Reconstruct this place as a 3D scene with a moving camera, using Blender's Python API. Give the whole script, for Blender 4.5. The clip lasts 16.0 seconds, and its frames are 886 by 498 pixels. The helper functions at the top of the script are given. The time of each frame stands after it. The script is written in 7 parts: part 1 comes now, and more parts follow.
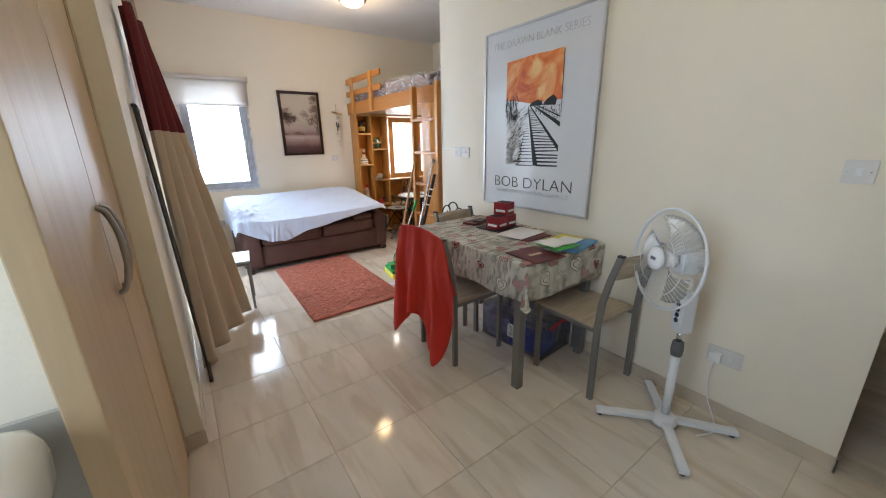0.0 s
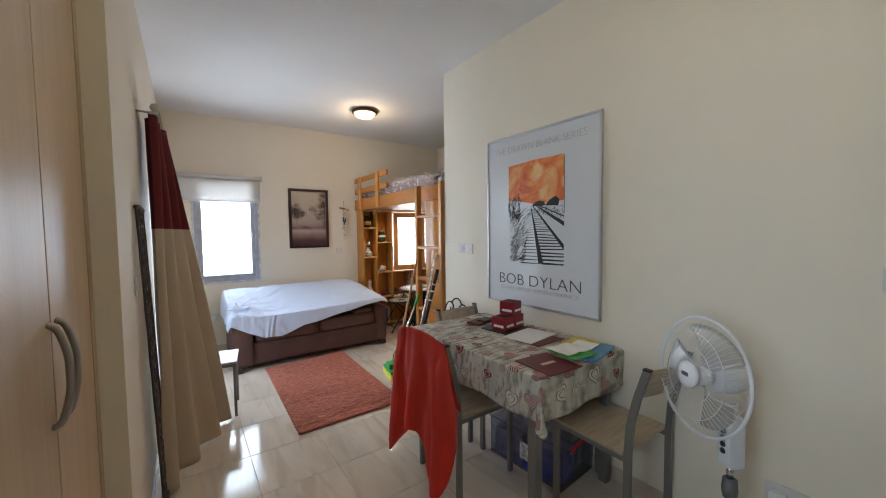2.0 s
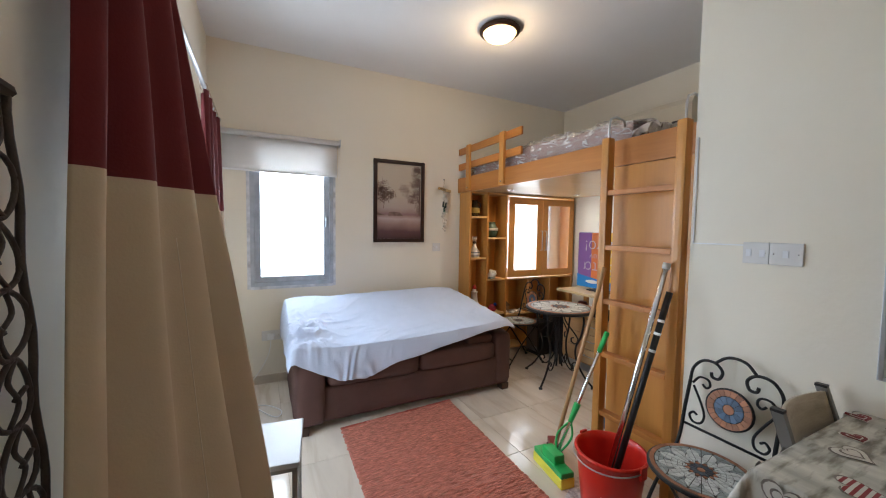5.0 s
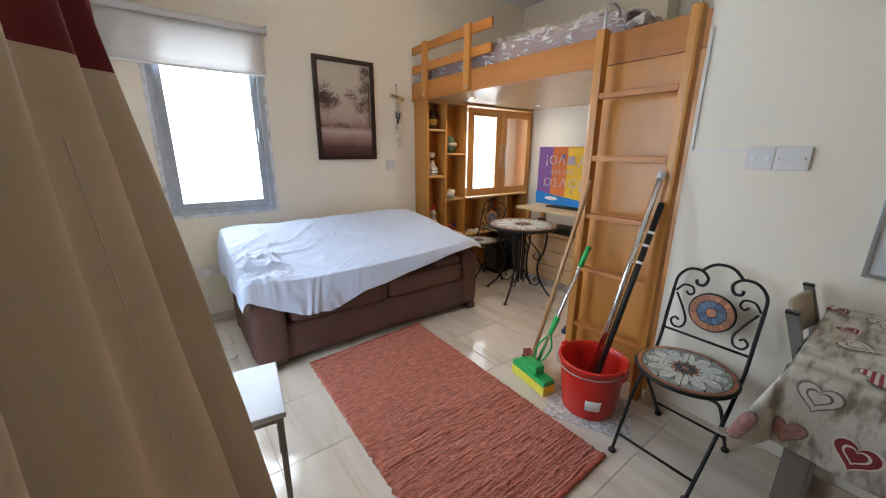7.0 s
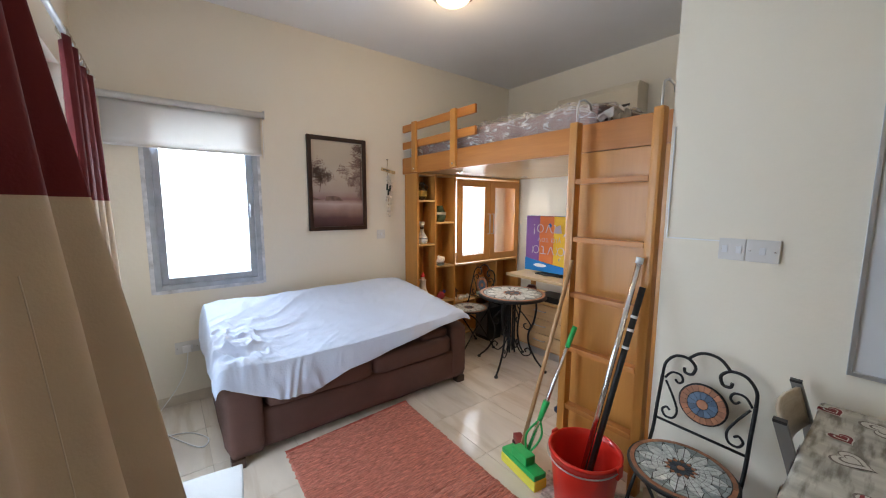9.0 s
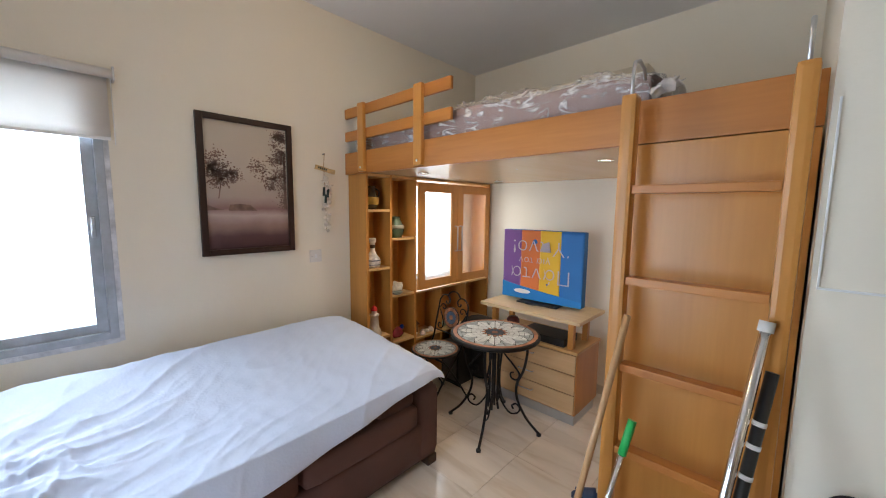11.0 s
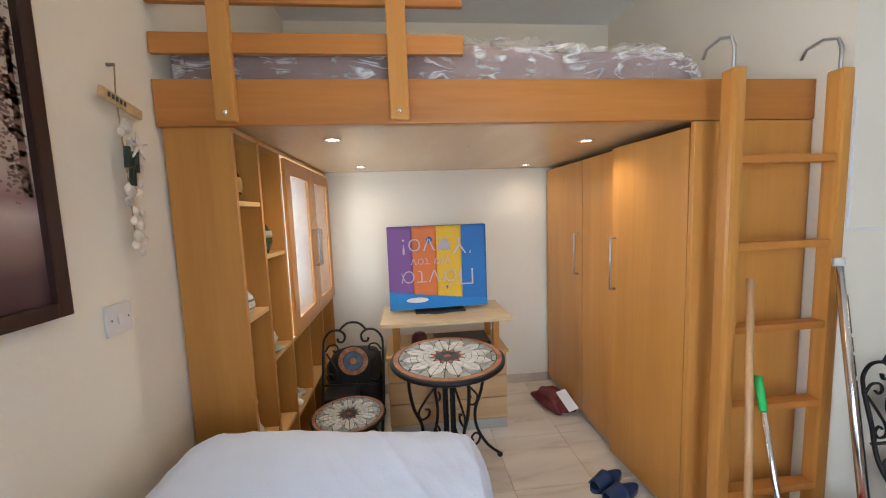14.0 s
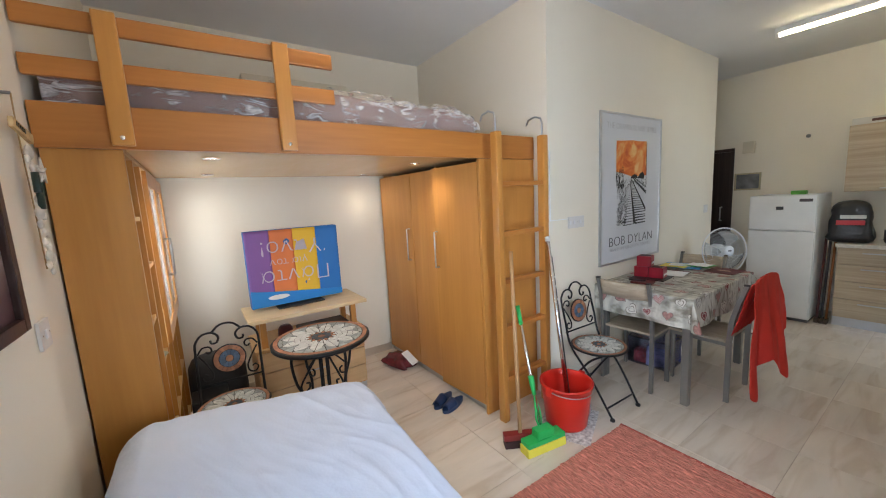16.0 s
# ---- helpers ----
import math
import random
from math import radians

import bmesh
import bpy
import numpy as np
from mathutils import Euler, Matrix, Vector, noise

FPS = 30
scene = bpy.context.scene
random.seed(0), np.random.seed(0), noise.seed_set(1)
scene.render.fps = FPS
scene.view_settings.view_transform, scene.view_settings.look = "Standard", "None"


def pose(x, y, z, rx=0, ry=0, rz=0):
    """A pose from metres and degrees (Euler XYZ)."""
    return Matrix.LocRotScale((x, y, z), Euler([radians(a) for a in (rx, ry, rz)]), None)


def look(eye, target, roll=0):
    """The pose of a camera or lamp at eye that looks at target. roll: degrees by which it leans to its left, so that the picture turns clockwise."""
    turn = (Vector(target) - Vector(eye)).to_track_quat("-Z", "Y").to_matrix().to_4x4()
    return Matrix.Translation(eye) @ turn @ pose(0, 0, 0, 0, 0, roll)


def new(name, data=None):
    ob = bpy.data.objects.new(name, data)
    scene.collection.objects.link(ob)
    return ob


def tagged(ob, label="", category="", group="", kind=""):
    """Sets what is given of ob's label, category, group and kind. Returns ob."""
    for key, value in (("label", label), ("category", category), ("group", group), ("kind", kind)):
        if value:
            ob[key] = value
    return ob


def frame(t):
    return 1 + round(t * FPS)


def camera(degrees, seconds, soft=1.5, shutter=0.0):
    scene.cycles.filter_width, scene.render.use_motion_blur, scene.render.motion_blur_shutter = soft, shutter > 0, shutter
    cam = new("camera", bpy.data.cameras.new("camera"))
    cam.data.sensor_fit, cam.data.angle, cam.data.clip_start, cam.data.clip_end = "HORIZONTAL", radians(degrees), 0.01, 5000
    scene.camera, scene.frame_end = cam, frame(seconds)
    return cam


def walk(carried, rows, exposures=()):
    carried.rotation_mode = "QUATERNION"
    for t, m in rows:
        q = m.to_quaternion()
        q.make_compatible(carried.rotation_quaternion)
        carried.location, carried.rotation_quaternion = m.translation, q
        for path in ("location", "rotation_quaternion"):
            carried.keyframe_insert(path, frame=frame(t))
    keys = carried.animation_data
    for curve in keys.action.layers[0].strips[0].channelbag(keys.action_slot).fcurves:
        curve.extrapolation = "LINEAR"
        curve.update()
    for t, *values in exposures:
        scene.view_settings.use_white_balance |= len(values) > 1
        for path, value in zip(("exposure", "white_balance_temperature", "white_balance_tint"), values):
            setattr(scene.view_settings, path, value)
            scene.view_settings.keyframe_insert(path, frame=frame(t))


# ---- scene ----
cam = camera(101.5, 16.0, soft=1.1)
PATH = [
    (0, (1.232, 1.565, 1.386), (2.351, 3.12, 0.812), -1.0),
    (0.3, (1.227, 1.555, 1.424), (2.355, 3.119, 0.897), -1.2),
    (0.5, (1.238, 1.563, 1.439), (2.371, 3.141, 0.963), -0.9),
    (1, (1.229, 1.563, 1.466), (2.385, 3.163, 1.147), -0.8),
    (1.5, (1.243, 1.574, 1.484), (2.41, 3.19, 1.319), -0.8),
    (2, (1.312, 1.671, 1.437), (2.47, 3.299, 1.338), -0.7),
    (2.5, (1.426, 1.847, 1.4), (2.5, 3.532, 1.308), -0.5),
    (3, (1.443, 2.141, 1.384), (2.39, 3.901, 1.293), -0.1),
    (3.5, (1.456, 2.474, 1.371), (2.276, 4.296, 1.282), -0.0),
    (5.8, (1.475, 3.65, 1.359), (2.518, 5.348, 1.188), 0.9),
    (6, (1.449, 3.669, 1.345), (2.541, 5.329, 1.12), 0.8),
    (6.5, (1.407, 3.706, 1.313), (2.564, 5.29, 0.923), 0.6),
    (7, (1.393, 3.721, 1.306), (2.562, 5.256, 0.783), 0.4),
    (7.5, (1.377, 3.69, 1.346), (2.551, 5.205, 0.776), 0.2),
    (8, (1.361, 3.647, 1.412), (2.545, 5.18, 0.911), 0.2),
    (8.5, (1.384, 3.637, 1.436), (2.583, 5.199, 1.085), 0.2),
    (9, (1.469, 3.705, 1.456), (2.685, 5.275, 1.215), 0.3),
    (9.2, (1.525, 3.732, 1.471), (2.741, 5.306, 1.263), 0.3),
    (11.3, (1.955, 4.63, 1.513), (3.466, 5.924, 1.301), 0.2),
    (11.5, (1.981, 4.757, 1.512), (3.545, 5.988, 1.309), -0.2),
    (12, (2.122, 5.045, 1.498), (3.858, 6.018, 1.293), -0.7),
    (12.5, (2.243, 5.27, 1.482), (4.09, 6.008, 1.289), -1.1),
    (13, (2.184, 5.551, 1.452), (4.113, 6.042, 1.27), -1.2),
    (13.5, (2.098, 5.818, 1.447), (4.079, 6.016, 1.253), -1.5),
    (14, (2.06, 6.03, 1.434), (4.04, 5.836, 1.237), -2.1),
    (14.5, (1.993, 6.152, 1.453), (3.913, 5.632, 1.248), -2.7),
    (15, (1.844, 6.32, 1.505), (3.676, 5.543, 1.3), -2.9),
    (15.5, (1.716, 6.403, 1.51), (3.442, 5.419, 1.287), -3.2),
    (16, (1.594, 6.435, 1.51), (3.233, 5.322, 1.237), -3.1),
]
EXPOSURES = [(0, 0.3), (1.5, -0.09), (3.5, -0.14), (6.0, -0.05), (9.0, -0.05), (11.5, -0.08), (12.5, -0.23), (13.2, -0.22), (14.4, 0.16), (15.0, 0.0), (16, 0.1)]
walk(cam, [(t, look(eye, target, roll)) for t, eye, target, roll in PATH], EXPOSURES)

# ---- light ----
world = bpy.data.worlds.new("sky")
scene.world = world
world.use_nodes = True
wn = world.node_tree.nodes
sky = wn.new("ShaderNodeTexSky")
sky.sky_type, sky.sun_disc = "NISHITA", False
sky.sun_elevation, sky.sun_rotation = radians(55), radians(140)
wn["Background"].inputs["Strength"].default_value = 0.12
world.node_tree.links.new(sky.outputs[0], wn["Background"].inputs["Color"])
sun = new("sun", bpy.data.lights.new("sun", "SUN"))
sun.data.energy, sun.data.angle, sun.data.color = 4.0, radians(0.5), (1.0, 0.95, 0.88)
sun.matrix_world = look((4, -6, 14), (0.8, 0.6, 0))


def area_lamp(name, eye, target, w, h, watts, colour):
    la = bpy.data.lights.new(name, "AREA")
    la.shape, la.size, la.size_y, la.energy, la.color = "RECTANGLE", w, h, watts, colour
    ob = new(name, la)
    ob.matrix_world = look(eye, target)
    return ob


def spot_bulb(name, place, watts, colour, size=0.03):
    la = bpy.data.lights.new(name, "POINT")
    la.energy, la.color, la.shadow_soft_size = watts, colour, size
    ob = new(name, la)
    ob.location = place
    return ob


def down_spot(name, place, watts, colour):
    la = bpy.data.lights.new(name, "SPOT")
    la.energy, la.color, la.shadow_soft_size, la.spot_size, la.spot_blend = watts, colour, 0.02, radians(150), 1.0
    ob = new(name, la)
    ob.location = place
    return ob


# sky light that comes in by the window, the balcony door and the bathroom window
area_lamp("window_light", (1.74, 7.02, 1.42), (1.74, 5.0, 1.1), 0.62, 1.1, 32, (0.72, 0.85, 1.0))
area_lamp("balcony_light", (0.60, 5.66, 1.25), (2.9, 6.2, 0.5), 1.6, 2.0, 47, (0.70, 0.84, 1.0))
area_lamp("bathroom_light", (-0.35, 1.9, 1.5), (2.0, 2.1, 1.1), 0.9, 1.0, 27, (0.62, 0.80, 1.0))
area_lamp("window_2_light", (4.29, 7.02, 1.30), (4.29, 5.0, 1.2), 0.78, 0.84, 12, (0.86, 0.93, 1.0))

# ---- materials ----
def mat(name, base, rough=0.5, metal=0.0, var=0.06, vscale=3.0, bump=0.05, bscale=60.0, dirt=0.0, coat=0.0,
        stretch=(1, 1, 1), detail=4.0, island=0.0, emit=None, local=False):
    m = bpy.data.materials.new(name)
    m.use_nodes = True
    nt = m.node_tree
    n, l = nt.nodes, nt.links
    b = n["Principled BSDF"]
    b.inputs["Roughness"].default_value, b.inputs["Metallic"].default_value = rough, metal
    b.inputs["Coat Weight"].default_value = coat
    if local:
        co = n.new("ShaderNodeTexCoord").outputs["Object"]
    else:
        co = n.new("ShaderNodeNewGeometry").outputs["Position"]
    mp = n.new("ShaderNodeMapping")
    mp.inputs["Scale"].default_value = stretch
    l.new(co, mp.inputs["Vector"])
    no = n.new("ShaderNodeTexNoise")
    no.inputs["Scale"].default_value, no.inputs["Detail"].default_value = vscale, detail
    l.new(mp.outputs[0], no.inputs["Vector"])
    ra = n.new("ShaderNodeValToRGB")
    e = ra.color_ramp.elements
    e[0].position, e[1].position = 0.3, 0.7
    e[0].color = (*[c * (1 - var) for c in base], 1)
    e[1].color = (*[min(1, c * (1 + var)) for c in base], 1)
    l.new(no.outputs["Fac"], ra.inputs["Fac"])
    col = ra.outputs["Color"]
    if island:
        oi = n.new("ShaderNodeObjectInfo")
        hs = n.new("ShaderNodeHueSaturation")
        mr = n.new("ShaderNodeMapRange")
        mr.inputs["To Min"].default_value, mr.inputs["To Max"].default_value = 1 - island, 1 + island
        l.new(oi.outputs["Random"], mr.inputs["Value"])
        l.new(mr.outputs[0], hs.inputs["Value"])
        l.new(col, hs.inputs["Color"])
        col = hs.outputs["Color"]
    if dirt:
        n2 = n.new("ShaderNodeTexNoise")
        n2.inputs["Scale"].default_value, n2.inputs["Detail"].default_value = 1.3, 8
        l.new(co, n2.inputs["Vector"])
        r2 = n.new("ShaderNodeMapRange")
        r2.inputs["From Min"].default_value, r2.inputs["From Max"].default_value = 0.55, 0.8
        r2.inputs["To Max"].default_value = dirt
        l.new(n2.outputs["Fac"], r2.inputs["Value"])
        mx = n.new("ShaderNodeMix")
        mx.data_type = "RGBA"
        mx.inputs[7].default_value = (*[c * 0.55 for c in base], 1)
        l.new(r2.outputs[0], mx.inputs[0])
        l.new(col, mx.inputs[6])
        col = mx.outputs[2]
    l.new(col, b.inputs["Base Color"])
    if bump:
        nb = n.new("ShaderNodeTexNoise")
        nb.inputs["Scale"].default_value, nb.inputs["Detail"].default_value = bscale, 6
        l.new(mp.outputs[0], nb.inputs["Vector"])
        bp = n.new("ShaderNodeBump")
        bp.inputs["Strength"].default_value, bp.inputs["Distance"].default_value = bump, 0.01
        l.new(nb.outputs["Fac"], bp.inputs["Height"])
        l.new(bp.outputs[0], b.inputs["Normal"])
        rr = n.new("ShaderNodeMapRange")
        rr.inputs["To Min"].default_value, rr.inputs["To Max"].default_value = max(0, rough - 0.06), min(1, rough + 0.06)
        l.new(no.outputs["Fac"], rr.inputs["Value"])
        l.new(rr.outputs[0], b.inputs["Roughness"])
    if emit:
        b.inputs["Emission Color"].default_value = (*emit[0], 1)
        b.inputs["Emission Strength"].default_value = emit[1]
    return m


def wood(name, light, dark, grain=(30, 30, 1.2), rough=0.38, island=0.06):
    """Veneer with fibres along the axis that is stretched least, and a few darker figures."""
    m = mat(name, light, rough, bump=0)
    n, l = m.node_tree.nodes, m.node_tree.links
    b = n["Principled BSDF"]
    for lk in list(b.inputs["Base Color"].links):
        l.remove(lk)
    co = n.new("ShaderNodeNewGeometry").outputs["Position"]
    mp = n.new("ShaderNodeMapping")
    mp.inputs["Scale"].default_value = grain
    l.new(co, mp.inputs["Vector"])
    a = n.new("ShaderNodeTexNoise")
    a.inputs["Scale"].default_value, a.inputs["Detail"].default_value, a.inputs["Distortion"].default_value = 1.0, 8, 0.6
    l.new(mp.outputs[0], a.inputs["Vector"])
    f = n.new("ShaderNodeTexNoise")
    f.inputs["Scale"].default_value, f.inputs["Detail"].default_value = 7.0, 3
    l.new(mp.outputs[0], f.inputs["Vector"])
    ad = n.new("ShaderNodeMath")
    ad.operation = "MULTIPLY_ADD"
    ad.inputs[1].default_value = 0.35
    l.new(f.outputs["Fac"], ad.inputs[0])
    l.new(a.outputs["Fac"], ad.inputs[2])
    ra = n.new("ShaderNodeValToRGB")
    e = ra.color_ramp.elements
    e[0].position, e[1].position = 0.45, 0.85
    e[0].color, e[1].color = (*dark, 1), (*light, 1)
    l.new(ad.outputs[0], ra.inputs["Fac"])
    oi = n.new("ShaderNodeObjectInfo")
    hs = n.new("ShaderNodeHueSaturation")
    mr = n.new("ShaderNodeMapRange")
    mr.inputs["To Min"].default_value, mr.inputs["To Max"].default_value = 1 - island, 1 + island
    l.new(oi.outputs["Random"], mr.inputs["Value"])
    l.new(mr.outputs[0], hs.inputs["Value"])
    l.new(ra.outputs["Color"], hs.inputs["Color"])
    l.new(hs.outputs["Color"], b.inputs["Base Color"])
    bp = n.new("ShaderNodeBump")
    bp.inputs["Strength"].default_value, bp.inputs["Distance"].default_value = 0.08, 0.004
    l.new(ad.outputs[0], bp.inputs["Height"])
    l.new(bp.outputs[0], b.inputs["Normal"])
    return m


def glass(name, tint=(1, 1, 1), rough=0.0, alpha=None):
    m = bpy.data.materials.new(name)
    m.use_nodes = True
    b = m.node_tree.nodes["Principled BSDF"]
    b.inputs["Base Color"].default_value = (*tint, 1)
    b.inputs["Roughness"].default_value = rough
    b.inputs["Transmission Weight"].default_value = 1.0
    b.inputs["IOR"].default_value = 1.45
    if alpha is not None:
        b.inputs["Alpha"].default_value = alpha
    return m


WALL = mat("cream_wall_paint", (0.80, 0.74, 0.63), 0.75, var=0.02, vscale=1.2, bump=0.12, bscale=35, dirt=0.06)
CEIL = mat("white_ceiling_paint", (0.80, 0.79, 0.78), 0.8, var=0.015, bump=0.06, bscale=30)
GROUT = mat("floor_grout", (0.50, 0.42, 0.34), 0.7)
OAK = wood("honey_beech_veneer", (0.56, 0.255, 0.060), (0.47, 0.200, 0.045), (9, 9, 0.6), 0.3)
OAKY = wood("honey_beech_along_bed", (0.50, 0.195, 0.042), (0.39, 0.140, 0.027), (10, 0.7, 10))
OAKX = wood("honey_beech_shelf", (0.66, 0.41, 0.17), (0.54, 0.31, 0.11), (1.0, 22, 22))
PANEL = wood("bed_underside_laminate", (0.64, 0.46, 0.27), (0.60, 0.42, 0.23), (1.0, 6, 6), 0.25)
CLOSET = wood("pale_beech_closet", (0.56, 0.41, 0.26), (0.48, 0.34, 0.20), (16, 16, 0.8), 0.45)
GREYOAK = wood("grey_oak_laminate", (0.50, 0.42, 0.32), (0.37, 0.30, 0.22), (6, 40, 40), 0.5)
GREYOAKX = wood("grey_oak_kitchen", (0.50, 0.40, 0.28), (0.36, 0.27, 0.18), (1.0, 30, 30), 0.45)
DARKDOOR = wood("dark_wenge_door", (0.045, 0.025, 0.02), (0.02, 0.012, 0.01), (25, 25, 1.0), 0.4)
ALU = mat("brushed_aluminium", (0.55, 0.56, 0.58), 0.35, 0.9, bump=0.04, bscale=200)
WINALU = mat("grey_window_aluminium", (0.42, 0.46, 0.52), 0.45, 0.3, var=0.12, vscale=14, bump=0.15, bscale=50)
STEEL = mat("grey_painted_steel", (0.23, 0.225, 0.215), 0.42, 0.5, bump=0.03)
IRON = mat("black_wrought_iron", (0.012, 0.012, 0.013), 0.45, 0.4, var=0.3, vscale=40, bump=0.2, bscale=120)
BLACK = mat("black_plastic", (0.012, 0.012, 0.013), 0.4)
PLATEP = mat("plate_plastic", (0.66, 0.64, 0.62), 0.4, bump=0.01)
WHITEP = mat("white_plastic", (0.80, 0.80, 0.80), 0.35, bump=0.01)
GREYP = mat("grey_plastic", (0.12, 0.12, 0.13), 0.45)
PAPER = mat("white_paper", (0.82, 0.82, 0.82), 0.8)
CHROME = mat("chrome", (0.75, 0.75, 0.76), 0.18, 1.0, bump=0)
GLASS = glass("clear_glass")
FROST = glass("faintly_frosted_glass", (0.98, 0.98, 0.98), 0.22)

# ---- mesh tools ----
def box(bm, x0, x1, y0, y1, z0, z1, bev=0.0):
    vs = [bm.verts.new((x, y, z)) for x in (x0, x1) for y in (y0, y1) for z in (z0, z1)]
    fs = [bm.faces.new([vs[i] for i in q]) for q in ((0, 1, 3, 2), (4, 6, 7, 5), (0, 4, 5, 1), (2, 3, 7, 6), (0, 2, 6, 4), (1, 5, 7, 3))]
    if bev:
        es = list({e for f in fs for e in f.edges})
        bmesh.ops.bevel(bm, geom=es, offset=bev, segments=2, profile=0.7, affect="EDGES", clamp_overlap=True)
    return bm


def boxes(rows, bev=0.0):
    bm = bmesh.new()
    for r in rows:
        box(bm, *r, bev)
    return bm


def tube(bm, pts, r, seg=8, closed=False, taper=None):
    """A round bar along a line of points."""
    pts = [Vector(p) for p in pts]
    n, rings = len(pts), []
    side = None
    for i, p in enumerate(pts):
        if closed:
            d = pts[(i + 1) % n] - pts[i - 1]
        else:
            d = pts[min(i + 1, n - 1)] - pts[max(i - 1, 0)]
        d.normalize()
        if side is None:
            side = d.orthogonal().normalized()
        side = (side - d * side.dot(d)).normalized()
        up = d.cross(side)
        rr = r * (taper[i] if taper else 1)
        rings.append([bm.verts.new(p + rr * (math.cos(a) * side + math.sin(a) * up)) for a in (2 * math.pi * k / seg for k in range(seg))])
    for i in range(n if closed else n - 1):
        a, b = rings[i], rings[(i + 1) % n]
        for k in range(seg):
            f = bm.faces.new((a[k], a[(k + 1) % seg], b[(k + 1) % seg], b[k]))
            f.smooth = True
    if not closed:
        bm.faces.new(rings[0][::-1])
        bm.faces.new(rings[-1])
    return bm


def lathe(bm, prof, cx=0, cy=0, cz=0, seg=32, smooth=True):
    """A turned body: prof is radius, height from bottom to top."""
    rings = []
    for r, z in prof:
        if r < 1e-5:
            rings.append([bm.verts.new((cx, cy, cz + z))])
        else:
            rings.append([bm.verts.new((cx + r * math.cos(2 * math.pi * k / seg), cy + r * math.sin(2 * math.pi * k / seg), cz + z)) for k in range(seg)])
    for a, b in zip(rings, rings[1:]):
        for k in range(seg):
            j = (k + 1) % seg
            if len(a) == 1 and len(b) == 1:
                continue
            if len(a) == 1:
                f = bm.faces.new((a[0], b[j], b[k]))
            elif len(b) == 1:
                f = bm.faces.new((a[k], a[j], b[0]))
            else:
                f = bm.faces.new((a[k], a[j], b[j], b[k]))
            f.smooth = smooth
    return bm


def prism(bm, outline, z0, z1, plane="xy"):
    """An outline of (u, v) points raised from z0 to z1 along the third axis."""
    def at(u, v, w):
        return {"xy": (u, v, w), "xz": (u, w, v), "yz": (w, u, v)}[plane]
    a = [bm.verts.new(at(u, v, z0)) for u, v in outline]
    b = [bm.verts.new(at(u, v, z1)) for u, v in outline]
    bm.faces.new(a[::-1])
    bm.faces.new(b)
    n = len(a)
    for i in range(n):
        bm.faces.new((a[i], a[(i + 1) % n], b[(i + 1) % n], b[i]))
    return bm


def sheet(bm, fn, nu, nv, thick=0.0):
    """A surface of nu by nv cells: fn(u, v) gives the place for u, v in 0..1."""
    g = [[bm.verts.new(fn(i / nu, j / nv)) for j in range(nv + 1)] for i in range(nu + 1)]
    for i in range(nu):
        for j in range(nv):
            bm.faces.new((g[i][j], g[i + 1][j], g[i + 1][j + 1], g[i][j + 1])).smooth = True
    if thick:
        bmesh.ops.recalc_face_normals(bm, faces=bm.faces)
        bmesh.ops.solidify(bm, geom=list(bm.faces), thickness=thick)
    return bm


def mesh_of(bm, name, material):
    bmesh.ops.recalc_face_normals(bm, faces=bm.faces)
    me = bpy.data.meshes.new(name)
    bm.to_mesh(me)
    bm.free()
    for m in material if isinstance(material, (list, tuple)) else [material]:
        me.materials.append(m)
    return me


def part(name, bm, material, parent=None, label=""):
    ob = new(name, mesh_of(bm, name, material))
    ob.parent = parent
    return tagged(ob, label)


def thing(name, label, category, group="", at=None):
    e = new(name)
    e.empty_display_size = 0.1
    if at is not None:
        e.matrix_basis = at
    return tagged(e, label, category, group)


def structure(name, bm, material, label="", category=""):
    return tagged(part(name, bm, material), label, category or name.split("_")[0], kind="structure")


def text_mesh(body, size, extrude, thin):
    cu = bpy.data.curves.new("letter", "FONT")
    cu.body, cu.size, cu.align_y, cu.extrude, cu.offset = body, size, "CENTER", extrude, -thin * size * 0.35
    tmp = bpy.data.objects.new("letter", cu)
    me = bpy.data.meshes.new_from_object(tmp)
    bpy.data.objects.remove(tmp)
    bpy.data.curves.remove(cu)
    return me


def right_end(me):
    return max((v.co.x for v in me.vertices), default=0.0)


def text_part(body, size, m, material, parent, extrude=0.0006, wide=1.0, thin=0.0):
    """A line of lettering, centred, one part for each letter."""
    total = right_end(text_mesh(body, size, extrude, thin))
    for i, ch in enumerate(body):
        if ch == " ":
            continue
        me = text_mesh(ch, size, extrude, thin)
        off = right_end(text_mesh(body[:i + 1], size, extrude, thin)) - right_end(me)
        me.transform(m @ Matrix.Diagonal((wide, 1, 1, 1)) @ Matrix.Translation((off - total / 2, 0, 0)))
        me.materials.clear()
        me.materials.append(material)
        ob = new("letter", me)
        ob.parent = parent


# ---- the room ----
XP, YW, XL, XB, YA, HC, YS = 3.272, 6.85, 1.115, 4.90, 4.39, 2.85, 0.55
structure("ceiling", boxes([(-1.2, 5.1, 0.3, 7.05, HC, HC + 0.15)]), CEIL, "plain white painted ceiling")
structure("wall_window", boxes([(0.9, 1.40, YW, YW + 0.2, -0.1, HC), (2.08, 3.92, YW, YW + 0.2, -0.1, HC), (4.72, 5.1, YW, YW + 0.2, -0.1, HC),
                                (3.92, 4.72, YW, YW + 0.2, -0.1, 0.86), (3.92, 4.72, YW, YW + 0.2, 1.74, HC),
                                (1.40, 2.08, YW, YW + 0.2, -0.1, 0.85), (1.40, 2.08, YW, YW + 0.2, 2.10, HC)]), WALL, "cream painted wall with a window")
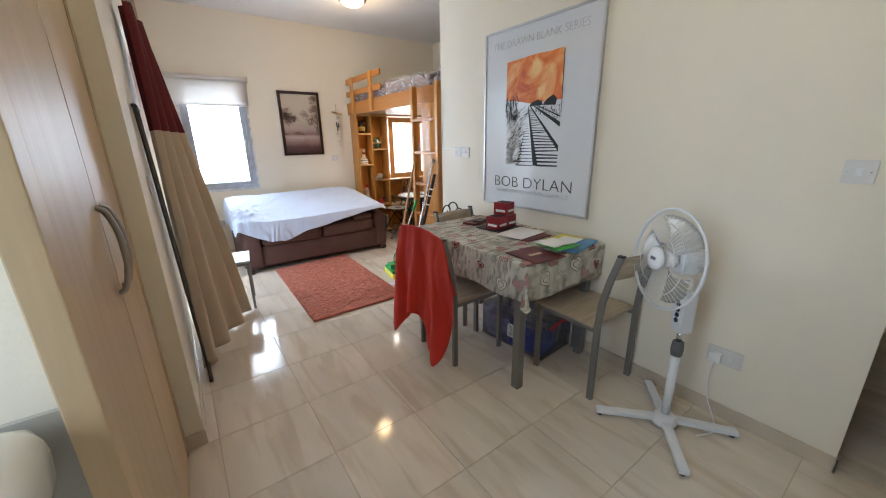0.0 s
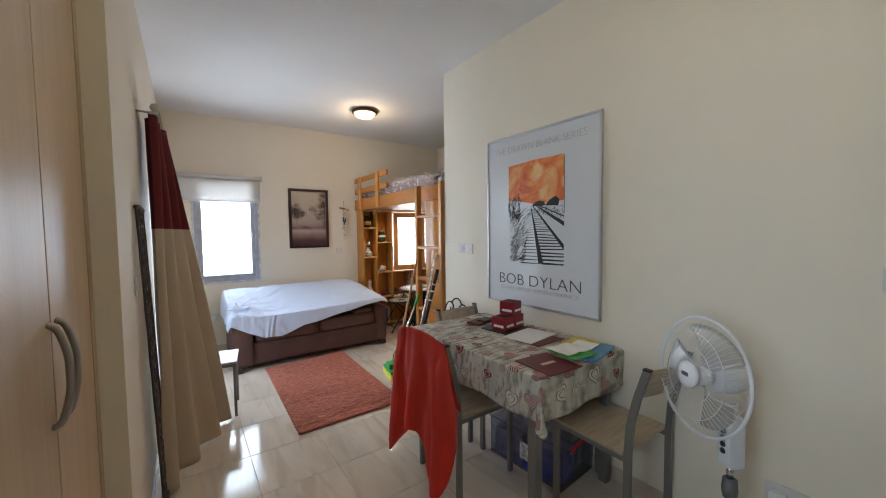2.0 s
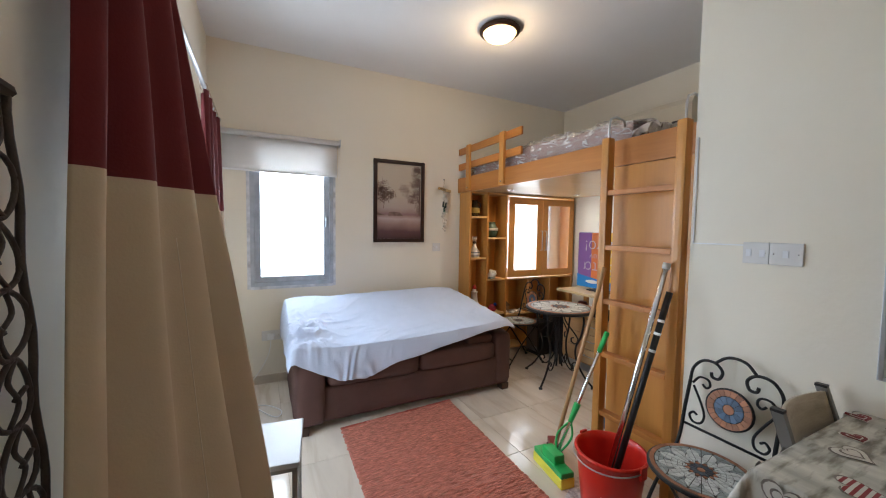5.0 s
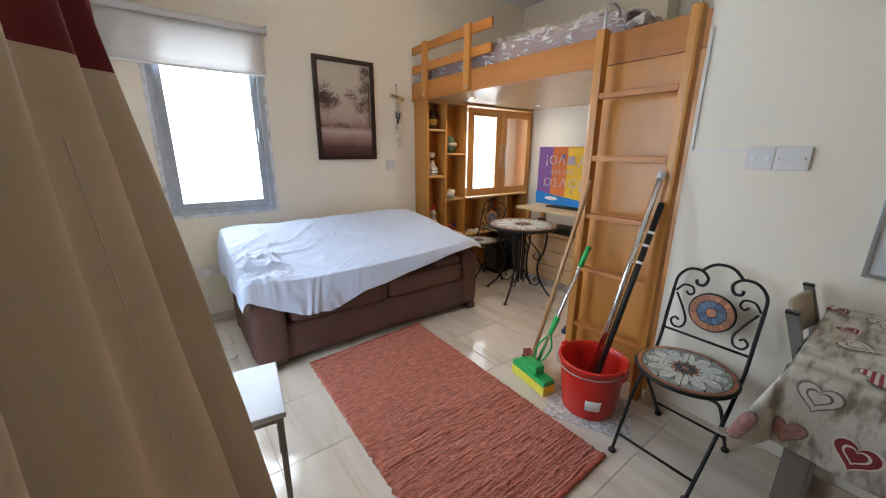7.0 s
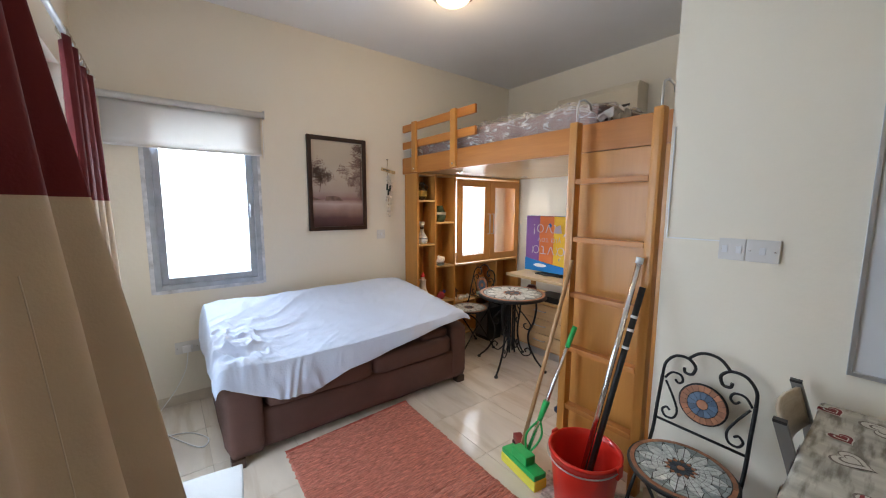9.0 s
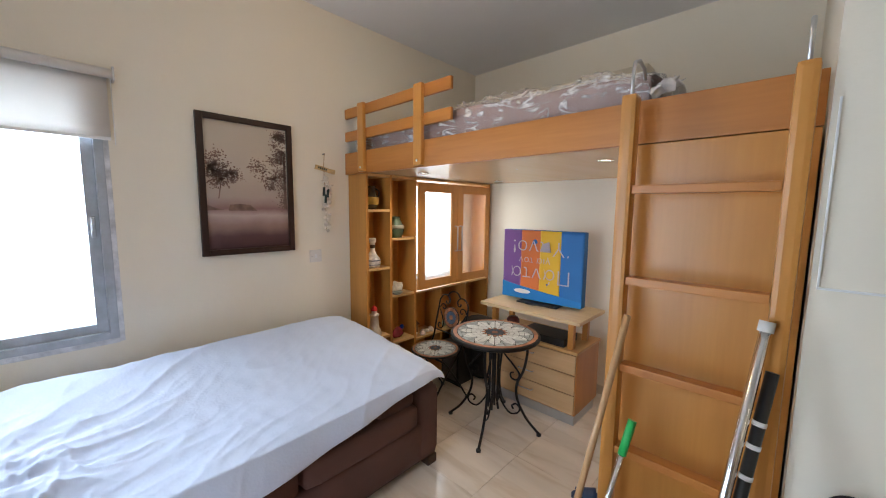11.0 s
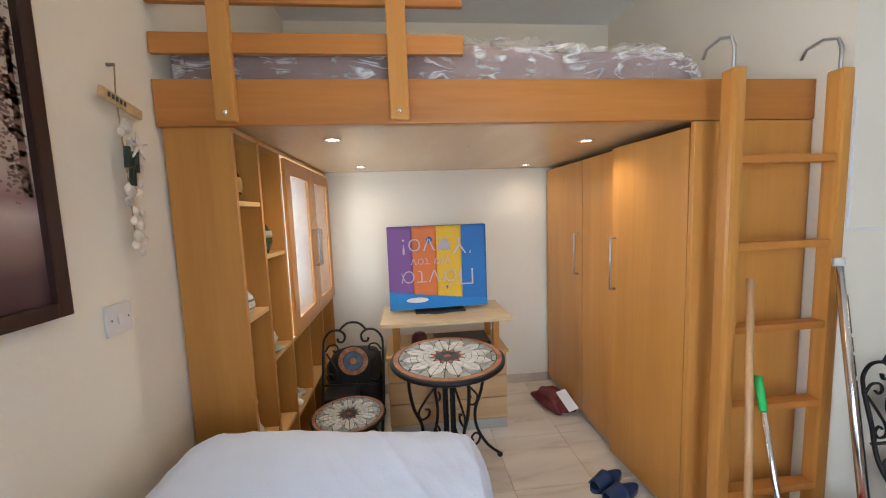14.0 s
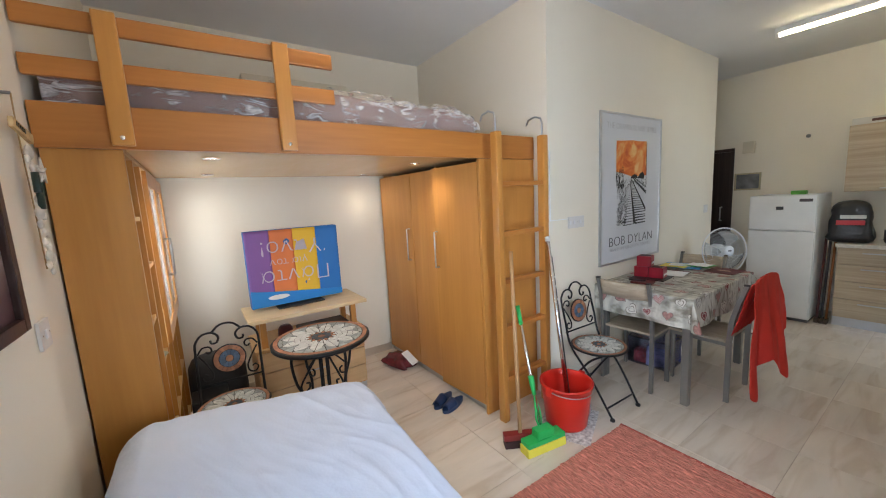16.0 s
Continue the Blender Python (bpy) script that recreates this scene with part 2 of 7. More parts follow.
structure("wall_balcony", boxes([(0.93, XL, 3.40, 4.95, -0.1, HC), (0.93, XL, 6.40, YW, -0.1, HC), (0.93, XL, 4.95, 6.40, 2.15, HC)], ), WALL,
          "cream painted wall round the balcony door")
structure("wall_poster", boxes([(XP, XP + 0.13, 1.58, YA, -0.1, HC)]), WALL, "cream painted wall beside the table")
structure("wall_alcove_side", boxes([(XP + 0.13, XB, YA - 0.13, YA, -0.1, HC)]), WALL, "cream painted side wall of the bed alcove")
structure("wall_alcove_back", boxes([(XB, XB + 0.15, 0.4, YW, -0.1, HC)]), WALL, "cream painted back wall of the bed alcove")
structure("wall_kitchen", boxes([(-1.2, 3.40, YS - 0.15, YS, -0.1, HC), (4.22, XB, YS - 0.15, YS, -0.1, HC), (3.40, 4.22, YS - 0.15, YS, 1.96, HC)]), WALL,
          "cream painted kitchen wall with a dark door")
structure("wall_bathroom", boxes([(0.93, 1.02, YS, 1.62, -0.1, HC), (0.93, 1.02, 1.62, 2.36, 2.05, HC), (-1.2, 0.99, 2.43, 2.50, -0.1, HC),
                                  (-1.2, -1.05, YS, 2.43, -0.1, HC), (0.3, 0.93, 3.40, 3.5, -0.1, HC), (0.3, 0.38, 2.5, 3.4, -0.1, HC)]), WALL, "cream painted bathroom partition")
structure("hall_end_wall", boxes([(XP + 0.13, XB, 2.6, 2.7, -0.1, HC)]), WALL, "cream painted end wall of the hall")

SKIRT = mat("beige_tile_skirting", (0.58, 0.49, 0.39), 0.3, var=0.12, vscale=5)
sk = [(XP - 0.009, XP, 1.571, YA, 0, 0.075), (XP - 0.009, XP + 0.13, 1.571, 1.58, 0, 0.075), (XL, 3.4, YW - 0.009, YW, 0, 0.075),
      (XL, XL + 0.009, 3.391, 4.5, 0, 0.075), (1.03, XL, 3.391, 3.40, 0, 0.075), (XB - 0.009, XB, 4.9, 6.6, 0, 0.075)]
for r in sk:
    structure("baseboard", boxes([r], 0.002), SKIRT, "low beige tile skirting", "skirting")

# floor: a bed of grout and polished tiles
T, TX, TY = 0.43, 1.60, 2.96
floor = structure("floor", boxes([(-1.2, 5.05, 0.4, 7.05, -0.12, -0.003)]), GROUT, "polished beige marble-look tiled floor")


def marble():
    m = mat("beige_marble_tile", (0.72, 0.64, 0.55), 0.09, var=0.08, vscale=1.6, bump=0.015, bscale=25, stretch=(4.5, 1.0, 1), detail=6, island=0.05)
    n, l = m.node_tree.nodes, m.node_tree.links
    b = n["Principled BSDF"]
    src = b.inputs["Base Color"].links[0].from_socket
    oi = n.new("ShaderNodeObjectInfo")
    co = n.new("ShaderNodeNewGeometry").outputs["Position"]
    ad = n.new("ShaderNodeVectorMath")
    ad.operation = "MULTIPLY_ADD"
    ad.inputs[1].default_value = (7, 13, 5)
    l.new(oi.outputs["Random"], ad.inputs[0])
    l.new(co, ad.inputs[2])
    mp = n.new("ShaderNodeMapping")
    mp.inputs["Rotation"].default_value = (0, 0, radians(14))
    mp.inputs["Scale"].default_value = (9, 1.5, 1)
    l.new(ad.outputs[0], mp.inputs["Vector"])
    no = n.new("ShaderNodeTexNoise")
    no.inputs["Scale"].default_value, no.inputs["Detail"].default_value, no.inputs["Distortion"].default_value = 1.2, 5, 0.8
    l.new(mp.outputs[0], no.inputs["Vector"])
    ra = n.new("ShaderNodeValToRGB")
    e = ra.color_ramp.elements
    e[0].position, e[0].color = 0.34, (0.87, 0.83, 0.78, 1)
    e[1].position, e[1].color = 0.50, (1, 1, 1, 1)
    x = e.new(0.70)
    x.color = (1.0, 1.0, 1.0, 1)
    y = e.new(0.76)
    y.color = (1.12, 1.12, 1.12, 1)
    l.new(no.outputs["Fac"], ra.inputs["Fac"])
    mx = n.new("ShaderNodeMix")
    mx.data_type, mx.blend_type = "RGBA", "MULTIPLY"
    mx.inputs[0].default_value = 1.0
    l.new(src, mx.inputs[6])
    l.new(ra.outputs["Color"], mx.inputs[7])
    l.new(mx.outputs[2], b.inputs["Base Color"])
    return m


MARBLE = marble()

# window: aluminium frame set in the opening, opened sash line, sill of plaster
win = tagged(new("window_1"), "grey aluminium window with a bright view", "window", kind="structure")


def ring(x0, x1, z0, z1, w, y0, y1, bev=0.003):
    return boxes([(x0, x0 + w, y0, y1, z0, z1), (x1 - w, x1, y0, y1, z0, z1), (x0 + w, x1 - w, y0, y1, z0, z0 + w), (x0 + w, x1 - w, y0, y1, z1 - w, z1)], bev)


part("window_frame", ring(1.40, 2.08, 0.85, 2.10, 0.035, YW - 0.006, YW + 0.08), WINALU, win)
sash = part("sash", ring(1.435, 2.045, 0.885, 2.065, 0.045, YW + 0.02, YW + 0.07), WINALU, win)
pane = part("pane", boxes([(1.48, 2.0, YW + 0.04, YW + 0.046, 0.93, 2.02)]), GLASS, win)
pane.visible_shadow = False
part("latch", boxes([(2.012, 2.03, YW - 0.004, YW + 0.02, 1.36, 1.46), (2.014, 2.028, YW - 0.02, YW - 0.004, 1.39, 1.45)], 0.004), WINALU, win)
part("plaster_edge", boxes([(1.375, 1.40, YW - 0.004, YW + 0.01, 0.83, 2.12), (2.08, 2.10, YW - 0.003, YW + 0.01, 0.83, 2.12), (1.40, 2.08, YW - 0.004, YW + 0.01, 0.825, 0.85)], 0.002),
     mat("smeared_plaster", (0.62, 0.63, 0.66), 0.8, var=0.25, vscale=18, bump=0.5, bscale=40), win, "rough smeared plaster")

win2 = tagged(new("window_2"), "bright aluminium window behind the bookcase doors", "window", kind="structure")
part("window_frame", ring(3.92, 4.72, 0.86, 1.74, 0.02, YW + 0.004, YW + 0.08), WINALU, win2)
pane = part("pane", boxes([(3.94, 4.70, YW + 0.04, YW + 0.046, 0.88, 1.72)]), GLASS, win2)
pane.visible_shadow = False

# balcony door in the left wall
bdoor = tagged(new("door_1"), "tall white glazed balcony door behind the curtain", "door", kind="structure")
part("door_frame", boxes([(0.97, 1.06, 4.95, 5.0, 0, 2.15), (0.97, 1.06, 6.35, 6.40, 0, 2.15), (0.97, 1.06, 5.0, 6.35, 2.10, 2.15), (0.97, 1.06, 5.64, 5.70, 0, 2.10),
                          (0.97, 1.06, 5.0, 5.64, 0, 0.06), (0.97, 1.06, 5.70, 6.35, 0, 0.06)], 0.003), WHITEP, bdoor)
for y0, y1 in ((5.0, 5.64), (5.70, 6.35)):
    p = part("pane", boxes([(1.0, 1.006, y0, y1, 0.06, 2.10)]), GLASS, bdoor)
    p.visible_shadow = False

# dark hall door in the kitchen wall
hd = tagged(new("door_2"), "dark wenge wooden door, closed", "door", kind="structure")
part("door_leaf", boxes([(3.44, 4.18, YS - 0.06, YS - 0.02, 0.0, 1.92)], 0.003), DARKDOOR, hd)
part("door_frame", boxes([(3.40, 3.44, YS - 0.12, YS + 0.015, 0, 1.92), (4.18, 4.22, YS - 0.12, YS + 0.015, 0, 1.92), (3.40, 4.22, YS - 0.12, YS + 0.015, 1.92, 1.96)], 0.003), DARKDOOR, hd)
bm = tube(bmesh.new(), [(3.52, YS - 0.02, 1.02), (3.52, YS + 0.03, 1.02), (3.52, YS + 0.03, 1.2), (3.52, YS - 0.02, 1.2)], 0.008)
part("door_handle", bm, ALU, hd, "slim aluminium pull handle")

# bathroom doorway jamb beside the closet
structure("door_jamb", boxes([(1.0, 1.05, 2.36, 2.43, 0, 2.05)], 0.003), CLOSET, "pale beech door jamb", "trim")
structure("wall_tiles", boxes([(0.3, 0.99, 2.418, 2.43, 0, 0.93)]), mat("grey_beige_wall_tile", (0.45, 0.42, 0.38), 0.25), "grey beige bathroom wall tiles", "wall")

# outside: ground, far hills and bushes
GRASS = mat("dry_grass", (0.30, 0.27, 0.14), 0.9, var=0.4, vscale=2, bump=0.3, bscale=5)
structure("ground", boxes([(-600, 600, 7.3, 900, -3.2, -3.0), (-600, 0.6, -600, 7.3, -3.2, -3.0)]), GRASS, "dry sunlit ground outside", "ground")
structure("balcony_floor", boxes([(-0.9, 0.93, 2.6, 7.2, -0.15, -0.01)]), mat("pale_balcony_tile", (0.6, 0.57, 0.52), 0.5), "pale tiled balcony floor", "balcony")

# ---- loft bed and the units that carry it ----
bed = thing("loft_bed", "honey beech loft bed with a guard rail, over a desk nook", "bed")
part("front_board", boxes([(3.388, 3.418, 4.395, 6.845, 1.755, 1.908)], 0.004), OAKY, bed)
part("underside_panel", boxes([(3.42, 4.895, 4.425, 6.845, 1.765, 1.79)]), PANEL, bed, "smooth pale underside panel with four small lamps")
for y in (6.61, 6.035):
    post = part("guard_post", boxes([(3.362, 3.388, y - 0.033, y + 0.033, 1.765, 2.222)], 0.006), OAK, bed)
    part("bolt", lathe(bmesh.new(), [(0, 0), (0.009, 0), (0.009, 0.003), (0.005, 0.006), (0, 0.006)], seg=12), CHROME, post).matrix_basis = pose(3.362, y, 1.792, 0, -90, 0)
for z in (2.025, 2.185):
    part("guard_rail", boxes([(3.390, 3.412, 5.80, 6.845, z - 0.034, z + 0.034)], 0.008), OAKY, bed)
LED = mat("lit_spot_lens", (1, 0.95, 0.85), 0.3, bump=0, emit=((1.0, 0.88, 0.68), 14.0))
SPOTS = ((3.69, 6.33), (3.81, 5.13), (4.59, 6.32), (4.69, 5.14))
for x, y in SPOTS:
    rim = part("spot_rim", lathe(bmesh.new(), [(0.036, 0), (0.040, -0.003), (0.034, -0.006), (0.026, -0.002), (0.026, 0)], x, y, 1.765, 24), CHROME, bed, "small round chrome spotlight")
    part("lens", lathe(bmesh.new(), [(0, -0.001), (0.026, -0.001)], x, y, 1.765, 20), LED, rim, "lit lens")
    down_spot("spot_bulb", (x, y, 1.755), (14 if y > 5.5 else 9) if x < 4 else (4.5 if y > 5.5 else 3.5), (1.0, 0.90, 0.74))
for x, y in ((3.43, 5.3), (3.43, 6.2), (3.9, 5.7), (3.43, 5.75)):
    part("screw", lathe(bmesh.new(), [(0.006, 0), (0.006, -0.002), (0, -0.002)], x, y, 1.765, 8), STEEL, bed)

# mattress in crinkled clear wrap
MATTR = mat("mauve_mattress_ticking", (0.25, 0.165, 0.155), 0.7, var=0.12, vscale=6, bump=0.1, bscale=90)


def clear_film(name):
    """Thin clear plastic: mostly see-through, with sharp gloss; white crease glints are painted in as cloudy streaks.
    """
    m = mat(name, (0.88, 0.86, 0.86), 0.10, var=0.1, vscale=9, bump=0.5, bscale=9)
    n, l = m.node_tree.nodes, m.node_tree.links
    co = n.new("ShaderNodeNewGeometry").outputs["Position"]
    mp = n.new("ShaderNodeMapping")
    mp.inputs["Rotation"].default_value, mp.inputs["Scale"].default_value = (radians(-35), 0, radians(10)), (4, 3.2, 15)
    l.new(co, mp.inputs["Vector"])
    no = n.new("ShaderNodeTexNoise")
    no.inputs["Scale"].default_value, no.inputs["Detail"].default_value, no.inputs["Distortion"].default_value = 1.3, 4, 1.0
    l.new(mp.outputs[0], no.inputs["Vector"])
    ri = n.new("ShaderNodeMath")
    ri.operation = "SUBTRACT"
    ri.inputs[1].default_value = 0.5
    l.new(no.outputs["Fac"], ri.inputs[0])
    ab = n.new("ShaderNodeMath")
    ab.operation = "ABSOLUTE"
    l.new(ri.outputs[0], ab.inputs[0])
    cr = n.new("ShaderNodeMapRange")
    cr.inputs["From Min"].default_value, cr.inputs["From Max"].default_value = 0.0, 0.06
    cr.inputs["To Min"].default_value, cr.inputs["To Max"].default_value = 1.0, 0.0
    l.new(ab.outputs[0], cr.inputs["Value"])
    br = n.new("ShaderNodeTexNoise")
    br.inputs["Scale"].default_value, br.inputs["Detail"].default_value = 7, 3
    l.new(co, br.inputs["Vector"])
    bk = n.new("ShaderNodeMapRange")
    bk.inputs["From Min"].default_value, bk.inputs["From Max"].default_value = 0.40, 0.54
    l.new(br.outputs["Fac"], bk.inputs["Value"])
    mu = n.new("ShaderNodeMath")
    mu.operation = "MULTIPLY"
    l.new(cr.outputs[0], mu.inputs[0])
    l.new(bk.outputs[0], mu.inputs[1])
    # creases turn pale and opaque here, standing in for bright glints
    mr = n.new("ShaderNodeMapRange")
    mr.inputs["To Min"].default_value, mr.inputs["To Max"].default_value = 0.13, 0.72
    l.new(mu.outputs[0], mr.inputs["Value"])
    tr = n.new("ShaderNodeBsdfTransparent")
    mx = n.new("ShaderNodeMixShader")
    l.new(mr.outputs[0], mx.inputs[0])
    l.new(tr.outputs[0], mx.inputs[1])
    l.new(n["Principled BSDF"].outputs[0], mx.inputs[2])
    l.new(mx.outputs[0], n["Material Output"].inputs["Surface"])
    return m


FILM = clear_film("crinkled_plastic_wrap")
mattress = thing("mattress", "mauve mattress wrapped in crinkled clear plastic", "mattress")


def mattress_body(film):
    bm = bmesh.new()

    def f(u, v):
        # a section round the mattress, swept along y
        y = 4.86 + 1.96 * u
        a = 2 * math.pi * v
        ca, sa = math.cos(a), math.sin(a)
        k = (abs(ca) ** 8 + abs(sa) ** 8) ** -0.125
        hump = 0.034 * math.sin(min(1, u * 1.15) * 3.1) + 0.008 * math.sin(u * 17) - 0.012 * (1 - u)
        x = 4.175 + 0.70 * ca * k
        z = 1.925 + (0.135 + (hump if sa > 0 else 0)) * sa * k
        p = Vector((x, y, z))
        d = noise.noise(p * 5) * 0.012
        if film:
            q = Vector((p.x * 4, (p.y * 0.82 + p.z * 0.57) * 4.5, (p.z * 0.82 - p.y * 0.57) * 13)) + Vector((1, 1, 1)) * 0.5 * noise.noise(p * 5)
            d += 0.010 + 0.030 * (1 - abs(noise.noise(q))) ** 7 + 0.014 * (1 - abs(noise.noise(q * 2.3 + Vector((3, 1, 2))))) ** 6
        return p + Vector((ca, 0, sa)) * d if sa > -0.3 else p
    sheet(bm, f, 240, 130)
    bmesh.ops.remove_doubles(bm, verts=bm.verts, dist=0.0005)
    es = [e for e in bm.edges if e.is_boundary]
    bmesh.ops.holes_fill(bm, edges=es, sides=0)
    return bm


part("body", mattress_body(False), MATTR, mattress)
part("plastic_wrap", mattress_body(True), FILM, mattress, "crinkled clear plastic wrap")
# loose gathered end of the wrap
bm = bmesh.new()


def gather(u, v):
    a = -1.4 + 2.8 * u
    r = 0.10 + 0.10 * v
    p = Vector((3.47 + 0.35 * u, 4.86 - 0.05 * v + 0.02 * math.sin(u * 40), 1.94 + r * math.cos(a) * 0.45 + 0.02 * math.sin(u * 55)))
    return p + Vector((0, 1, 1)) * 0.02 * noise.noise(p * 25)


sheet(bm, gather, 50, 10, 0.001)
CLEARWRAP = mat("loose_clear_wrap", (0.75, 0.72, 0.72), 0.2, var=0.2, vscale=20, coat=0.5, bump=0.4, bscale=30)
part("gathered_end", bm, CLEARWRAP, mattress, "gathered loose plastic end")

# ladder
ladder = thing("bed_ladder", "honey beech ladder hooked on the loft bed", "ladder")
for y in (4.863, 4.440):
    rail = bmesh.new()
    box(rail, 3.244, 3.302, y - 0.024, y + 0.024, 0.0, 1.90, 0.014)
    part("rail", rail, OAK, ladder)
    hook = tube(bmesh.new(), [(3.276, y, 1.86), (3.276, y, 1.98), (3.288, y, 2.012), (3.335, y, 2.03), (3.395, y, 2.018), (3.412, y, 1.985)], 0.006)
    part("hook", hook, ALU, ladder, "bent metal hook")
for z in (1.585, 1.272, 0.96, 0.648, 0.30):
    part("rung", boxes([(3.249, 3.298, 4.465, 4.838, z - 0.014, z + 0.014)], 0.004), OAKY, ladder)

# wardrobe under the bed
ward = thing("wardrobe", "honey beech wardrobe with three plain doors, one ajar", "wardrobe")
part("end_panel", boxes([(3.391, 3.412, 4.397, 4.905, 0, 1.752)], 0.003), OAK, ward)
part("carcass", boxes([(3.442, 4.885, 4.43, 4.45, 0, 1.76), (3.442, 4.885, 4.45, 4.86, 0.06, 0.08), (4.865, 4.885, 4.45, 4.86, 0.08, 1.76), (3.96, 3.98, 4.45, 4.855, 0.08, 1.76)]), OAK, ward)
part("plinth", boxes([(3.415, 4.885, 4.862, 4.877, 0.0, 0.06)]), ALU, ward, "grey metal plinth")
for x0, x1, ajar in ((3.418, 3.890, 4.8), (3.90, 4.288, 0.0), (4.294, 4.862, 0.6)):
    swing = pose(x0, 4.886, 0, 0, 0, ajar)
    d = part("door", boxes([(0, x1 - x0, 0, 0.020, 0.065, 1.735)], 0.002), OAK, ward)
    d.matrix_basis = swing
    hx = x1 - x0 - 0.03 if x0 < 3.9 else 0.05 if x0 > 4.2 else None
    if hx:
        part("handle", tube(bmesh.new(), [(hx, 0.02, 1.0), (hx, 0.05, 1.0), (hx, 0.05, 1.27), (hx, 0.02, 1.27)], 0.006), ALU, d, "slim aluminium bar handle")

# bookcase
case = thing("bookcase", "honey beech bookcase with open shelves and two glazed doors", "bookcase")
YF, YK = 6.62, 6.84
part("end_panel", boxes([(3.41, 3.43, YF, YK, 0, 1.762)], 0.002), OAK, case)
for x, z0, z1 in ((3.635, 0.0, 1.762), (3.885, 0.0, 1.762), (4.87, 0, 1.762)):
    part("divider", boxes([(x - 0.01, x + 0.01, YF, YK, z0, z1)], 0.002), OAK, case)
part("back_panel", boxes([(3.43, 3.625, YK - 0.008, YK, 0, 1.76), (3.645, 3.875, YK - 0.008, YK, 0, 1.76), (3.895, 4.86, YK - 0.008, YK, 0.0, 0.83)]), OAK, case)
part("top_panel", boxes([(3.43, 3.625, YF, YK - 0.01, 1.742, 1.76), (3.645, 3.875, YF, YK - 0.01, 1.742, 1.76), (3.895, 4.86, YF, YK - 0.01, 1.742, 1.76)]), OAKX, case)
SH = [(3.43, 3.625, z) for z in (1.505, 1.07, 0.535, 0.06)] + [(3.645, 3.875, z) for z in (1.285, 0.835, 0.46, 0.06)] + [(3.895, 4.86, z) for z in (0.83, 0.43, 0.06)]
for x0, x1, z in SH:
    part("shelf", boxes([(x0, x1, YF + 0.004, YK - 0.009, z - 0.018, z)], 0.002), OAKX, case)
for x in (4.20, 4.53):
    part("lower_divider", boxes([(x - 0.008, x + 0.008, YF + 0.004, YK - 0.009, 0.43, 0.812), (x - 0.008, x + 0.008, YF + 0.004, YK - 0.009, 0.06, 0.412)]), OAK, case)
for x0, x1, hx in ((3.90, 4.372, 4.345), (4.378, 4.858, 4.405)):
    d = part("door", ring(x0, x1, 0.845, 1.725, 0.075, YF - 0.02, YF - 0.002, 0.002), OAK, case)
    part("pane", boxes([(x0 + 0.07, x1 - 0.07, YF - 0.012, YF - 0.008, 0.915, 1.655)]), FROST, d, "faintly frosted glass").visible_shadow = False
    part("handle", tube(bmesh.new(), [(hx, YF - 0.02, 1.14), (hx, YF - 0.05, 1.14), (hx, YF - 0.05, 1.36), (hx, YF - 0.02, 1.36)], 0.006), ALU, d, "slim aluminium bar handle")

# ---- sofa with a dust sheet ----
SUEDE = mat("brown_suede", (0.105, 0.052, 0.043), 0.85, var=0.18, vscale=5, bump=0.25, bscale=220, dirt=0.3)
sofa = thing("sofa", "brown suede two-seat sofa with a white dust sheet over it", "sofa")


def soft(x0, x1, y0, y1, z0, z1, r=0.04, puff=0.0, seg=3):
    bm = bmesh.new()
    box(bm, x0, x1, y0, y1, z0, z1)
    bmesh.ops.subdivide_edges(bm, edges=bm.edges, cuts=7, use_grid_fill=True)
    cx, cy, cz = (x0 + x1) / 2, (y0 + y1) / 2, (z0 + z1) / 2
    hx, hy, hz = (x1 - x0) / 2, (y1 - y0) / 2, (z1 - z0) / 2
    for v in bm.verts:
        q = Vector((max(-hx + r, min(hx - r, v.co.x - cx)), max(-hy + r, min(hy - r, v.co.y - cy)), max(-hz + r, min(hz - r, v.co.z - cz))))
        d = Vector((v.co.x - cx, v.co.y - cy, v.co.z - cz)) - q
        if d.length > 1e-6:
            d = d.normalized() * r
        bow = puff * (1 - (q.x / hx) ** 2) * (1 - (q.y / hy) ** 2)
        v.co = Vector((cx, cy, cz)) + q + d + Vector((0, 0, bow if v.co.z > cz else 0)) + Vector((1, 1, 1)) * noise.noise(v.co * 6) * 0.006
    for f in bm.faces:
        f.smooth = True
    return bm


part("base", soft(1.74, 3.36, 5.86, 6.70, 0.05, 0.30, 0.03), SUEDE, sofa)
part("arm", soft(1.66, 1.86, 5.83, 6.69, 0.045, 0.50, 0.05), SUEDE, sofa)
part("arm", soft(3.22, 3.40, 5.86, 6.69, 0.045, 0.50, 0.05), SUEDE, sofa)
part("back", soft(1.70, 3.34, 6.46, 6.71, 0.30, 0.70, 0.06), SUEDE, sofa)
for x0, x1 in ((1.865, 2.535), (2.54, 3.215)):
    part("seat_cushion", soft(x0, x1, 5.835, 6.48, 0.285, 0.44, 0.045, 0.02), SUEDE, sofa)
part("arm_pillow", soft(2.95, 3.21, 5.87, 6.3, 0.42, 0.50, 0.035, 0.01), SUEDE, sofa)
for x, y in ((1.71, 5.87), (3.34, 5.90), (1.71, 6.69), (3.34, 6.69)):
    part("foot", boxes([(x - 0.035, x + 0.035, y - 0.035, y + 0.035, 0, 0.055)], 0.006), mat("dark_wood_foot", (0.05, 0.025, 0.015), 0.4), sofa)

SHEETM = mat("white_cotton_sheet", (0.56, 0.635, 0.80), 0.85, var=0.03, vscale=6, bump=0.15, bscale=90)
dust = thing("dust_sheet", "white cotton sheet draped crookedly over the sofa", "sheet")


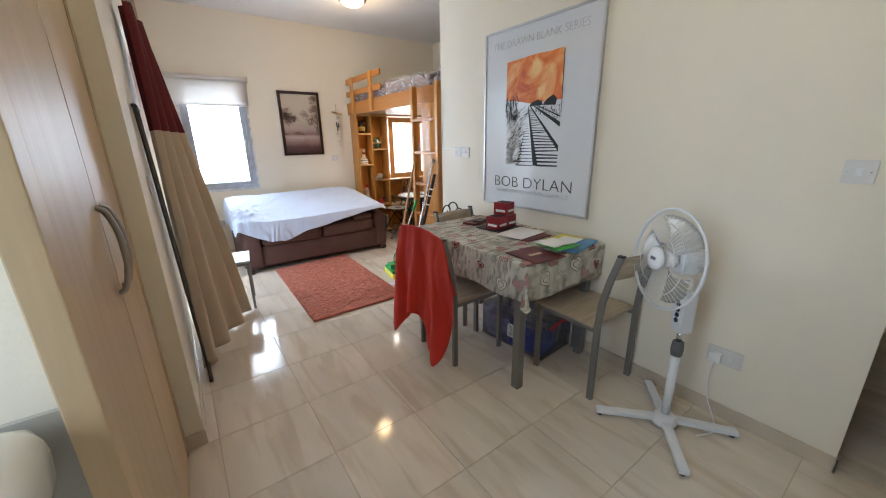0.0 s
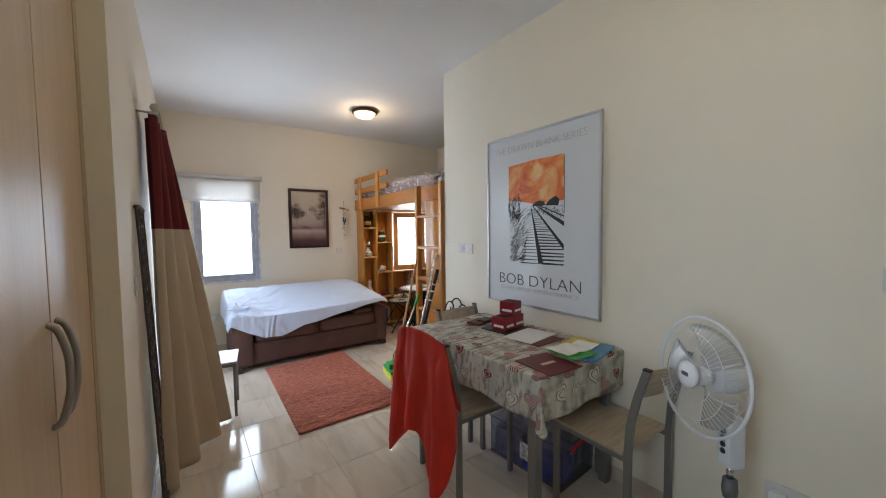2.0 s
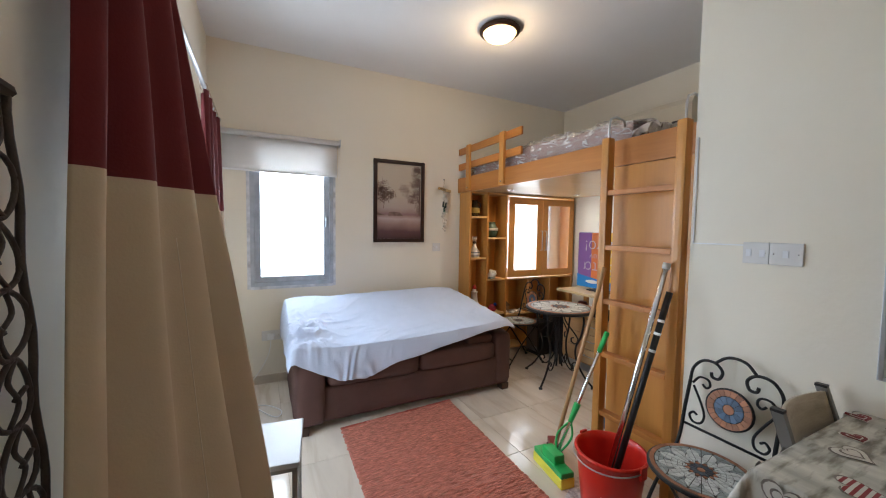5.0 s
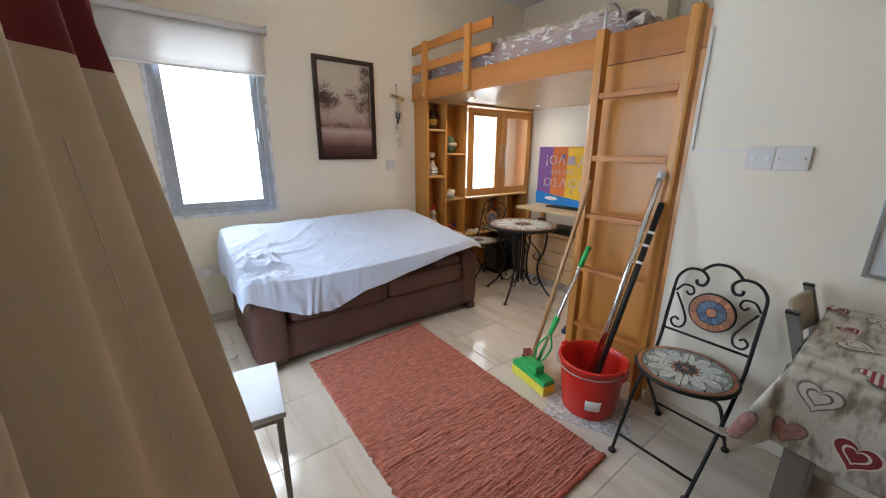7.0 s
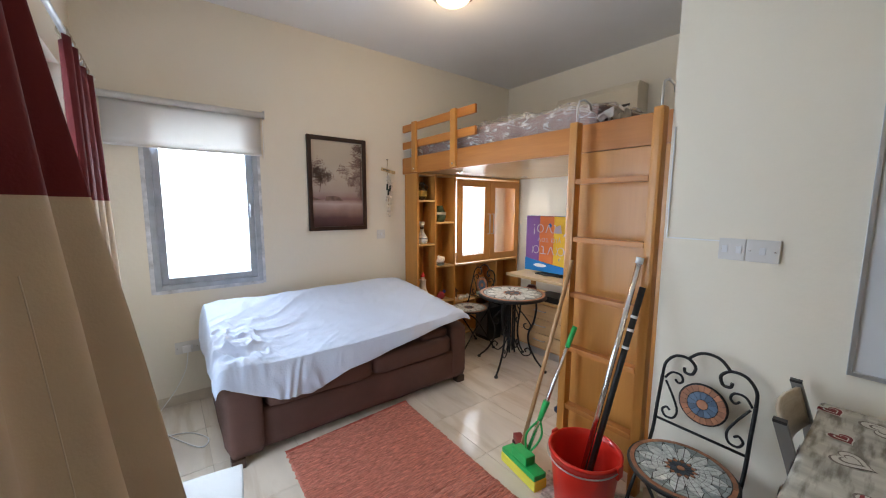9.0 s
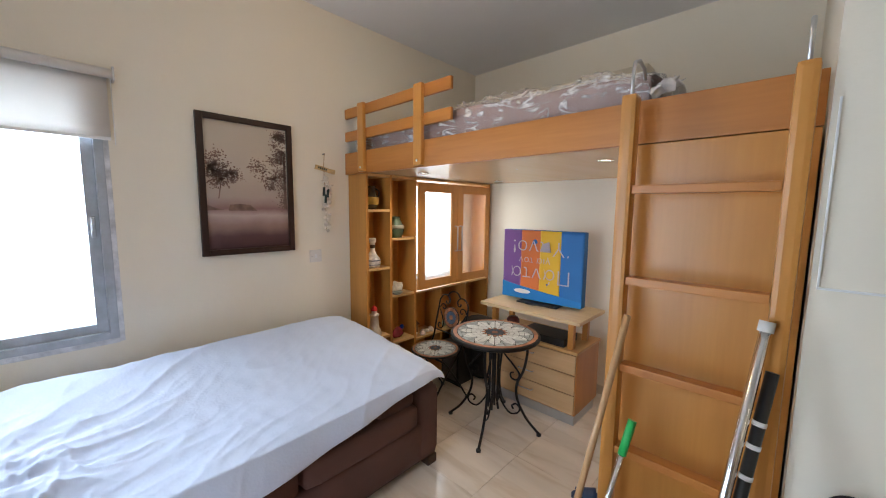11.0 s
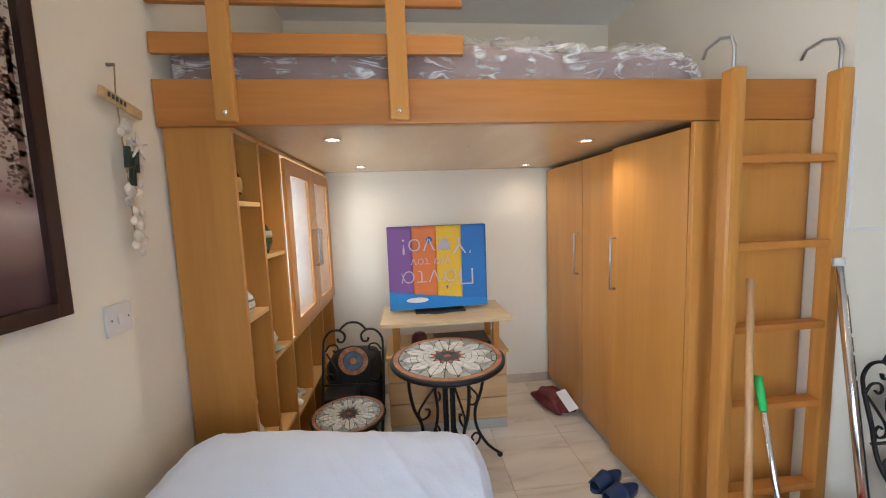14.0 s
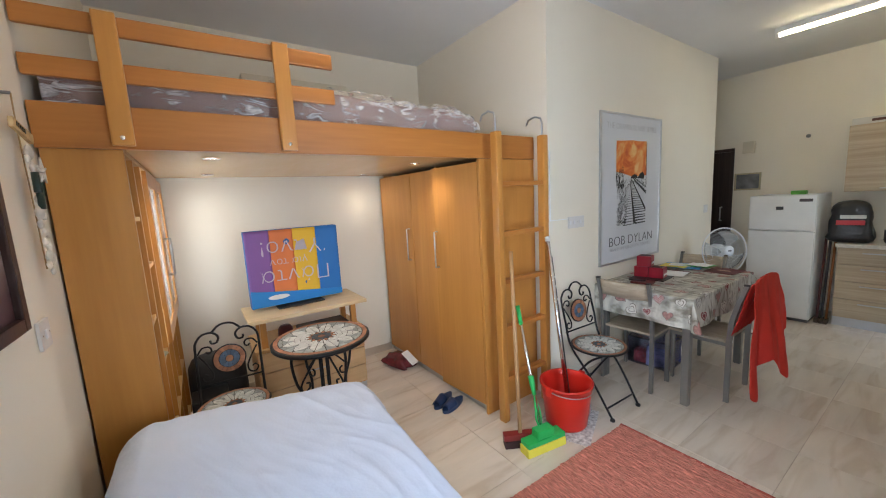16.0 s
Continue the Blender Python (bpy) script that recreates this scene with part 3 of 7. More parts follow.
def drape(u, v):
    # u runs along the sofa, v from the back over the seat to the hanging hem
    x = 1.622 + 0.038 * u / 0.085 if u < 0.085 else 1.66 + (1.61 + 0.115 * min(1, v / 0.7)) * (u - 0.085) / 0.915
    edge = 0.575 + 0.035 * u - 0.03 * math.sin(u * math.pi)
    hem = float(np.interp(u, (0, 0.085, 0.13, 0.24, 0.33, 0.38, 0.447, 0.56, 0.737, 0.968, 1.0), (0.50, 0.49, 0.445, 0.337, 0.332, 0.36, 0.406, 0.441, 0.505, 0.578, 0.58)))
    hem = min(hem + 0.005 * math.sin(u * 31), edge - 0.015)
    back = 0.765 - 0.006 * math.sin(u * 6) - 0.03 * max(0, 1 - u * 5)
    if v < 0.12:
        f = v / 0.12
        y, z = 6.735 - 0.08 * f, back - 0.05 * (1 - f) ** 2
    elif v < 0.78:
        f = (v - 0.12) / 0.66
        y, z = 6.655 - 0.815 * f, back + (edge - back) * f - 0.04 * math.sin(math.pi * f) * math.sin(math.pi * min(1, u * 1.1))
    else:
        f = (v - 0.78) / 0.22
        y, z = 5.84 - 0.022 * math.sin(f * 1.6) - 0.008 * f * math.sin(u * 30), edge - (edge - hem) * f
    # over the arm the cloth bulges, then falls to a crooked edge
    arm = math.exp(-((u - 0.15) / 0.08) ** 2)
    z += 0.010 * arm * (1 - v)
    end = max(0, 0.085 - u) / 0.085
    low = 0.465 + 0.02 * math.sin(y * 17)
    z -= max(0, z - low) * end ** 1.7
    x -= 0.03 * end * (1 - end)
    tail = max(0, u - 0.93) / 0.07
    z -= 0.045 * tail ** 2 + 0.03 * tail * max(0, 1 - v * 4)
    slack = 0.25 + 0.75 * max(0, 1 - u * 1.6)
    warp = noise.noise(Vector((x * 2, y * 2, 1))) * 0.8
    along, across = (x * 0.9 + y * 0.5) * 1.6, (y - x * 0.42) * 7 + warp
    k = 0.010 * noise.noise(Vector((x * 2.2, y * 3, 0.3))) + 0.0025 * noise.noise(Vector((x * 16, y * 14, 2)))
    k += (0.3 + 0.7 * slack) * 0.012 * (1 - abs(noise.noise(Vector((along, across, 5))))) ** 6
    k += slack * 0.007 * (1 - abs(noise.noise(Vector((along * 2.4, across * 2.2, 9))))) ** 5
    knot = math.exp(-((u - 0.14) / 0.09) ** 2) * math.exp(-((v - 0.62) / 0.25) ** 2)
    k += knot * (0.030 * noise.noise(Vector((x * 8, y * 8, 3))) + 0.030 * (1 - abs(noise.noise(Vector((x * 9 + y * 5, y * 7 - x * 4, 4))))) ** 4 + 0.016 * (1 - abs(noise.noise(Vector((x * 20, y * 17, 7))))) ** 3)
    low_edge = max(0, v - 0.74) / 0.26
    frill = math.exp(-((u - 0.29) / 0.09) ** 2) * low_edge
    ruck = 0.017 * frill * math.sin(u * 130 + 9 * noise.noise(Vector((u * 16, v * 4, 2)))) * (0.4 + 0.9 * abs(noise.noise(Vector((u * 25, 1, 6))))) + 0.012 * low_edge * slack * noise.noise(Vector((x * 13, z * 6, 1)))
    return Vector((x - 0.5 * k * end, y - 0.012 * low_edge - ruck - (0.5 * k if v > 0.78 else 0), z + k * (1 - 0.6 * low_edge) + 0.004))


bm = bmesh.new()
sheet(bm, drape, 300, 170, 0.002)
part("cloth", bm, SHEETM, dust)

# ---- rag rug ----
def rug_material():
    m = mat("red_rag_weave", (0.56, 0.20, 0.145), 0.95, var=0.42, vscale=4, bump=0.7, bscale=14, stretch=(5, 38, 1), detail=8)
    n, l = m.node_tree.nodes, m.node_tree.links
    b = n["Principled BSDF"]
    src = b.inputs["Base Color"].links[0].from_socket
    mp = n.new("ShaderNodeMapping")
    mp.inputs["Scale"].default_value = (16, 60, 1)
    l.new(n.new("ShaderNodeNewGeometry").outputs["Position"], mp.inputs["Vector"])
    no = n.new("ShaderNodeTexNoise")
    no.inputs["Scale"].default_value, no.inputs["Detail"].default_value = 1.4, 3
    l.new(mp.outputs[0], no.inputs["Vector"])
    mr = n.new("ShaderNodeMapRange")
    mr.inputs["From Min"].default_value, mr.inputs["From Max"].default_value, mr.inputs["To Max"].default_value = 0.60, 0.74, 0.6
    l.new(no.outputs["Fac"], mr.inputs["Value"])
    mx = n.new("ShaderNodeMix")
    mx.data_type = "RGBA"
    mx.inputs[7].default_value = (0.50, 0.30, 0.20, 1)
    l.new(mr.outputs[0], mx.inputs[0])
    l.new(src, mx.inputs[6])
    l.new(mx.outputs[2], b.inputs["Base Color"])
    return m


rug = thing("rag_rug", "terracotta red woven rag rug on the tiles", "rug")


def rugf(u, v):
    x = 1.915 + 0.03 * v + (0.85 + 0.01 * v) * u
    y = 4.318 + 0.012 * u + (1.50 + 0.04 * u) * v
    edge = 0.012 * noise.noise(Vector((u * 3, v * 60, 0))) * (1 if u in (0, 1) else 0)
    return Vector((x + edge, y, 0.004 if u in (0, 1) else 0.013 + 0.006 * noise.noise(Vector((x * 3, y * 60, 1))) + 0.007 * noise.noise(Vector((x * 9, y * 120, 4))) + 0.005 * noise.noise(Vector((x * 60, y * 110, 9)))))


bm = bmesh.new()
sheet(bm, rugf, 130, 600)
part("weave", bm, rug_material(), rug)


def hem(end):
    def f(u, v):
        p = rugf(u, end)
        a = math.pi * v
        return Vector((p.x, p.y + 0.012 * math.cos(a), 0.005 + 0.013 * math.sin(a) + 0.002 * noise.noise(Vector((u * 40, v, end)))))
    bm = bmesh.new()
    sheet(bm, f, 60, 8)
    return bm


RUGHEM = mat("dark_red_hem", (0.40, 0.09, 0.06), 0.9, var=0.2, vscale=40, bump=0.4, bscale=90)
for end in (0, 1):
    part("hem", hem(end), RUGHEM, rug, "rolled dark red hem")

# ---- dining table ----
TZ = 0.775
table = thing("dining_table", "grey metal dining table under a heart-print cloth", "table")
for x, y in ((2.62, 2.78), (2.62, 3.77), (3.215, 2.78), (3.215, 3.77)):
    part("leg", boxes([(x - 0.024, x + 0.024, y - 0.024, y + 0.024, 0, TZ - 0.03)], 0.004), STEEL, table)
part("tabletop", boxes([(2.585, 3.255, 2.73, 3.815, TZ - 0.03, TZ - 0.004)], 0.004), GREYOAK, table)


def cloth_material():
    m = mat("heart_print_cloth", (0.54, 0.53, 0.48), 0.6, var=0.4, vscale=5, bump=0.08, bscale=120, stretch=(3, 1, 1), detail=7)
    n, l = m.node_tree.nodes, m.node_tree.links
    b = n["Principled BSDF"]
    src = b.inputs["Base Color"].links[0].from_socket
    co = n.new("ShaderNodeNewGeometry").outputs["Position"]
    mp = n.new("ShaderNodeMapping")
    mp.inputs["Scale"].default_value = (5, 26, 9)
    l.new(co, mp.inputs["Vector"])
    no = n.new("ShaderNodeTexNoise")
    no.inputs["Scale"].default_value, no.inputs["Detail"].default_value = 1.6, 6
    l.new(mp.outputs[0], no.inputs["Vector"])
    ra = n.new("ShaderNodeValToRGB")
    ra.color_ramp.elements[0].position, ra.color_ramp.elements[0].color = 0.36, (0.34, 0.31, 0.26, 1)
    ra.color_ramp.elements[1].position, ra.color_ramp.elements[1].color = 0.52, (1, 1, 1, 1)
    l.new(no.outputs["Fac"], ra.inputs["Fac"])
    mx = n.new("ShaderNodeMix")
    mx.data_type, mx.blend_type = "RGBA", "MULTIPLY"
    mx.inputs[0].default_value = 0.85
    l.new(src, mx.inputs[6])
    l.new(ra.outputs["Color"], mx.inputs[7])
    l.new(mx.outputs[2], b.inputs["Base Color"])
    return m


CLOTH = cloth_material()
def printed(name, c1, c2, kind, scale):
    """A two-colour print: checks or stripes."""
    m = mat(name, c1, 0.6, bump=0.05, bscale=120)
    n, l = m.node_tree.nodes, m.node_tree.links
    if kind == "check":
        tx = n.new("ShaderNodeTexChecker")
        tx.inputs["Color1"].default_value, tx.inputs["Color2"].default_value = (*c1, 1), (*c2, 1)
        tx.inputs["Scale"].default_value = scale
        out = tx.outputs["Color"]
    else:
        tx = n.new("ShaderNodeTexWave")
        tx.bands_direction = "Y"
        tx.inputs["Scale"].default_value, tx.inputs["Distortion"].default_value = scale, 0.6
        ra = n.new("ShaderNodeValToRGB")
        ra.color_ramp.elements[0].position, ra.color_ramp.elements[0].color = 0.45, (*c1, 1)
        ra.color_ramp.elements[1].position, ra.color_ramp.elements[1].color = 0.55, (*c2, 1)
        l.new(tx.outputs["Fac"], ra.inputs["Fac"])
        out = ra.outputs["Color"]
    l.new(n.new("ShaderNodeNewGeometry").outputs["Position"], tx.inputs["Vector"])
    l.new(out, n["Principled BSDF"].inputs["Base Color"])
    return m


HEARTS = [mat("heart_print_red", (0.21, 0.022, 0.026), 0.6, var=0.25, vscale=60), mat("heart_print_white", (0.68, 0.66, 0.61), 0.6, var=0.08, vscale=50),
          printed("heart_print_check", (0.30, 0.03, 0.035), (0.62, 0.55, 0.52), "check", 135), mat("heart_print_pink", (0.40, 0.21, 0.19), 0.6, var=0.3, vscale=80),
          printed("heart_print_stripe", (0.30, 0.03, 0.035), (0.66, 0.62, 0.58), "stripe", 22)]
HEARTLINE = mat("heart_print_outline", (0.20, 0.175, 0.155), 0.6, var=0.3, vscale=60)
cloth = thing("tablecloth", "grey wood-print tablecloth with red and white hearts", "tablecloth")
CX0, CX1, CY0, CY1, DROP = 2.575, 3.262, 2.715, 3.83, 0.21


def flat_to_cloth(s, t):
    """The place of the cloth's own point (s, t) once it hangs over the table's edges."""
    z, x, y = TZ, s, t
    wave = 0.0
    dx = CX0 - s if s < CX0 else s - CX1 if s > CX1 else 0
    dy = CY0 - t if t < CY0 else t - CY1 if t > CY1 else 0
    if dx or dy:
        d = math.hypot(dx, dy)
        z = TZ - min(d, DROP - 0.15 * (d - DROP)) + 0.006
        out = 0.006 + 0.10 * d * (0.5 + 0.5 * math.sin((s + t) * 17)) + 0.55 * min(dx, dy)
        x += (dx if s < CX0 else -dx) + (-1 if s < CX0 else 1) * out * dx / d
        y += (dy if t < CY0 else -dy) + (-1 if t < CY0 else 1) * out * dy / d
    if s > CX1:
        x = min(x, XP - 0.004)
    return Vector((x, y, z))


def hung(u, v):
    return flat_to_cloth(CX0 - DROP + (CX1 + 0.01 - CX0 + DROP) * u, CY0 - DROP + (CY1 - CY0 + 2 * DROP) * v)


bm = bmesh.new()
sheet(bm, hung, 84, 124, 0.0015)
part("cloth", bm, CLOTH, cloth)


def heart(name, s, t, size, turn, material, zoff):
    """A printed heart that follows the cloth."""
    bm = bmesh.new()
    c = None
    pts = []
    for k in range(28):
        a = 2 * math.pi * k / 28
        hx = 16 * math.sin(a) ** 3 / 17
        hy = (13 * math.cos(a) - 5 * math.cos(2 * a) - 2 * math.cos(3 * a) - math.cos(4 * a)) / 17
        pts.append((hx * size, hy * size))
    rings = []
    for f in (1.0, 0.8, 0.6, 0.4, 0.2):
        row = []
        for hx, hy in pts:
            ps, pt = s + f * (hx * math.cos(turn) - hy * math.sin(turn)), t + f * (hx * math.sin(turn) + hy * math.cos(turn))
            p = flat_to_cloth(ps, pt)
            e = 0.004
            nn = (flat_to_cloth(ps + e, pt) - flat_to_cloth(ps - e, pt)).cross(flat_to_cloth(ps, pt + e) - flat_to_cloth(ps, pt - e))
            nn = nn.normalized() if nn.length > 1e-9 else Vector((0, 0, 1))
            row.append(bm.verts.new(p + nn * zoff))
        rings.append(row)
    for a, b in zip(rings, rings[1:]):
        for k in range(28):
            bm.faces.new((a[k], a[(k + 1) % 28], b[(k + 1) % 28], b[k]))
    bm.faces.new(rings[-1])
    part(name, bm, material, cloth)


rnd = random.Random(5)
spots = []
tries = 0
while len(spots) < 84 and tries < 4000:
    tries += 1
    s, t = rnd.uniform(CX0 - DROP + 0.05, CX1 - 0.05), rnd.uniform(CY0 - DROP + 0.05, CY1 + DROP - 0.05)
    if all((s - a) ** 2 + (t - b) ** 2 > 0.112 ** 2 for a, b in spots):
        spots.append((s, t))
for i, (s, t) in enumerate(spots):
    size, turn = rnd.uniform(0.032, 0.058), rnd.uniform(-0.9, 0.9) + (math.pi / 2 if s < CX0 else math.pi if t > CY1 else 0)
    if s < CX0:
        turn = -math.pi / 2 + rnd.uniform(-0.3, 0.3)
    kind = rnd.choice((0, 0, 1, 1, 1, 2, 3, 3, 3, 4))
    heart("printed_heart", s, t, size, turn, HEARTLINE if kind != 0 else HEARTS[1], 0.0030)
    heart("printed_heart", s, t, size * 0.88, turn, HEARTS[kind], 0.0038)
    if kind < 2:
        heart("printed_heart", s, t, size * 0.56, turn, HEARTLINE if kind else HEARTS[1], 0.0046)
        heart("printed_heart", s, t, size * 0.44, turn, HEARTS[kind], 0.0054)

# ---- framed poster ----
poster = thing("framed_poster", "large white art poster with orange railway print, silver frame", "poster")
PX, PY0, PY1, PZ0, PZ1 = XP - 0.022, 2.836, 3.79, 0.898, 2.116


def wall_ring(y0, y1, z0, z1, w, x0, x1, bev=0.002):
    return boxes([(x0, x1, y0, y0 + w, z0, z1), (x0, x1, y1 - w, y1, z0, z1), (x0, x1, y0 + w, y1 - w, z0, z0 + w), (x0, x1, y0 + w, y1 - w, z1 - w, z1)], bev)


part("frame", wall_ring(PY0, PY1, PZ0, PZ1, 0.014, PX, XP - 0.002), ALU, poster)
POSTERW = mat("poster_paper", (0.66, 0.68, 0.72), 0.25, var=0.01, bump=0, coat=0.3)
part("sheet", boxes([(PX + 0.008, PX + 0.012, PY0 + 0.014, PY1 - 0.014, PZ0 + 0.014, PZ1 - 0.014)]), POSTERW, poster)

# ---- framed photograph on the window wall ----
pic = thing("framed_picture", "dark framed sepia picture of misty trees", "picture")
DARKF = mat("dark_brown_frame", (0.028, 0.012, 0.010), 0.35, var=0.2, bump=0.05)
part("frame", ring(2.455, 2.985, 1.228, 2.035, 0.035, YW - 0.028, YW - 0.002, 0.005), DARKF, pic)

# ---- fridge, kitchen units ----
fridge = thing("fridge", "white top-freezer fridge beside the kitchen drawers", "fridge")
part("body", boxes([(2.48, 3.02, 0.62, 1.22, 0.03, 1.355)], 0.008), WHITEP, fridge)
fd = part("freezer_door", boxes([(2.482, 3.018, 1.225, 1.27, 0.985, 1.353)], 0.012), WHITEP, fridge)
part("fridge_door", boxes([(2.482, 3.018, 1.225, 1.27, 0.05, 0.975)], 0.012), WHITEP, fridge)
part("plinth", boxes([(2.49, 3.01, 0.64, 1.21, 0.0, 0.03)]), GREYP, fridge)

# ---- mosaic bistro set ----
TERRA = mat("terracotta_mosaic", (0.36, 0.15, 0.075), 0.5, var=0.2, vscale=30, island=0.25)
CREAMT = mat("cream_mosaic", (0.64, 0.66, 0.63), 0.35, var=0.1, vscale=30, island=0.1)
GREYT = mat("grey_green_mosaic", (0.33, 0.37, 0.36), 0.45, var=0.15, vscale=30, island=0.25)
DARKT = mat("slate_blue_mosaic", (0.05, 0.065, 0.085), 0.45, var=0.2, vscale=30, island=0.3)
BLUET = mat("blue_mosaic", (0.075, 0.13, 0.21), 0.4, var=0.2, vscale=30, island=0.25)
GROUTM = mat("mosaic_grout", (0.075, 0.072, 0.066), 0.9, bump=0.2, bscale=120)


def slab(pts, h):
    """A flat mosaic piece from (radius, degrees) points."""
    bm = bmesh.new()
    xy = [(r * math.cos(radians(a)), r * math.sin(radians(a))) for r, a in pts]
    return prism(bm, xy, 0, h)


def petal_cells(rows, off, name, material):
    """The pieces of one petal: rows of (radius, half width in degrees), split along the middle."""
    out = []
    for (r0, w0), (r1, w1) in zip(rows, rows[1:]):
        for s in (-1, 1):
            g = 0.55 / max(r1, 0.3)
            q = [(r0 + 0.006, off + s * g), (r1 - 0.006, off + s * g), (r1 - 0.006, off + s * max(w1 - g, g + 0.3)), (r0 + 0.006, off + s * max(w0 - g, g + 0.3))]
            out.append((name, q if s > 0 else q[::-1], material, 12))
    return out


def mosaic(parent, R, place, medallion=False):
    """A flower of inlaid pieces with a terracotta rim, on a grout disc."""
    if medallion:
        kinds = [("mosaic_heart", [(0.24, a) for a in range(0, 360, 30)], TERRA, 1),
                 ("mosaic_petal", [(0.27, -13), (0.62, -14), (0.64, 0), (0.62, 14), (0.27, 13)], BLUET, 12),
                 ("mosaic_rim", [(0.67, 0.8), (0.98, 0.6), (0.98, 17.4), (0.67, 17.2)], TERRA, 20)]
    else:
        kinds = [("mosaic_heart", [(0.075, a) for a in range(0, 360, 45)], TERRA, 1),
                 ("mosaic_point", [(0.09, -11), (0.09, 11), (0.19, 13), (0.225, 0), (0.19, -13)], DARKT, 12),
                 ("mosaic_chip", [(0.205, 15), (0.25, 4), (0.30, 15), (0.25, 26)], TERRA, 12)]
        kinds += petal_cells([(0.245, 3), (0.34, 12), (0.44, 11), (0.56, 1.5)], 0, "mosaic_petal", CREAMT)
        kinds += petal_cells([(0.32, 2), (0.45, 6), (0.56, 13), (0.68, 11), (0.82, 1.5)], 15, "mosaic_petal", CREAMT)
        kinds += petal_cells([(0.58, 1.5), (0.70, 5), (0.80, 12), (0.885, 14.6)], 0, "mosaic_fill", GREYT)
        kinds.append(("mosaic_rim", [(0.90, 0.15), (0.985, 0.15), (0.985, 12.7), (0.90, 12.7)], TERRA, 28))
    for name, pts, m, count in kinds:
        me = mesh_of(slab([(r * R, a) for r, a in pts], 0.003), name, m)
        for k in range(count):
            ob = new(name, me)
            ob.parent = parent
            ob.matrix_basis = place @ pose(0, 0, 0, 0, 0, 360 / count * k)


def smooth_line(pts, n=6):
    pts = [Vector(p) for p in pts]
    out = []
    for i in range(len(pts) - 1):
        p0, p1, p2, p3 = pts[max(i - 1, 0)], pts[i], pts[i + 1], pts[min(i + 2, len(pts) - 1)]
        for k in range(n):
            t = k / n
            out.append(0.5 * ((2 * p1) + (p2 - p0) * t + (2 * p0 - 5 * p1 + 4 * p2 - p3) * t * t + (3 * p1 - p0 - 3 * p2 + p3) * t ** 3))
    return out + [pts[-1]]


def mosaic_chair(at, label):
    """Folding iron chair; it faces -x, its seat over the origin."""
    c = thing("mosaic_chair", label, "chair", "mosaic bistro chairs", at)
    seat = part("seat", lathe(bmesh.new(), [(0, -0.012), (0.17, -0.012), (0.187, -0.008), (0.19, 0.0), (0.187, 0.004), (0, 0.004)], 0, 0, 0.445, 40), IRON, c)
    part("grout_bed", lathe(bmesh.new(), [(0, 0.0), (0.183, 0.0), (0.183, 0.003), (0, 0.003)], 0, 0, 0.449, 40), GROUTM, seat)
    mosaic(seat, 0.182, pose(0, 0, 0.452))
    for s in (-1, 1):
        y = 0.165 * s
        part("back_leg_bar", tube(bmesh.new(), smooth_line([(-0.205, 0.15 * s, 0.01), (-0.05, y, 0.26), (0.11, y, 0.45), (0.155, y, 0.62), (0.185, y, 0.74)]), 0.0075), IRON, c)
        part("front_leg_bar", tube(bmesh.new(), smooth_line([(0.215, 0.145 * s, 0.01), (0.10, 0.145 * s, 0.19), (-0.02, 0.145 * s, 0.36), (-0.11, 0.13 * s, 0.432)]), 0.0075), IRON, c)
        for fx, fy in ((-0.205, 0.15 * s), (0.215, 0.145 * s)):
            part("foot_cap", lathe(bmesh.new(), [(0, 0), (0.016, 0), (0.016, 0.012), (0.009, 0.02), (0, 0.02)], fx, fy, 0, 12), BLACK, c)
        lobe = smooth_line([(0.185, y, 0.74), (0.195, 0.16 * s, 0.80), (0.2, 0.125 * s, 0.845), (0.2, 0.075 * s, 0.85), (0.197, 0.045 * s, 0.82), (0.193, 0.055 * s, 0.785), (0.192, 0.08 * s, 0.785), (0.193, 0.085 * s, 0.805)])
        part("back_lobe", tube(bmesh.new(), lobe, 0.0065), IRON, c)
        sc = smooth_line([(0.188, 0.155 * s, 0.73), (0.19, 0.13 * s, 0.765), (0.19, 0.095 * s, 0.765), (0.188, 0.085 * s, 0.74), (0.187, 0.10 * s, 0.725), (0.188, 0.115 * s, 0.738)])
        part("scroll", tube(bmesh.new(), sc, 0.005), IRON, c)
        sc = smooth_line([(0.185, 0.15 * s, 0.72), (0.175, 0.11 * s, 0.65), (0.165, 0.09 * s, 0.60), (0.157, 0.10 * s, 0.565), (0.155, 0.13 * s, 0.56), (0.157, 0.145 * s, 0.585), (0.158, 0.13 * s, 0.605), (0.158, 0.115 * s, 0.595)])
        part("scroll", tube(bmesh.new(), sc, 0.005), IRON, c)
    part("back_arch", tube(bmesh.new(), smooth_line([(0.198, -0.075, 0.85), (0.205, -0.04, 0.885), (0.207, 0, 0.895), (0.205, 0.04, 0.885), (0.198, 0.075, 0.85)]), 0.0065), IRON, c)
    part("back_bar", tube(bmesh.new(), [(0.15, -0.165, 0.54), (0.15, 0.165, 0.54)], 0.006), IRON, c)
    for x, y, z in ((-0.17, 0.15, 0.08), (0.165, 0.145, 0.10)):
        part("stretcher", tube(bmesh.new(), [(x, -y, z), (x, y, z)], 0.006), IRON, c)
    med = pose(0.172, 0, 0.675, 0, -83, 0)
    disc = part("back_medallion", lathe(bmesh.new(), [(0, -0.006), (0.083, -0.006), (0.089, -0.002), (0.089, 0.004), (0.083, 0.005), (0, 0.005)], seg=32), IRON, c)
    disc.matrix_basis = med
    mosaic(disc, 0.084, pose(0, 0, 0.005), True)
    c.scale = (1, 1, 0.945)
    return c


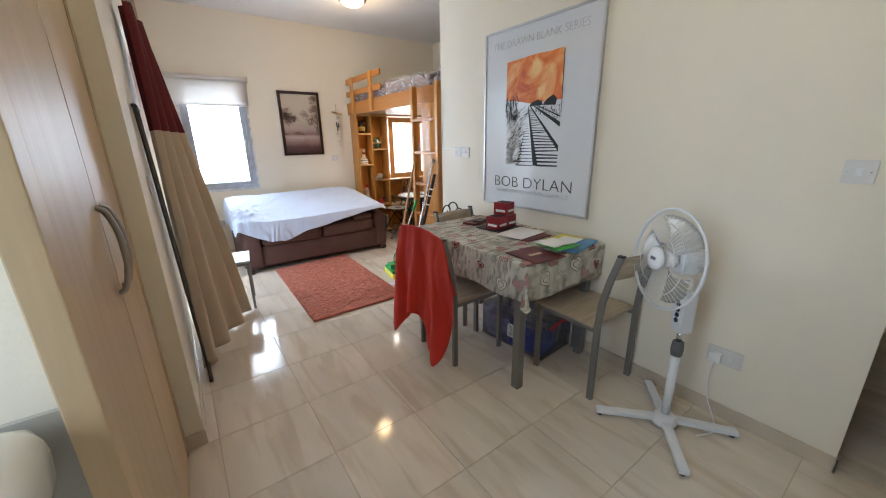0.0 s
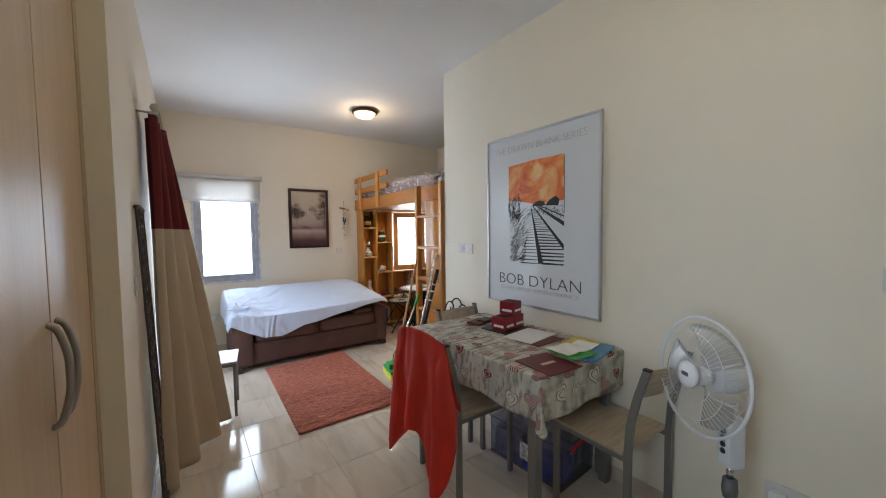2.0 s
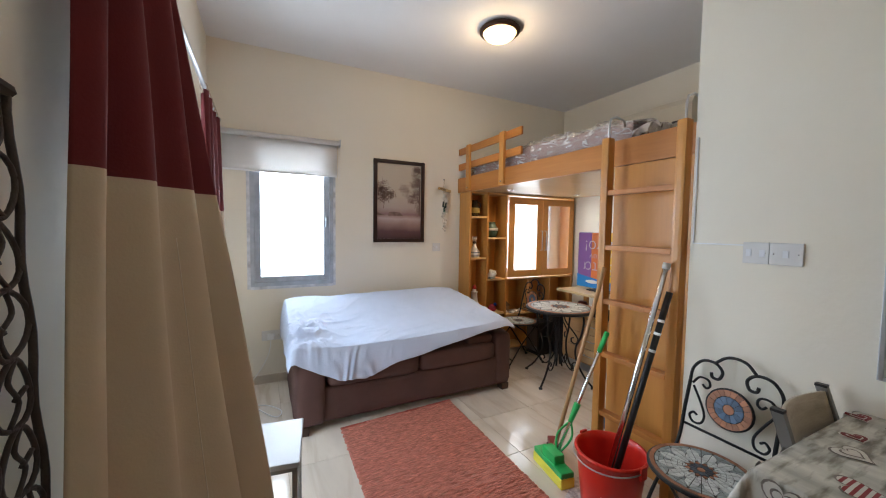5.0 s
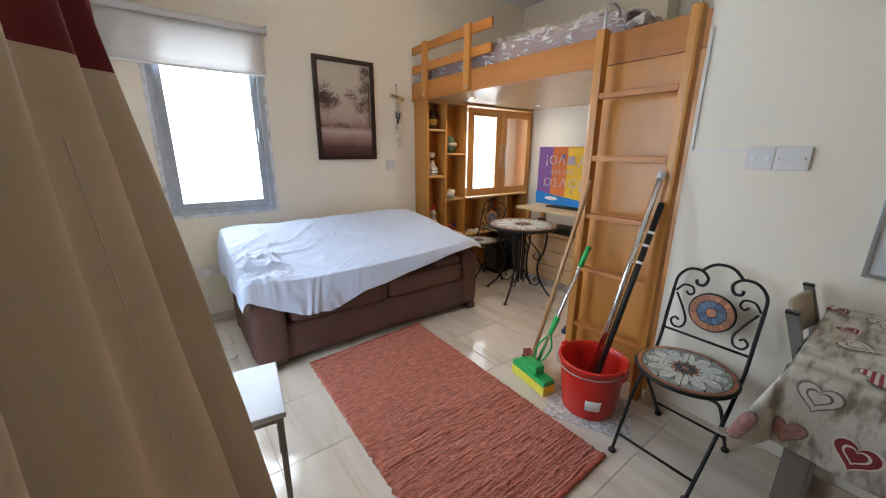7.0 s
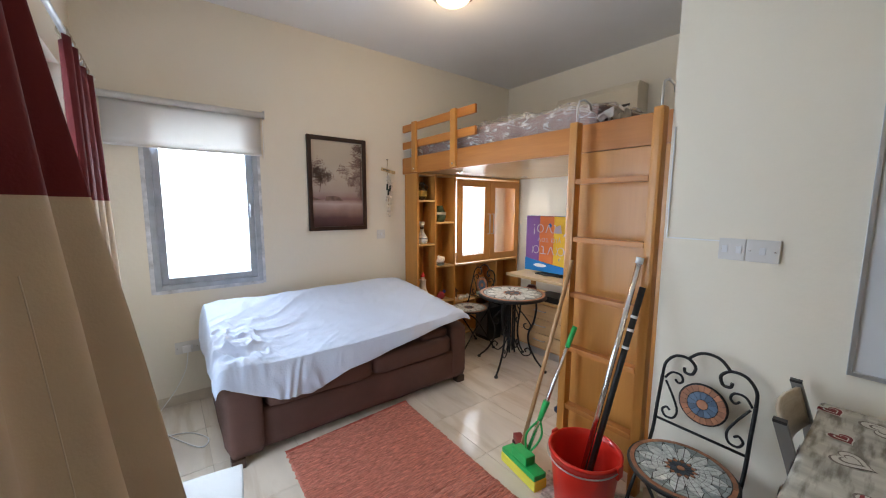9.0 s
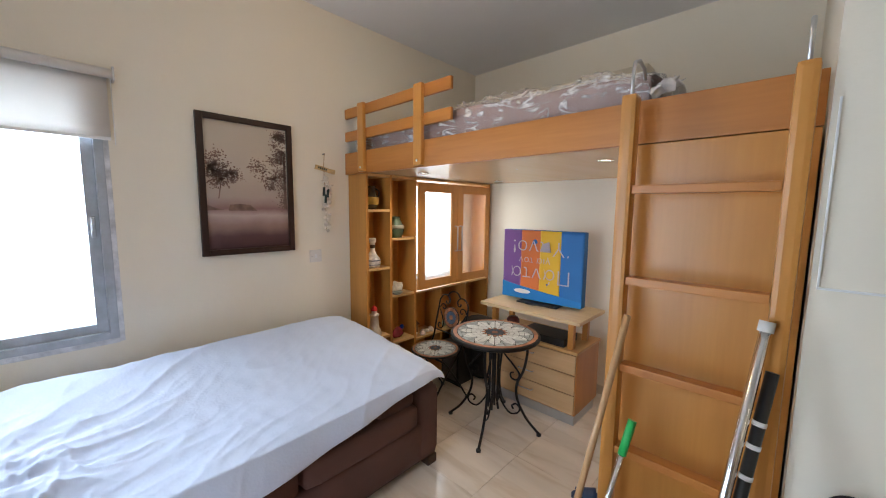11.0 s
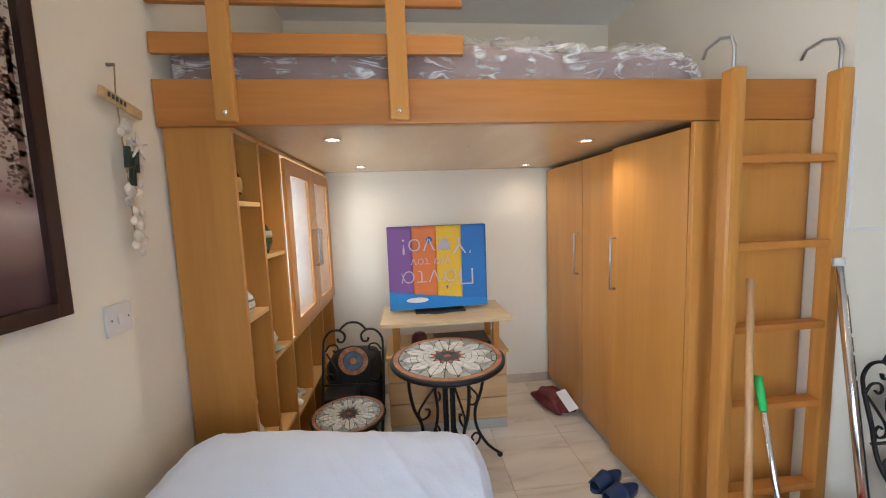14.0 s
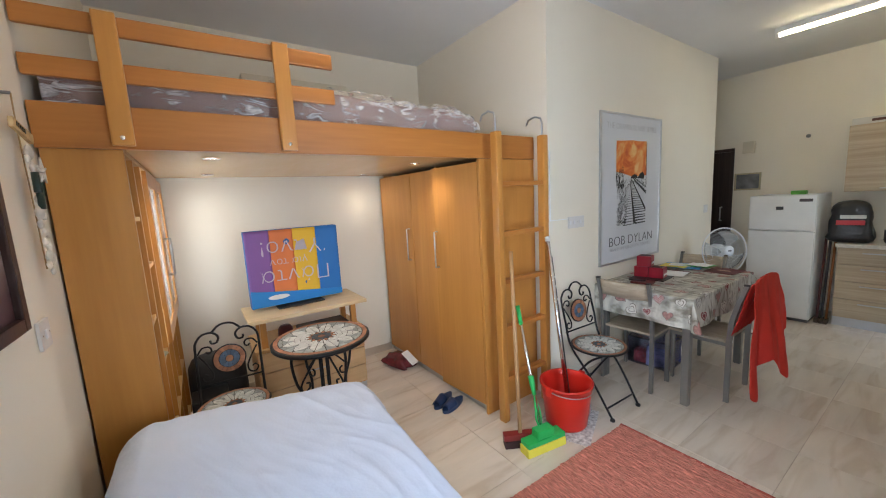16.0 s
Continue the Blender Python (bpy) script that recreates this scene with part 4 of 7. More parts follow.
chair_a = mosaic_chair(pose(3.87, 6.37, 0, 0, 0, -4), "folding black iron chair with mosaic seat, by the bookcase")
chair_b = mosaic_chair(pose(3.022, 4.168, 0, 0, 0, -2), "folding black iron chair with mosaic seat, against the wall")

bistro = thing("mosaic_table", "round black iron bistro table with a flower mosaic top", "table", at=pose(3.92, 5.845, 0, 0, 0, 20))
bistro.scale = (1.07, 1.07, 0.905)
top = part("tabletop", lathe(bmesh.new(), [(0, -0.014), (0.262, -0.014), (0.278, -0.022), (0.284, -0.016), (0.284, 0.002), (0.278, 0.005), (0, 0.005)], 0, 0, 0.735, 56), IRON, bistro)
part("grout_bed", lathe(bmesh.new(), [(0, 0), (0.275, 0), (0.275, 0.003), (0, 0.003)], 0, 0, 0.74, 48), GROUTM, top)
mosaic(top, 0.274, pose(0, 0, 0.743))
for k in range(4):
    r = Matrix.Rotation(math.pi / 2 * k, 4, "Z")
    leg = [r @ p for p in smooth_line([(0.20, 0, 0.715), (0.21, 0, 0.62), (0.19, 0, 0.48), (0.15, 0, 0.36), (0.16, 0, 0.24), (0.22, 0, 0.11), (0.30, 0, 0.015)])]
    part("leg", tube(bmesh.new(), leg, 0.0085), IRON, bistro)
    part("foot_cap", lathe(bmesh.new(), [(0, 0), (0.015, 0), (0.015, 0.016), (0, 0.02)], *(r @ Vector((0.30, 0, 0))), 12), BLACK, bistro)
    part("scroll", tube(bmesh.new(), [r @ p for p in smooth_line([(0.03, 0, 0.70), (0.06, 0, 0.60), (0.12, 0, 0.52), (0.165, 0, 0.45), (0.15, 0, 0.40), (0.115, 0, 0.41), (0.11, 0, 0.445), (0.13, 0, 0.455)])], 0.006), IRON, bistro)
    part("scroll", tube(bmesh.new(), [r @ p for p in smooth_line([(0.03, 0, 0.28), (0.06, 0, 0.20), (0.11, 0, 0.13), (0.16, 0, 0.14), (0.175, 0, 0.18), (0.15, 0, 0.21), (0.125, 0, 0.19), (0.135, 0, 0.165)])], 0.006), IRON, bistro)
    part("centre_rod", tube(bmesh.new(), [r @ Vector(p) for p in ((0.028, 0, 0.725), (0.026, 0, 0.2), (0.035, 0, 0.14))], 0.008), IRON, bistro)

# ---- chest with a raised shelf, and the covered television ----
chest = thing("tv_chest", "pale beech drawer chest with a raised television shelf", "chest")
BEECHL = wood("pale_beech_front", (0.58, 0.38, 0.20), (0.50, 0.31, 0.15), (22, 1.0, 22))
CX, CYA, CYB = 4.28, 5.42, 6.19
part("carcass", boxes([(CX + 0.02, 4.70, CYA, CYA + 0.02, 0.07, 0.52), (CX + 0.02, 4.70, CYB - 0.02, CYB, 0.07, 0.52), (4.68, 4.70, CYA + 0.02, CYB - 0.02, 0.07, 0.52), (CX + 0.02, 4.68, CYA + 0.02, CYB - 0.02, 0.07, 0.09)], 0.002), OAK, chest)
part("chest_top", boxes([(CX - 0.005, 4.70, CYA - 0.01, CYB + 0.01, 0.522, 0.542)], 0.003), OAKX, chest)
for z in (0.085, 0.23, 0.375):
    d = part("drawer_front", boxes([(CX, CX + 0.018, CYA + 0.004, CYB - 0.004, z, z + 0.138)], 0.002), BEECHL, chest)
    part("handle", tube(bmesh.new(), [(CX, 5.74, z + 0.08), (CX - 0.022, 5.74, z + 0.08), (CX - 0.022, 5.86, z + 0.08), (CX, 5.86, z + 0.08)], 0.004), ALU, d, "small metal bar handle")
part("plinth", boxes([(CX + 0.02, 4.65, CYA + 0.004, CYB - 0.004, 0, 0.068)]), ALU, chest, "grey metal plinth")
for x in (CX + 0.05, 4.58):
    for y in (CYA + 0.06, CYB - 0.06):
        part("shelf_leg", boxes([(x - 0.02, x + 0.02, y - 0.02, y + 0.02, 0.542, 0.742)], 0.003), OAK, chest)
part("raised_shelf", boxes([(CX - 0.04, 4.70, CYA - 0.03, CYB + 0.03, 0.742, 0.768)], 0.003), wood("pale_birch_shelf", (0.66, 0.50, 0.29), (0.58, 0.43, 0.24), (22, 1, 22)), chest)
rec = thing("set_top_box", "black set-top box under the television shelf", "electronics")
part("case", boxes([(4.30, 4.52, 5.52, 5.88, 0.545, 0.60)], 0.006), BLACK, rec)
pot = thing("brown_pot", "small dark red pot under the television shelf", "pot")
part("body", lathe(bmesh.new(), [(0, 0), (0.04, 0), (0.055, 0.05), (0.05, 0.10), (0.035, 0.12), (0, 0.12)], 4.36, 5.98, 0.543, 20), mat("dark_red_glaze", (0.10, 0.02, 0.02), 0.3), pot)

tv = thing("television", "flat television under an upside-down striped cloth cover", "television", at=pose(4.53, 5.83, 0.768, 0, 0, 2))
part("stand_foot", boxes([(-0.10, 0.09, -0.17, 0.17, 0.0, 0.012)], 0.005), BLACK, tv)
part("stand_neck", boxes([(-0.02, 0.02, -0.05, 0.05, 0.012, 0.05)], 0.004), BLACK, tv)
part("stand_loop", tube(bmesh.new(), smooth_line([(-0.10, -0.15, 0.02), (-0.13, -0.08, 0.016), (-0.135, 0.05, 0.012), (-0.10, 0.13, 0.02)]), 0.006), BLACK, tv)
part("cover_side", boxes([(-0.036, 0.036, -0.336, 0.336, 0.022, 0.585)], 0.008), mat("blue_cover_cloth", (0.015, 0.14, 0.44), 0.6, bump=0.15, bscale=140), tv, "blue cloth cover")
STRIPES = (("purple", (0.24, 0.10, 0.36), 0.336, 0.172), ("orange", (0.72, 0.19, 0.045), 0.172, 0.008), ("yellow", (0.80, 0.50, 0.03), 0.008, -0.162), ("blue", (0.015, 0.17, 0.52), -0.162, -0.335))


def cover_stripe(y0, y1, z0, z1):
    bm = bmesh.new()
    return sheet(bm, lambda u, v: Vector((-0.0385 - 0.004 * noise.noise(Vector(((y0 + (y1 - y0) * u) * 9, (z0 + (z1 - z0) * v) * 7, 3))), y0 + (y1 - y0) * u, z0 + (z1 - z0) * v)), 10, 24, 0.001)


for name, col, a, b in STRIPES:
    part("stripe", cover_stripe(a, b, 0.025, 0.583), mat(name + "_print", col, 0.55, bump=0.12, bscale=140), tv, name + " printed stripe")
wave = [(0.335, 0.155)] + [(0.335 - 0.67 * k / 14, 0.155 - 0.085 * (k / 14) ** 0.8) for k in range(1, 15)] + [(-0.335, 0.024), (0.335, 0.024)]
part("blue_wave", prism(bmesh.new(), wave, -0.0475, -0.044, "yz"), mat("bright_blue_print", (0.01, 0.22, 0.62), 0.55), tv, "printed blue wave")
TXT = mat("pale_print", (0.62, 0.55, 0.62), 0.6)
# lettering is upside down on the cover
face = Matrix(((0, 0, -1, -0.0485), (1, 0, 0, 0), (0, -1, 0, 0), (0, 0, 0, 1)))
for body, y, z, size in (("Πάντα", 0.0, 0.24, 0.155), ("για τον", 0.05, 0.345, 0.075), ("Ύπνο!", 0.0, 0.455, 0.155)):
    text_part(body, size, Matrix.Translation((0, y, z)) @ face, TXT, tv, wide=1.08, thin=0.04)
part("logo_shape", prism(bmesh.new(), [(0.15 + 0.075 * math.cos(a), 0.085 + 0.018 * math.sin(a)) for a in (k * math.pi / 10 for k in range(20))], -0.051, -0.0478, "yz"), PAPER, tv, "plain white logo shape")

# ---- dining chairs ----
def dining_chair(at, label):
    """Grey steel chair with oak-look seat; it faces +y."""
    c = thing("dining_chair", label, "chair", "chairs round the dining table", at)
    for s in (-1, 1):
        x = 0.185 * s
        bm = bmesh.new()
        pts = [(-0.195, 0.0), (-0.195, 0.45), (-0.205, 0.60), (-0.235, 0.74), (-0.275, 0.875)]
        w = 0.015
        prism(bm, [(y - w, z) for y, z in pts] + [(y + w, z) for y, z in pts[::-1]], x - 0.011, x + 0.011, "yz")
        part("back_leg", bm, STEEL, c)
        part("front_leg", boxes([(x - 0.011, x + 0.011, 0.175, 0.205, 0, 0.445)], 0.003), STEEL, c)
        part("side_rail", boxes([(x - 0.009, x + 0.009, -0.18, 0.175, 0.42, 0.445)], 0.002), STEEL, c)
        part("post_cap", boxes([(x - 0.012, x + 0.012, -0.291, -0.259, 0.873, 0.882)], 0.002), BLACK, c)
    part("front_rail", boxes([(-0.174, 0.174, 0.18, 0.2, 0.42, 0.445)], 0.002), STEEL, c)
    part("seat", boxes([(-0.2, 0.2, -0.178, 0.215, 0.447, 0.465)], 0.005), GREYOAK, c)
    bm = bmesh.new()
    sheet(bm, lambda u, v: Vector((-0.173 + 0.346 * u, -0.238 - 0.035 * v - 0.03 * math.sin(math.pi * u), 0.735 + 0.125 * v)), 14, 3, 0.012)
    part("backrest", bm, GREYOAK, c)
    c.scale = (1, 1, 0.965)
    return c


dining_chair(pose(3.055, 2.655, 0, 0, 0, -2), "grey steel chair with oak-look seat, tucked under the table")
dining_chair(pose(2.655, 3.345, 0, 0, 0, -90), "grey steel chair carrying a red garment")
dining_chair(pose(3.03, 3.615, 0, 0, 0, 183), "grey steel chair at the table's far end")

RED = mat("red_jersey", (0.62, 0.035, 0.022), 0.85, var=0.08, vscale=6, bump=0.2, bscale=160)
shirt = thing("red_garment", "bright red jersey hung over a chair back", "garment")


def garment(u, v):
    # v: 0 inside hem, 0.27 over the chair's top, 1 outside hem; u runs along the chair back
    if v < 0.27:
        f = v / 0.27
        x, z = 2.448 - 0.100 * f, 0.50 + 0.405 * f
        y0, y1 = 3.12, 3.565
    else:
        f = (v - 0.27) / 0.73
        hem = 0.65 + 0.05 * u + 0.13 * math.exp(-((u - 0.2) / 0.13) ** 2) + 0.10 * math.exp(-((u - 0.93) / 0.1) ** 2) - 0.13 * math.exp(-((u - 0.56) / 0.2) ** 2) - 0.2 * math.exp(-(u / 0.06) ** 2)
        x, z = 2.336 - 0.06 * f + 0.05 * f * u + 0.03 * f * math.sin(u * 17 + 1), 0.907 - hem * f
        g = min(1, f * 1.5)
        y0, y1 = 3.115 - 0.13 * g - 0.02 * f, 3.56 + 0.07 * g + 0.03 * f
    y = y0 + (y1 - y0) * u
    p = Vector((x, y, z))
    fold = 0.040 * math.sin(u * 13 + 3 * v) * max(0.0, v - 0.35) + 0.014 * noise.noise(Vector((y * 12, z * 4, 7)))
    top = math.exp(-((v - 0.27) / 0.05) ** 2)
    return p + Vector((-abs(fold) - 0.004, 0, -0.03 * top * (2 * u - 1) ** 2))


bm = bmesh.new()
sheet(bm, garment, 70, 80, 0.003)
part("cloth", bm, RED, shirt)

# ---- things on the table ----
DRED = mat("dark_red_leatherette", (0.13, 0.018, 0.018), 0.45, bump=0.1, bscale=150)


def flat_item(name, label, cat, x, y, z, w, d, h, turn, material, bev=0.001):
    t = thing(name, label, cat, at=pose(x, y, z, 0, 0, turn))
    part("body", boxes([(-w / 2, w / 2, -d / 2, d / 2, 0, h)], bev), material, t)
    return t


Z0 = TZ + 0.004
menu = flat_item("placemat", "dark red placemat with a small tag", "placemat", 2.74, 2.80, Z0, 0.22, 0.235, 0.004, -4, DRED)
part("tag", boxes([(-0.045, 0.045, -0.012, 0.012, 0.004, 0.006)], 0.001), mat("tan_tag", (0.6, 0.42, 0.3), 0.6), menu, "tan paper tag")
flat_item("placemat", "dark red placemat under white paper", "placemat", 3.02, 3.10, Z0, 0.24, 0.20, 0.004, 3, DRED)
flat_item("paper_sheet", "white paper sheets on a dark red placemat", "paper", 3.024, 3.165, Z0 + 0.005, 0.28, 0.20, 0.004, 8, PAPER)
flat_item("booklet", "blue magazine with white pages", "book", 3.06, 2.79, Z0, 0.29, 0.19, 0.014, 12, mat("blue_cover_print", (0.09, 0.32, 0.60), 0.3, var=0.25, vscale=9))
flat_item("yellow_folder", "yellow brochure on the papers", "book", 3.09, 2.865, Z0 + 0.0145, 0.20, 0.15, 0.005, 4, mat("yellow_print", (0.75, 0.62, 0.05), 0.4, var=0.2, vscale=10))
flat_item("paper_sheet", "white paper on the folders", "paper", 3.06, 2.825, Z0 + 0.020, 0.17, 0.12, 0.003, 10, PAPER)
sleeve = thing("green_sleeve", "green plastic sleeve on the papers", "folder", at=pose(2.915, 2.80, Z0 + 0.0235, 0, 0, -4))
bm = bmesh.new()
sheet(bm, lambda u, v: Vector((-0.09 + 0.19 * u, -0.10 + 0.18 * v, 0.004 + 0.007 * (noise.noise(Vector((u * 5, v * 5, 1))) + 0.5 * math.sin(u * 40) * max(0, 0.25 - v)))), 40, 24, 0.001)
part("film", bm, mat("green_print", (0.06, 0.42, 0.06), 0.3, var=0.3, vscale=20), sleeve)
bm = bmesh.new()
sheet(bm, lambda u, v: Vector((-0.085 + 0.165 * u, -0.06 + 0.145 * v, 0.014 + 0.006 * noise.noise(Vector((u * 3, v * 3, 4))))), 12, 12, 0.001)
part("loose_page", bm, PAPER, sleeve, "white loose page")
flat_item("black_folder", "black folder under red boxes", "folder", 3.045, 3.385, Z0, 0.25, 0.23, 0.006, 6, mat("black_folder_card", (0.02, 0.02, 0.022), 0.4))
flat_item("dark_wallet", "dark red wallet with a black phone", "wallet", 3.005, 3.61, Z0, 0.15, 0.11, 0.015, 12, DRED)
flat_item("black_phone", "black phone on the wallet", "phone", 3.05, 3.60, Z0 + 0.016, 0.12, 0.065, 0.008, 20, BLACK)
BOXRED = mat("glossy_red_card", (0.28, 0.012, 0.025), 0.3)


def red_box(x, y, z, turn, label):
    b = thing("gift_box", label, "box", "red card boxes", pose(x, y, z, 0, 0, turn))
    part("carton", boxes([(-0.053, 0.053, -0.053, 0.053, 0, 0.085)], 0.004), BOXRED, b)
    # thin dark sheet on the solid carton, painted as its shaded opening
    part("lid", boxes([(-0.038, 0.038, -0.038, 0.038, 0.085, 0.087)]), mat("box_opening_shade", (0.04, 0.006, 0.01), 0.5), b)
    part("logo_bar", boxes([(-0.0555, -0.0535, -0.042, 0.034, 0.02, 0.036)]), PAPER, b, "plain white bar")
    part("logo_bar", boxes([(-0.034, 0.042, -0.0555, -0.0535, 0.02, 0.036)]), PAPER, b, "plain white bar")


red_box(3.005, 3.375, Z0 + 0.007, 9, "glossy red card box on a black folder")
red_box(3.113, 3.392, Z0 + 0.007, 9, "glossy red card box on a black folder")
red_box(3.095, 3.395, Z0 + 0.095, 13, "glossy red card box stacked on others")

tub = thing("storage_tub", "clear blue plastic storage tub full of papers", "tub", at=pose(3.08, 3.13, 0, 0, 0, 4))
TUBM = glass("clear_blue_plastic", (0.62, 0.70, 0.95), 0.12, 0.62)
TUB_SIDES = [(-0.17, -0.166, -0.26, 0.26, 0, 0.23), (0.166, 0.17, -0.26, 0.26, 0, 0.23), (-0.166, 0.166, -0.26, -0.256, 0, 0.23), (-0.166, 0.166, 0.256, 0.26, 0, 0.23), (-0.166, 0.166, -0.256, 0.256, 0, 0.004)]
for r in TUB_SIDES:
    part("side" if r[5] > 0.1 else "bottom", boxes([r]), TUBM, tub)
part("lid", boxes([(-0.178, 0.178, -0.268, 0.268, 0.231, 0.245)], 0.005), glass("clear_lid", (0.8, 0.82, 0.95), 0.15, 0.5), tub)
part("red_clip", tube(bmesh.new(), smooth_line([(-0.10, -0.272, 0.20), (-0.05, -0.285, 0.235), (0.05, -0.285, 0.235), (0.10, -0.272, 0.20)]), 0.009), mat("red_plastic", (0.5, 0.02, 0.02), 0.35), tub, "red clip handle")
for x, y, z, w, d, h, col in ((-0.07, -0.1, 0.006, 0.15, 0.24, 0.13, (0.05, 0.10, 0.45)), (0.08, -0.05, 0.006, 0.12, 0.3, 0.16, (0.55, 0.56, 0.62)), (-0.06, 0.14, 0.006, 0.18, 0.2, 0.17, (0.30, 0.30, 0.5)), (0.08, 0.18, 0.006, 0.1, 0.12, 0.1, (0.5, 0.08, 0.08))):
    q = thing("tub_content", "mixed papers and packets in the tub", "packet", at=pose(3.08, 3.13, 0, 0, 0, 4) @ pose(x, y, z, 0, 0, 8))
    part("packet", boxes([(-w / 2, w / 2, -d / 2, d / 2, 0, h)], 0.01), mat("packet_print", col, 0.5, var=0.5, vscale=14), q)
part("label_card", boxes([(-0.174, -0.1715, -0.12, 0.02, 0.07, 0.17)]), mat("printed_label", (0.6, 0.6, 0.6), 0.5, var=0.7, vscale=40), tub, "printed label")

# ---- pedestal fan ----
fan = thing("pedestal_fan", "white pedestal fan on a cross base", "fan", at=pose(2.985, 2.135, 0))
FANW = mat("white_fan_plastic", (0.78, 0.80, 0.84), 0.35, bump=0.01)
for a in (8, 98, 188, 278):
    a += 30
    r = Matrix.Rotation(radians(a), 4, "Z")
    bm = bmesh.new()
    box(bm, 0.03, 0.315, -0.021, 0.021, 0.014, 0.036, 0.006)
    for v in bm.verts:
        v.co.z += 0.018 * (1 - v.co.x / 0.32)
    bm.transform(r)
    leg = part("base_leg", bm, FANW, fan)
    part("rubber_foot", lathe(bmesh.new(), [(0, 0), (0.013, 0), (0.013, 0.016), (0, 0.016)], *(r @ Vector((0.295, 0, 0))), 12), BLACK, leg)
part("hub_cap", lathe(bmesh.new(), [(0, 0.015), (0.055, 0.015), (0.058, 0.04), (0.045, 0.062), (0.022, 0.07), (0, 0.07)], seg=24), FANW, fan)
part("lower_pole", lathe(bmesh.new(), [(0, 0.06), (0.019, 0.06), (0.019, 0.42), (0, 0.42)], seg=18), FANW, fan)
part("clamp", lathe(bmesh.new(), [(0, 0.40), (0.024, 0.40), (0.027, 0.43), (0.024, 0.47), (0.018, 0.475), (0, 0.475)], seg=18), GREYP, fan, "grey clamp ring")
part("upper_pole", lathe(bmesh.new(), [(0, 0.47), (0.012, 0.47), (0.012, 0.53), (0, 0.53)], seg=14), CHROME, fan)
HD = radians(148)
hd3 = Matrix.Rotation(HD, 4, "Z")
ctrl = bmesh.new()
box(ctrl, -0.032, 0.032, -0.032, 0.032, 0.525, 0.72, 0.014)
ctrl.transform(hd3)
panel_ob = part("control_column", ctrl, FANW, fan)
for k in range(4):
    bt = lathe(bmesh.new(), [(0, 0), (0.012, 0), (0.010, 0.006), (0, 0.006)], seg=14)
    bt.transform(hd3 @ pose(0.031, 0, 0.585 + 0.026 * k, 0, 90, 0))
    part("button", bt, mat("dark_blue_button", (0.02, 0.03, 0.06), 0.4), panel_ob, "dark round button")
HEAD = Matrix.Translation((0.01, 0.045, 0)) @ hd3 @ pose(0.03, 0, 0.86, 0, 84, 0)


def headed(name, bm, material, label="", parent=None):
    bm.transform(HEAD)
    return part(name, bm, material, parent or fan, label)


headed("motor_housing", lathe(bmesh.new(), [(0, -0.12), (0.05, -0.115), (0.065, -0.07), (0.065, -0.01), (0.05, 0.0), (0, 0.0)], seg=24), FANW)
headed("guard_rim", tube(bmesh.new(), [(0.222 * math.cos(a), 0.222 * math.sin(a), 0.05) for a in (k * math.pi / 24 for k in range(48))], 0.006, 8, True), FANW)
for zz, rr, nm in ((0.098, 0.05, "front_guard"), (0.0, 0.06, "rear_guard")):
    bm = bmesh.new()
    for k in range(60):
        a = k * math.pi / 30
        c, s = math.cos(a), math.sin(a)
        tube(bm, [(rr * c, rr * s, zz), (0.15 * c, 0.15 * s, zz), (0.205 * c, 0.205 * s, 0.05 + (zz - 0.05) * 0.6), (0.22 * c, 0.22 * s, 0.05)], 0.0008, 3)
    for r0 in (0.11, 0.165):
        tube(bm, [(r0 * math.cos(a), r0 * math.sin(a), zz if r0 < 0.15 else 0.05 + (zz - 0.05) * 0.92) for a in (k * math.pi / 20 for k in range(40))], 0.0014, 4, True)
    tagged(headed(nm, bm, FANW), kind="stuff")
headed("front_badge", lathe(bmesh.new(), [(0, 0.094), (0.052, 0.094), (0.05, 0.106), (0.03, 0.112), (0, 0.113)], seg=24), FANW, "round white badge with a dark mark")
headed("badge_mark", boxes([(-0.008, 0.006, -0.016, 0.016, 0.1125, 0.1145)]), GREYP, "small dark mark")
BLADE = glass("pale_translucent_blade", (0.80, 0.86, 0.92), 0.35, 0.45)
for k in range(3):
    bm = bmesh.new()
    sheet(bm, lambda u, v: Vector(((0.04 + 0.155 * u) * math.cos((v - 0.5) * (0.7 + 0.75 * u) + 0.3 * u), (0.04 + 0.155 * u) * math.sin((v - 0.5) * (0.7 + 0.75 * u) + 0.3 * u), 0.045 + 0.035 * (v - 0.5))), 8, 10, 0.0015)
    bm.transform(Matrix.Rotation(radians(120 * k + 25), 4, "Z"))
    headed("blade", bm, BLADE)
headed("blade_hub", lathe(bmesh.new(), [(0, 0.02), (0.04, 0.02), (0.042, 0.06), (0.03, 0.07), (0, 0.07)], seg=20), FANW)

# ---- wall plates, sockets ----
def plate(name, label, m, w=0.086, rockers=1, h=0.086):
    """A wall plate; local z points out of the wall, y up."""
    p = thing(name, label, "switch", at=m)
    part("plate", boxes([(-w / 2, w / 2, -h / 2, h / 2, 0.001, 0.010)], 0.003), PLATEP, p)
    for k in range(rockers):
        x = (k - (rockers - 1) / 2) * 0.045
        part("rocker", boxes([(x - 0.009, x + 0.009, -0.014, 0.014, 0.010, 0.0135)], 0.0015), mat("rocker_white", (0.7, 0.7, 0.72), 0.3), p)
    for x in (-w / 2 + 0.013, w / 2 - 0.013):
        part("screw", lathe(bmesh.new(), [(0.003, 0.010), (0.003, 0.011), (0, 0.011)], x, 0, 0, 8), CHROME, p)
    return p


def on_poster_wall(y, z):
    return Matrix(((0, 0, -1, XP), (-1, 0, 0, y), (0, 1, 0, z), (0, 0, 0, 1)))


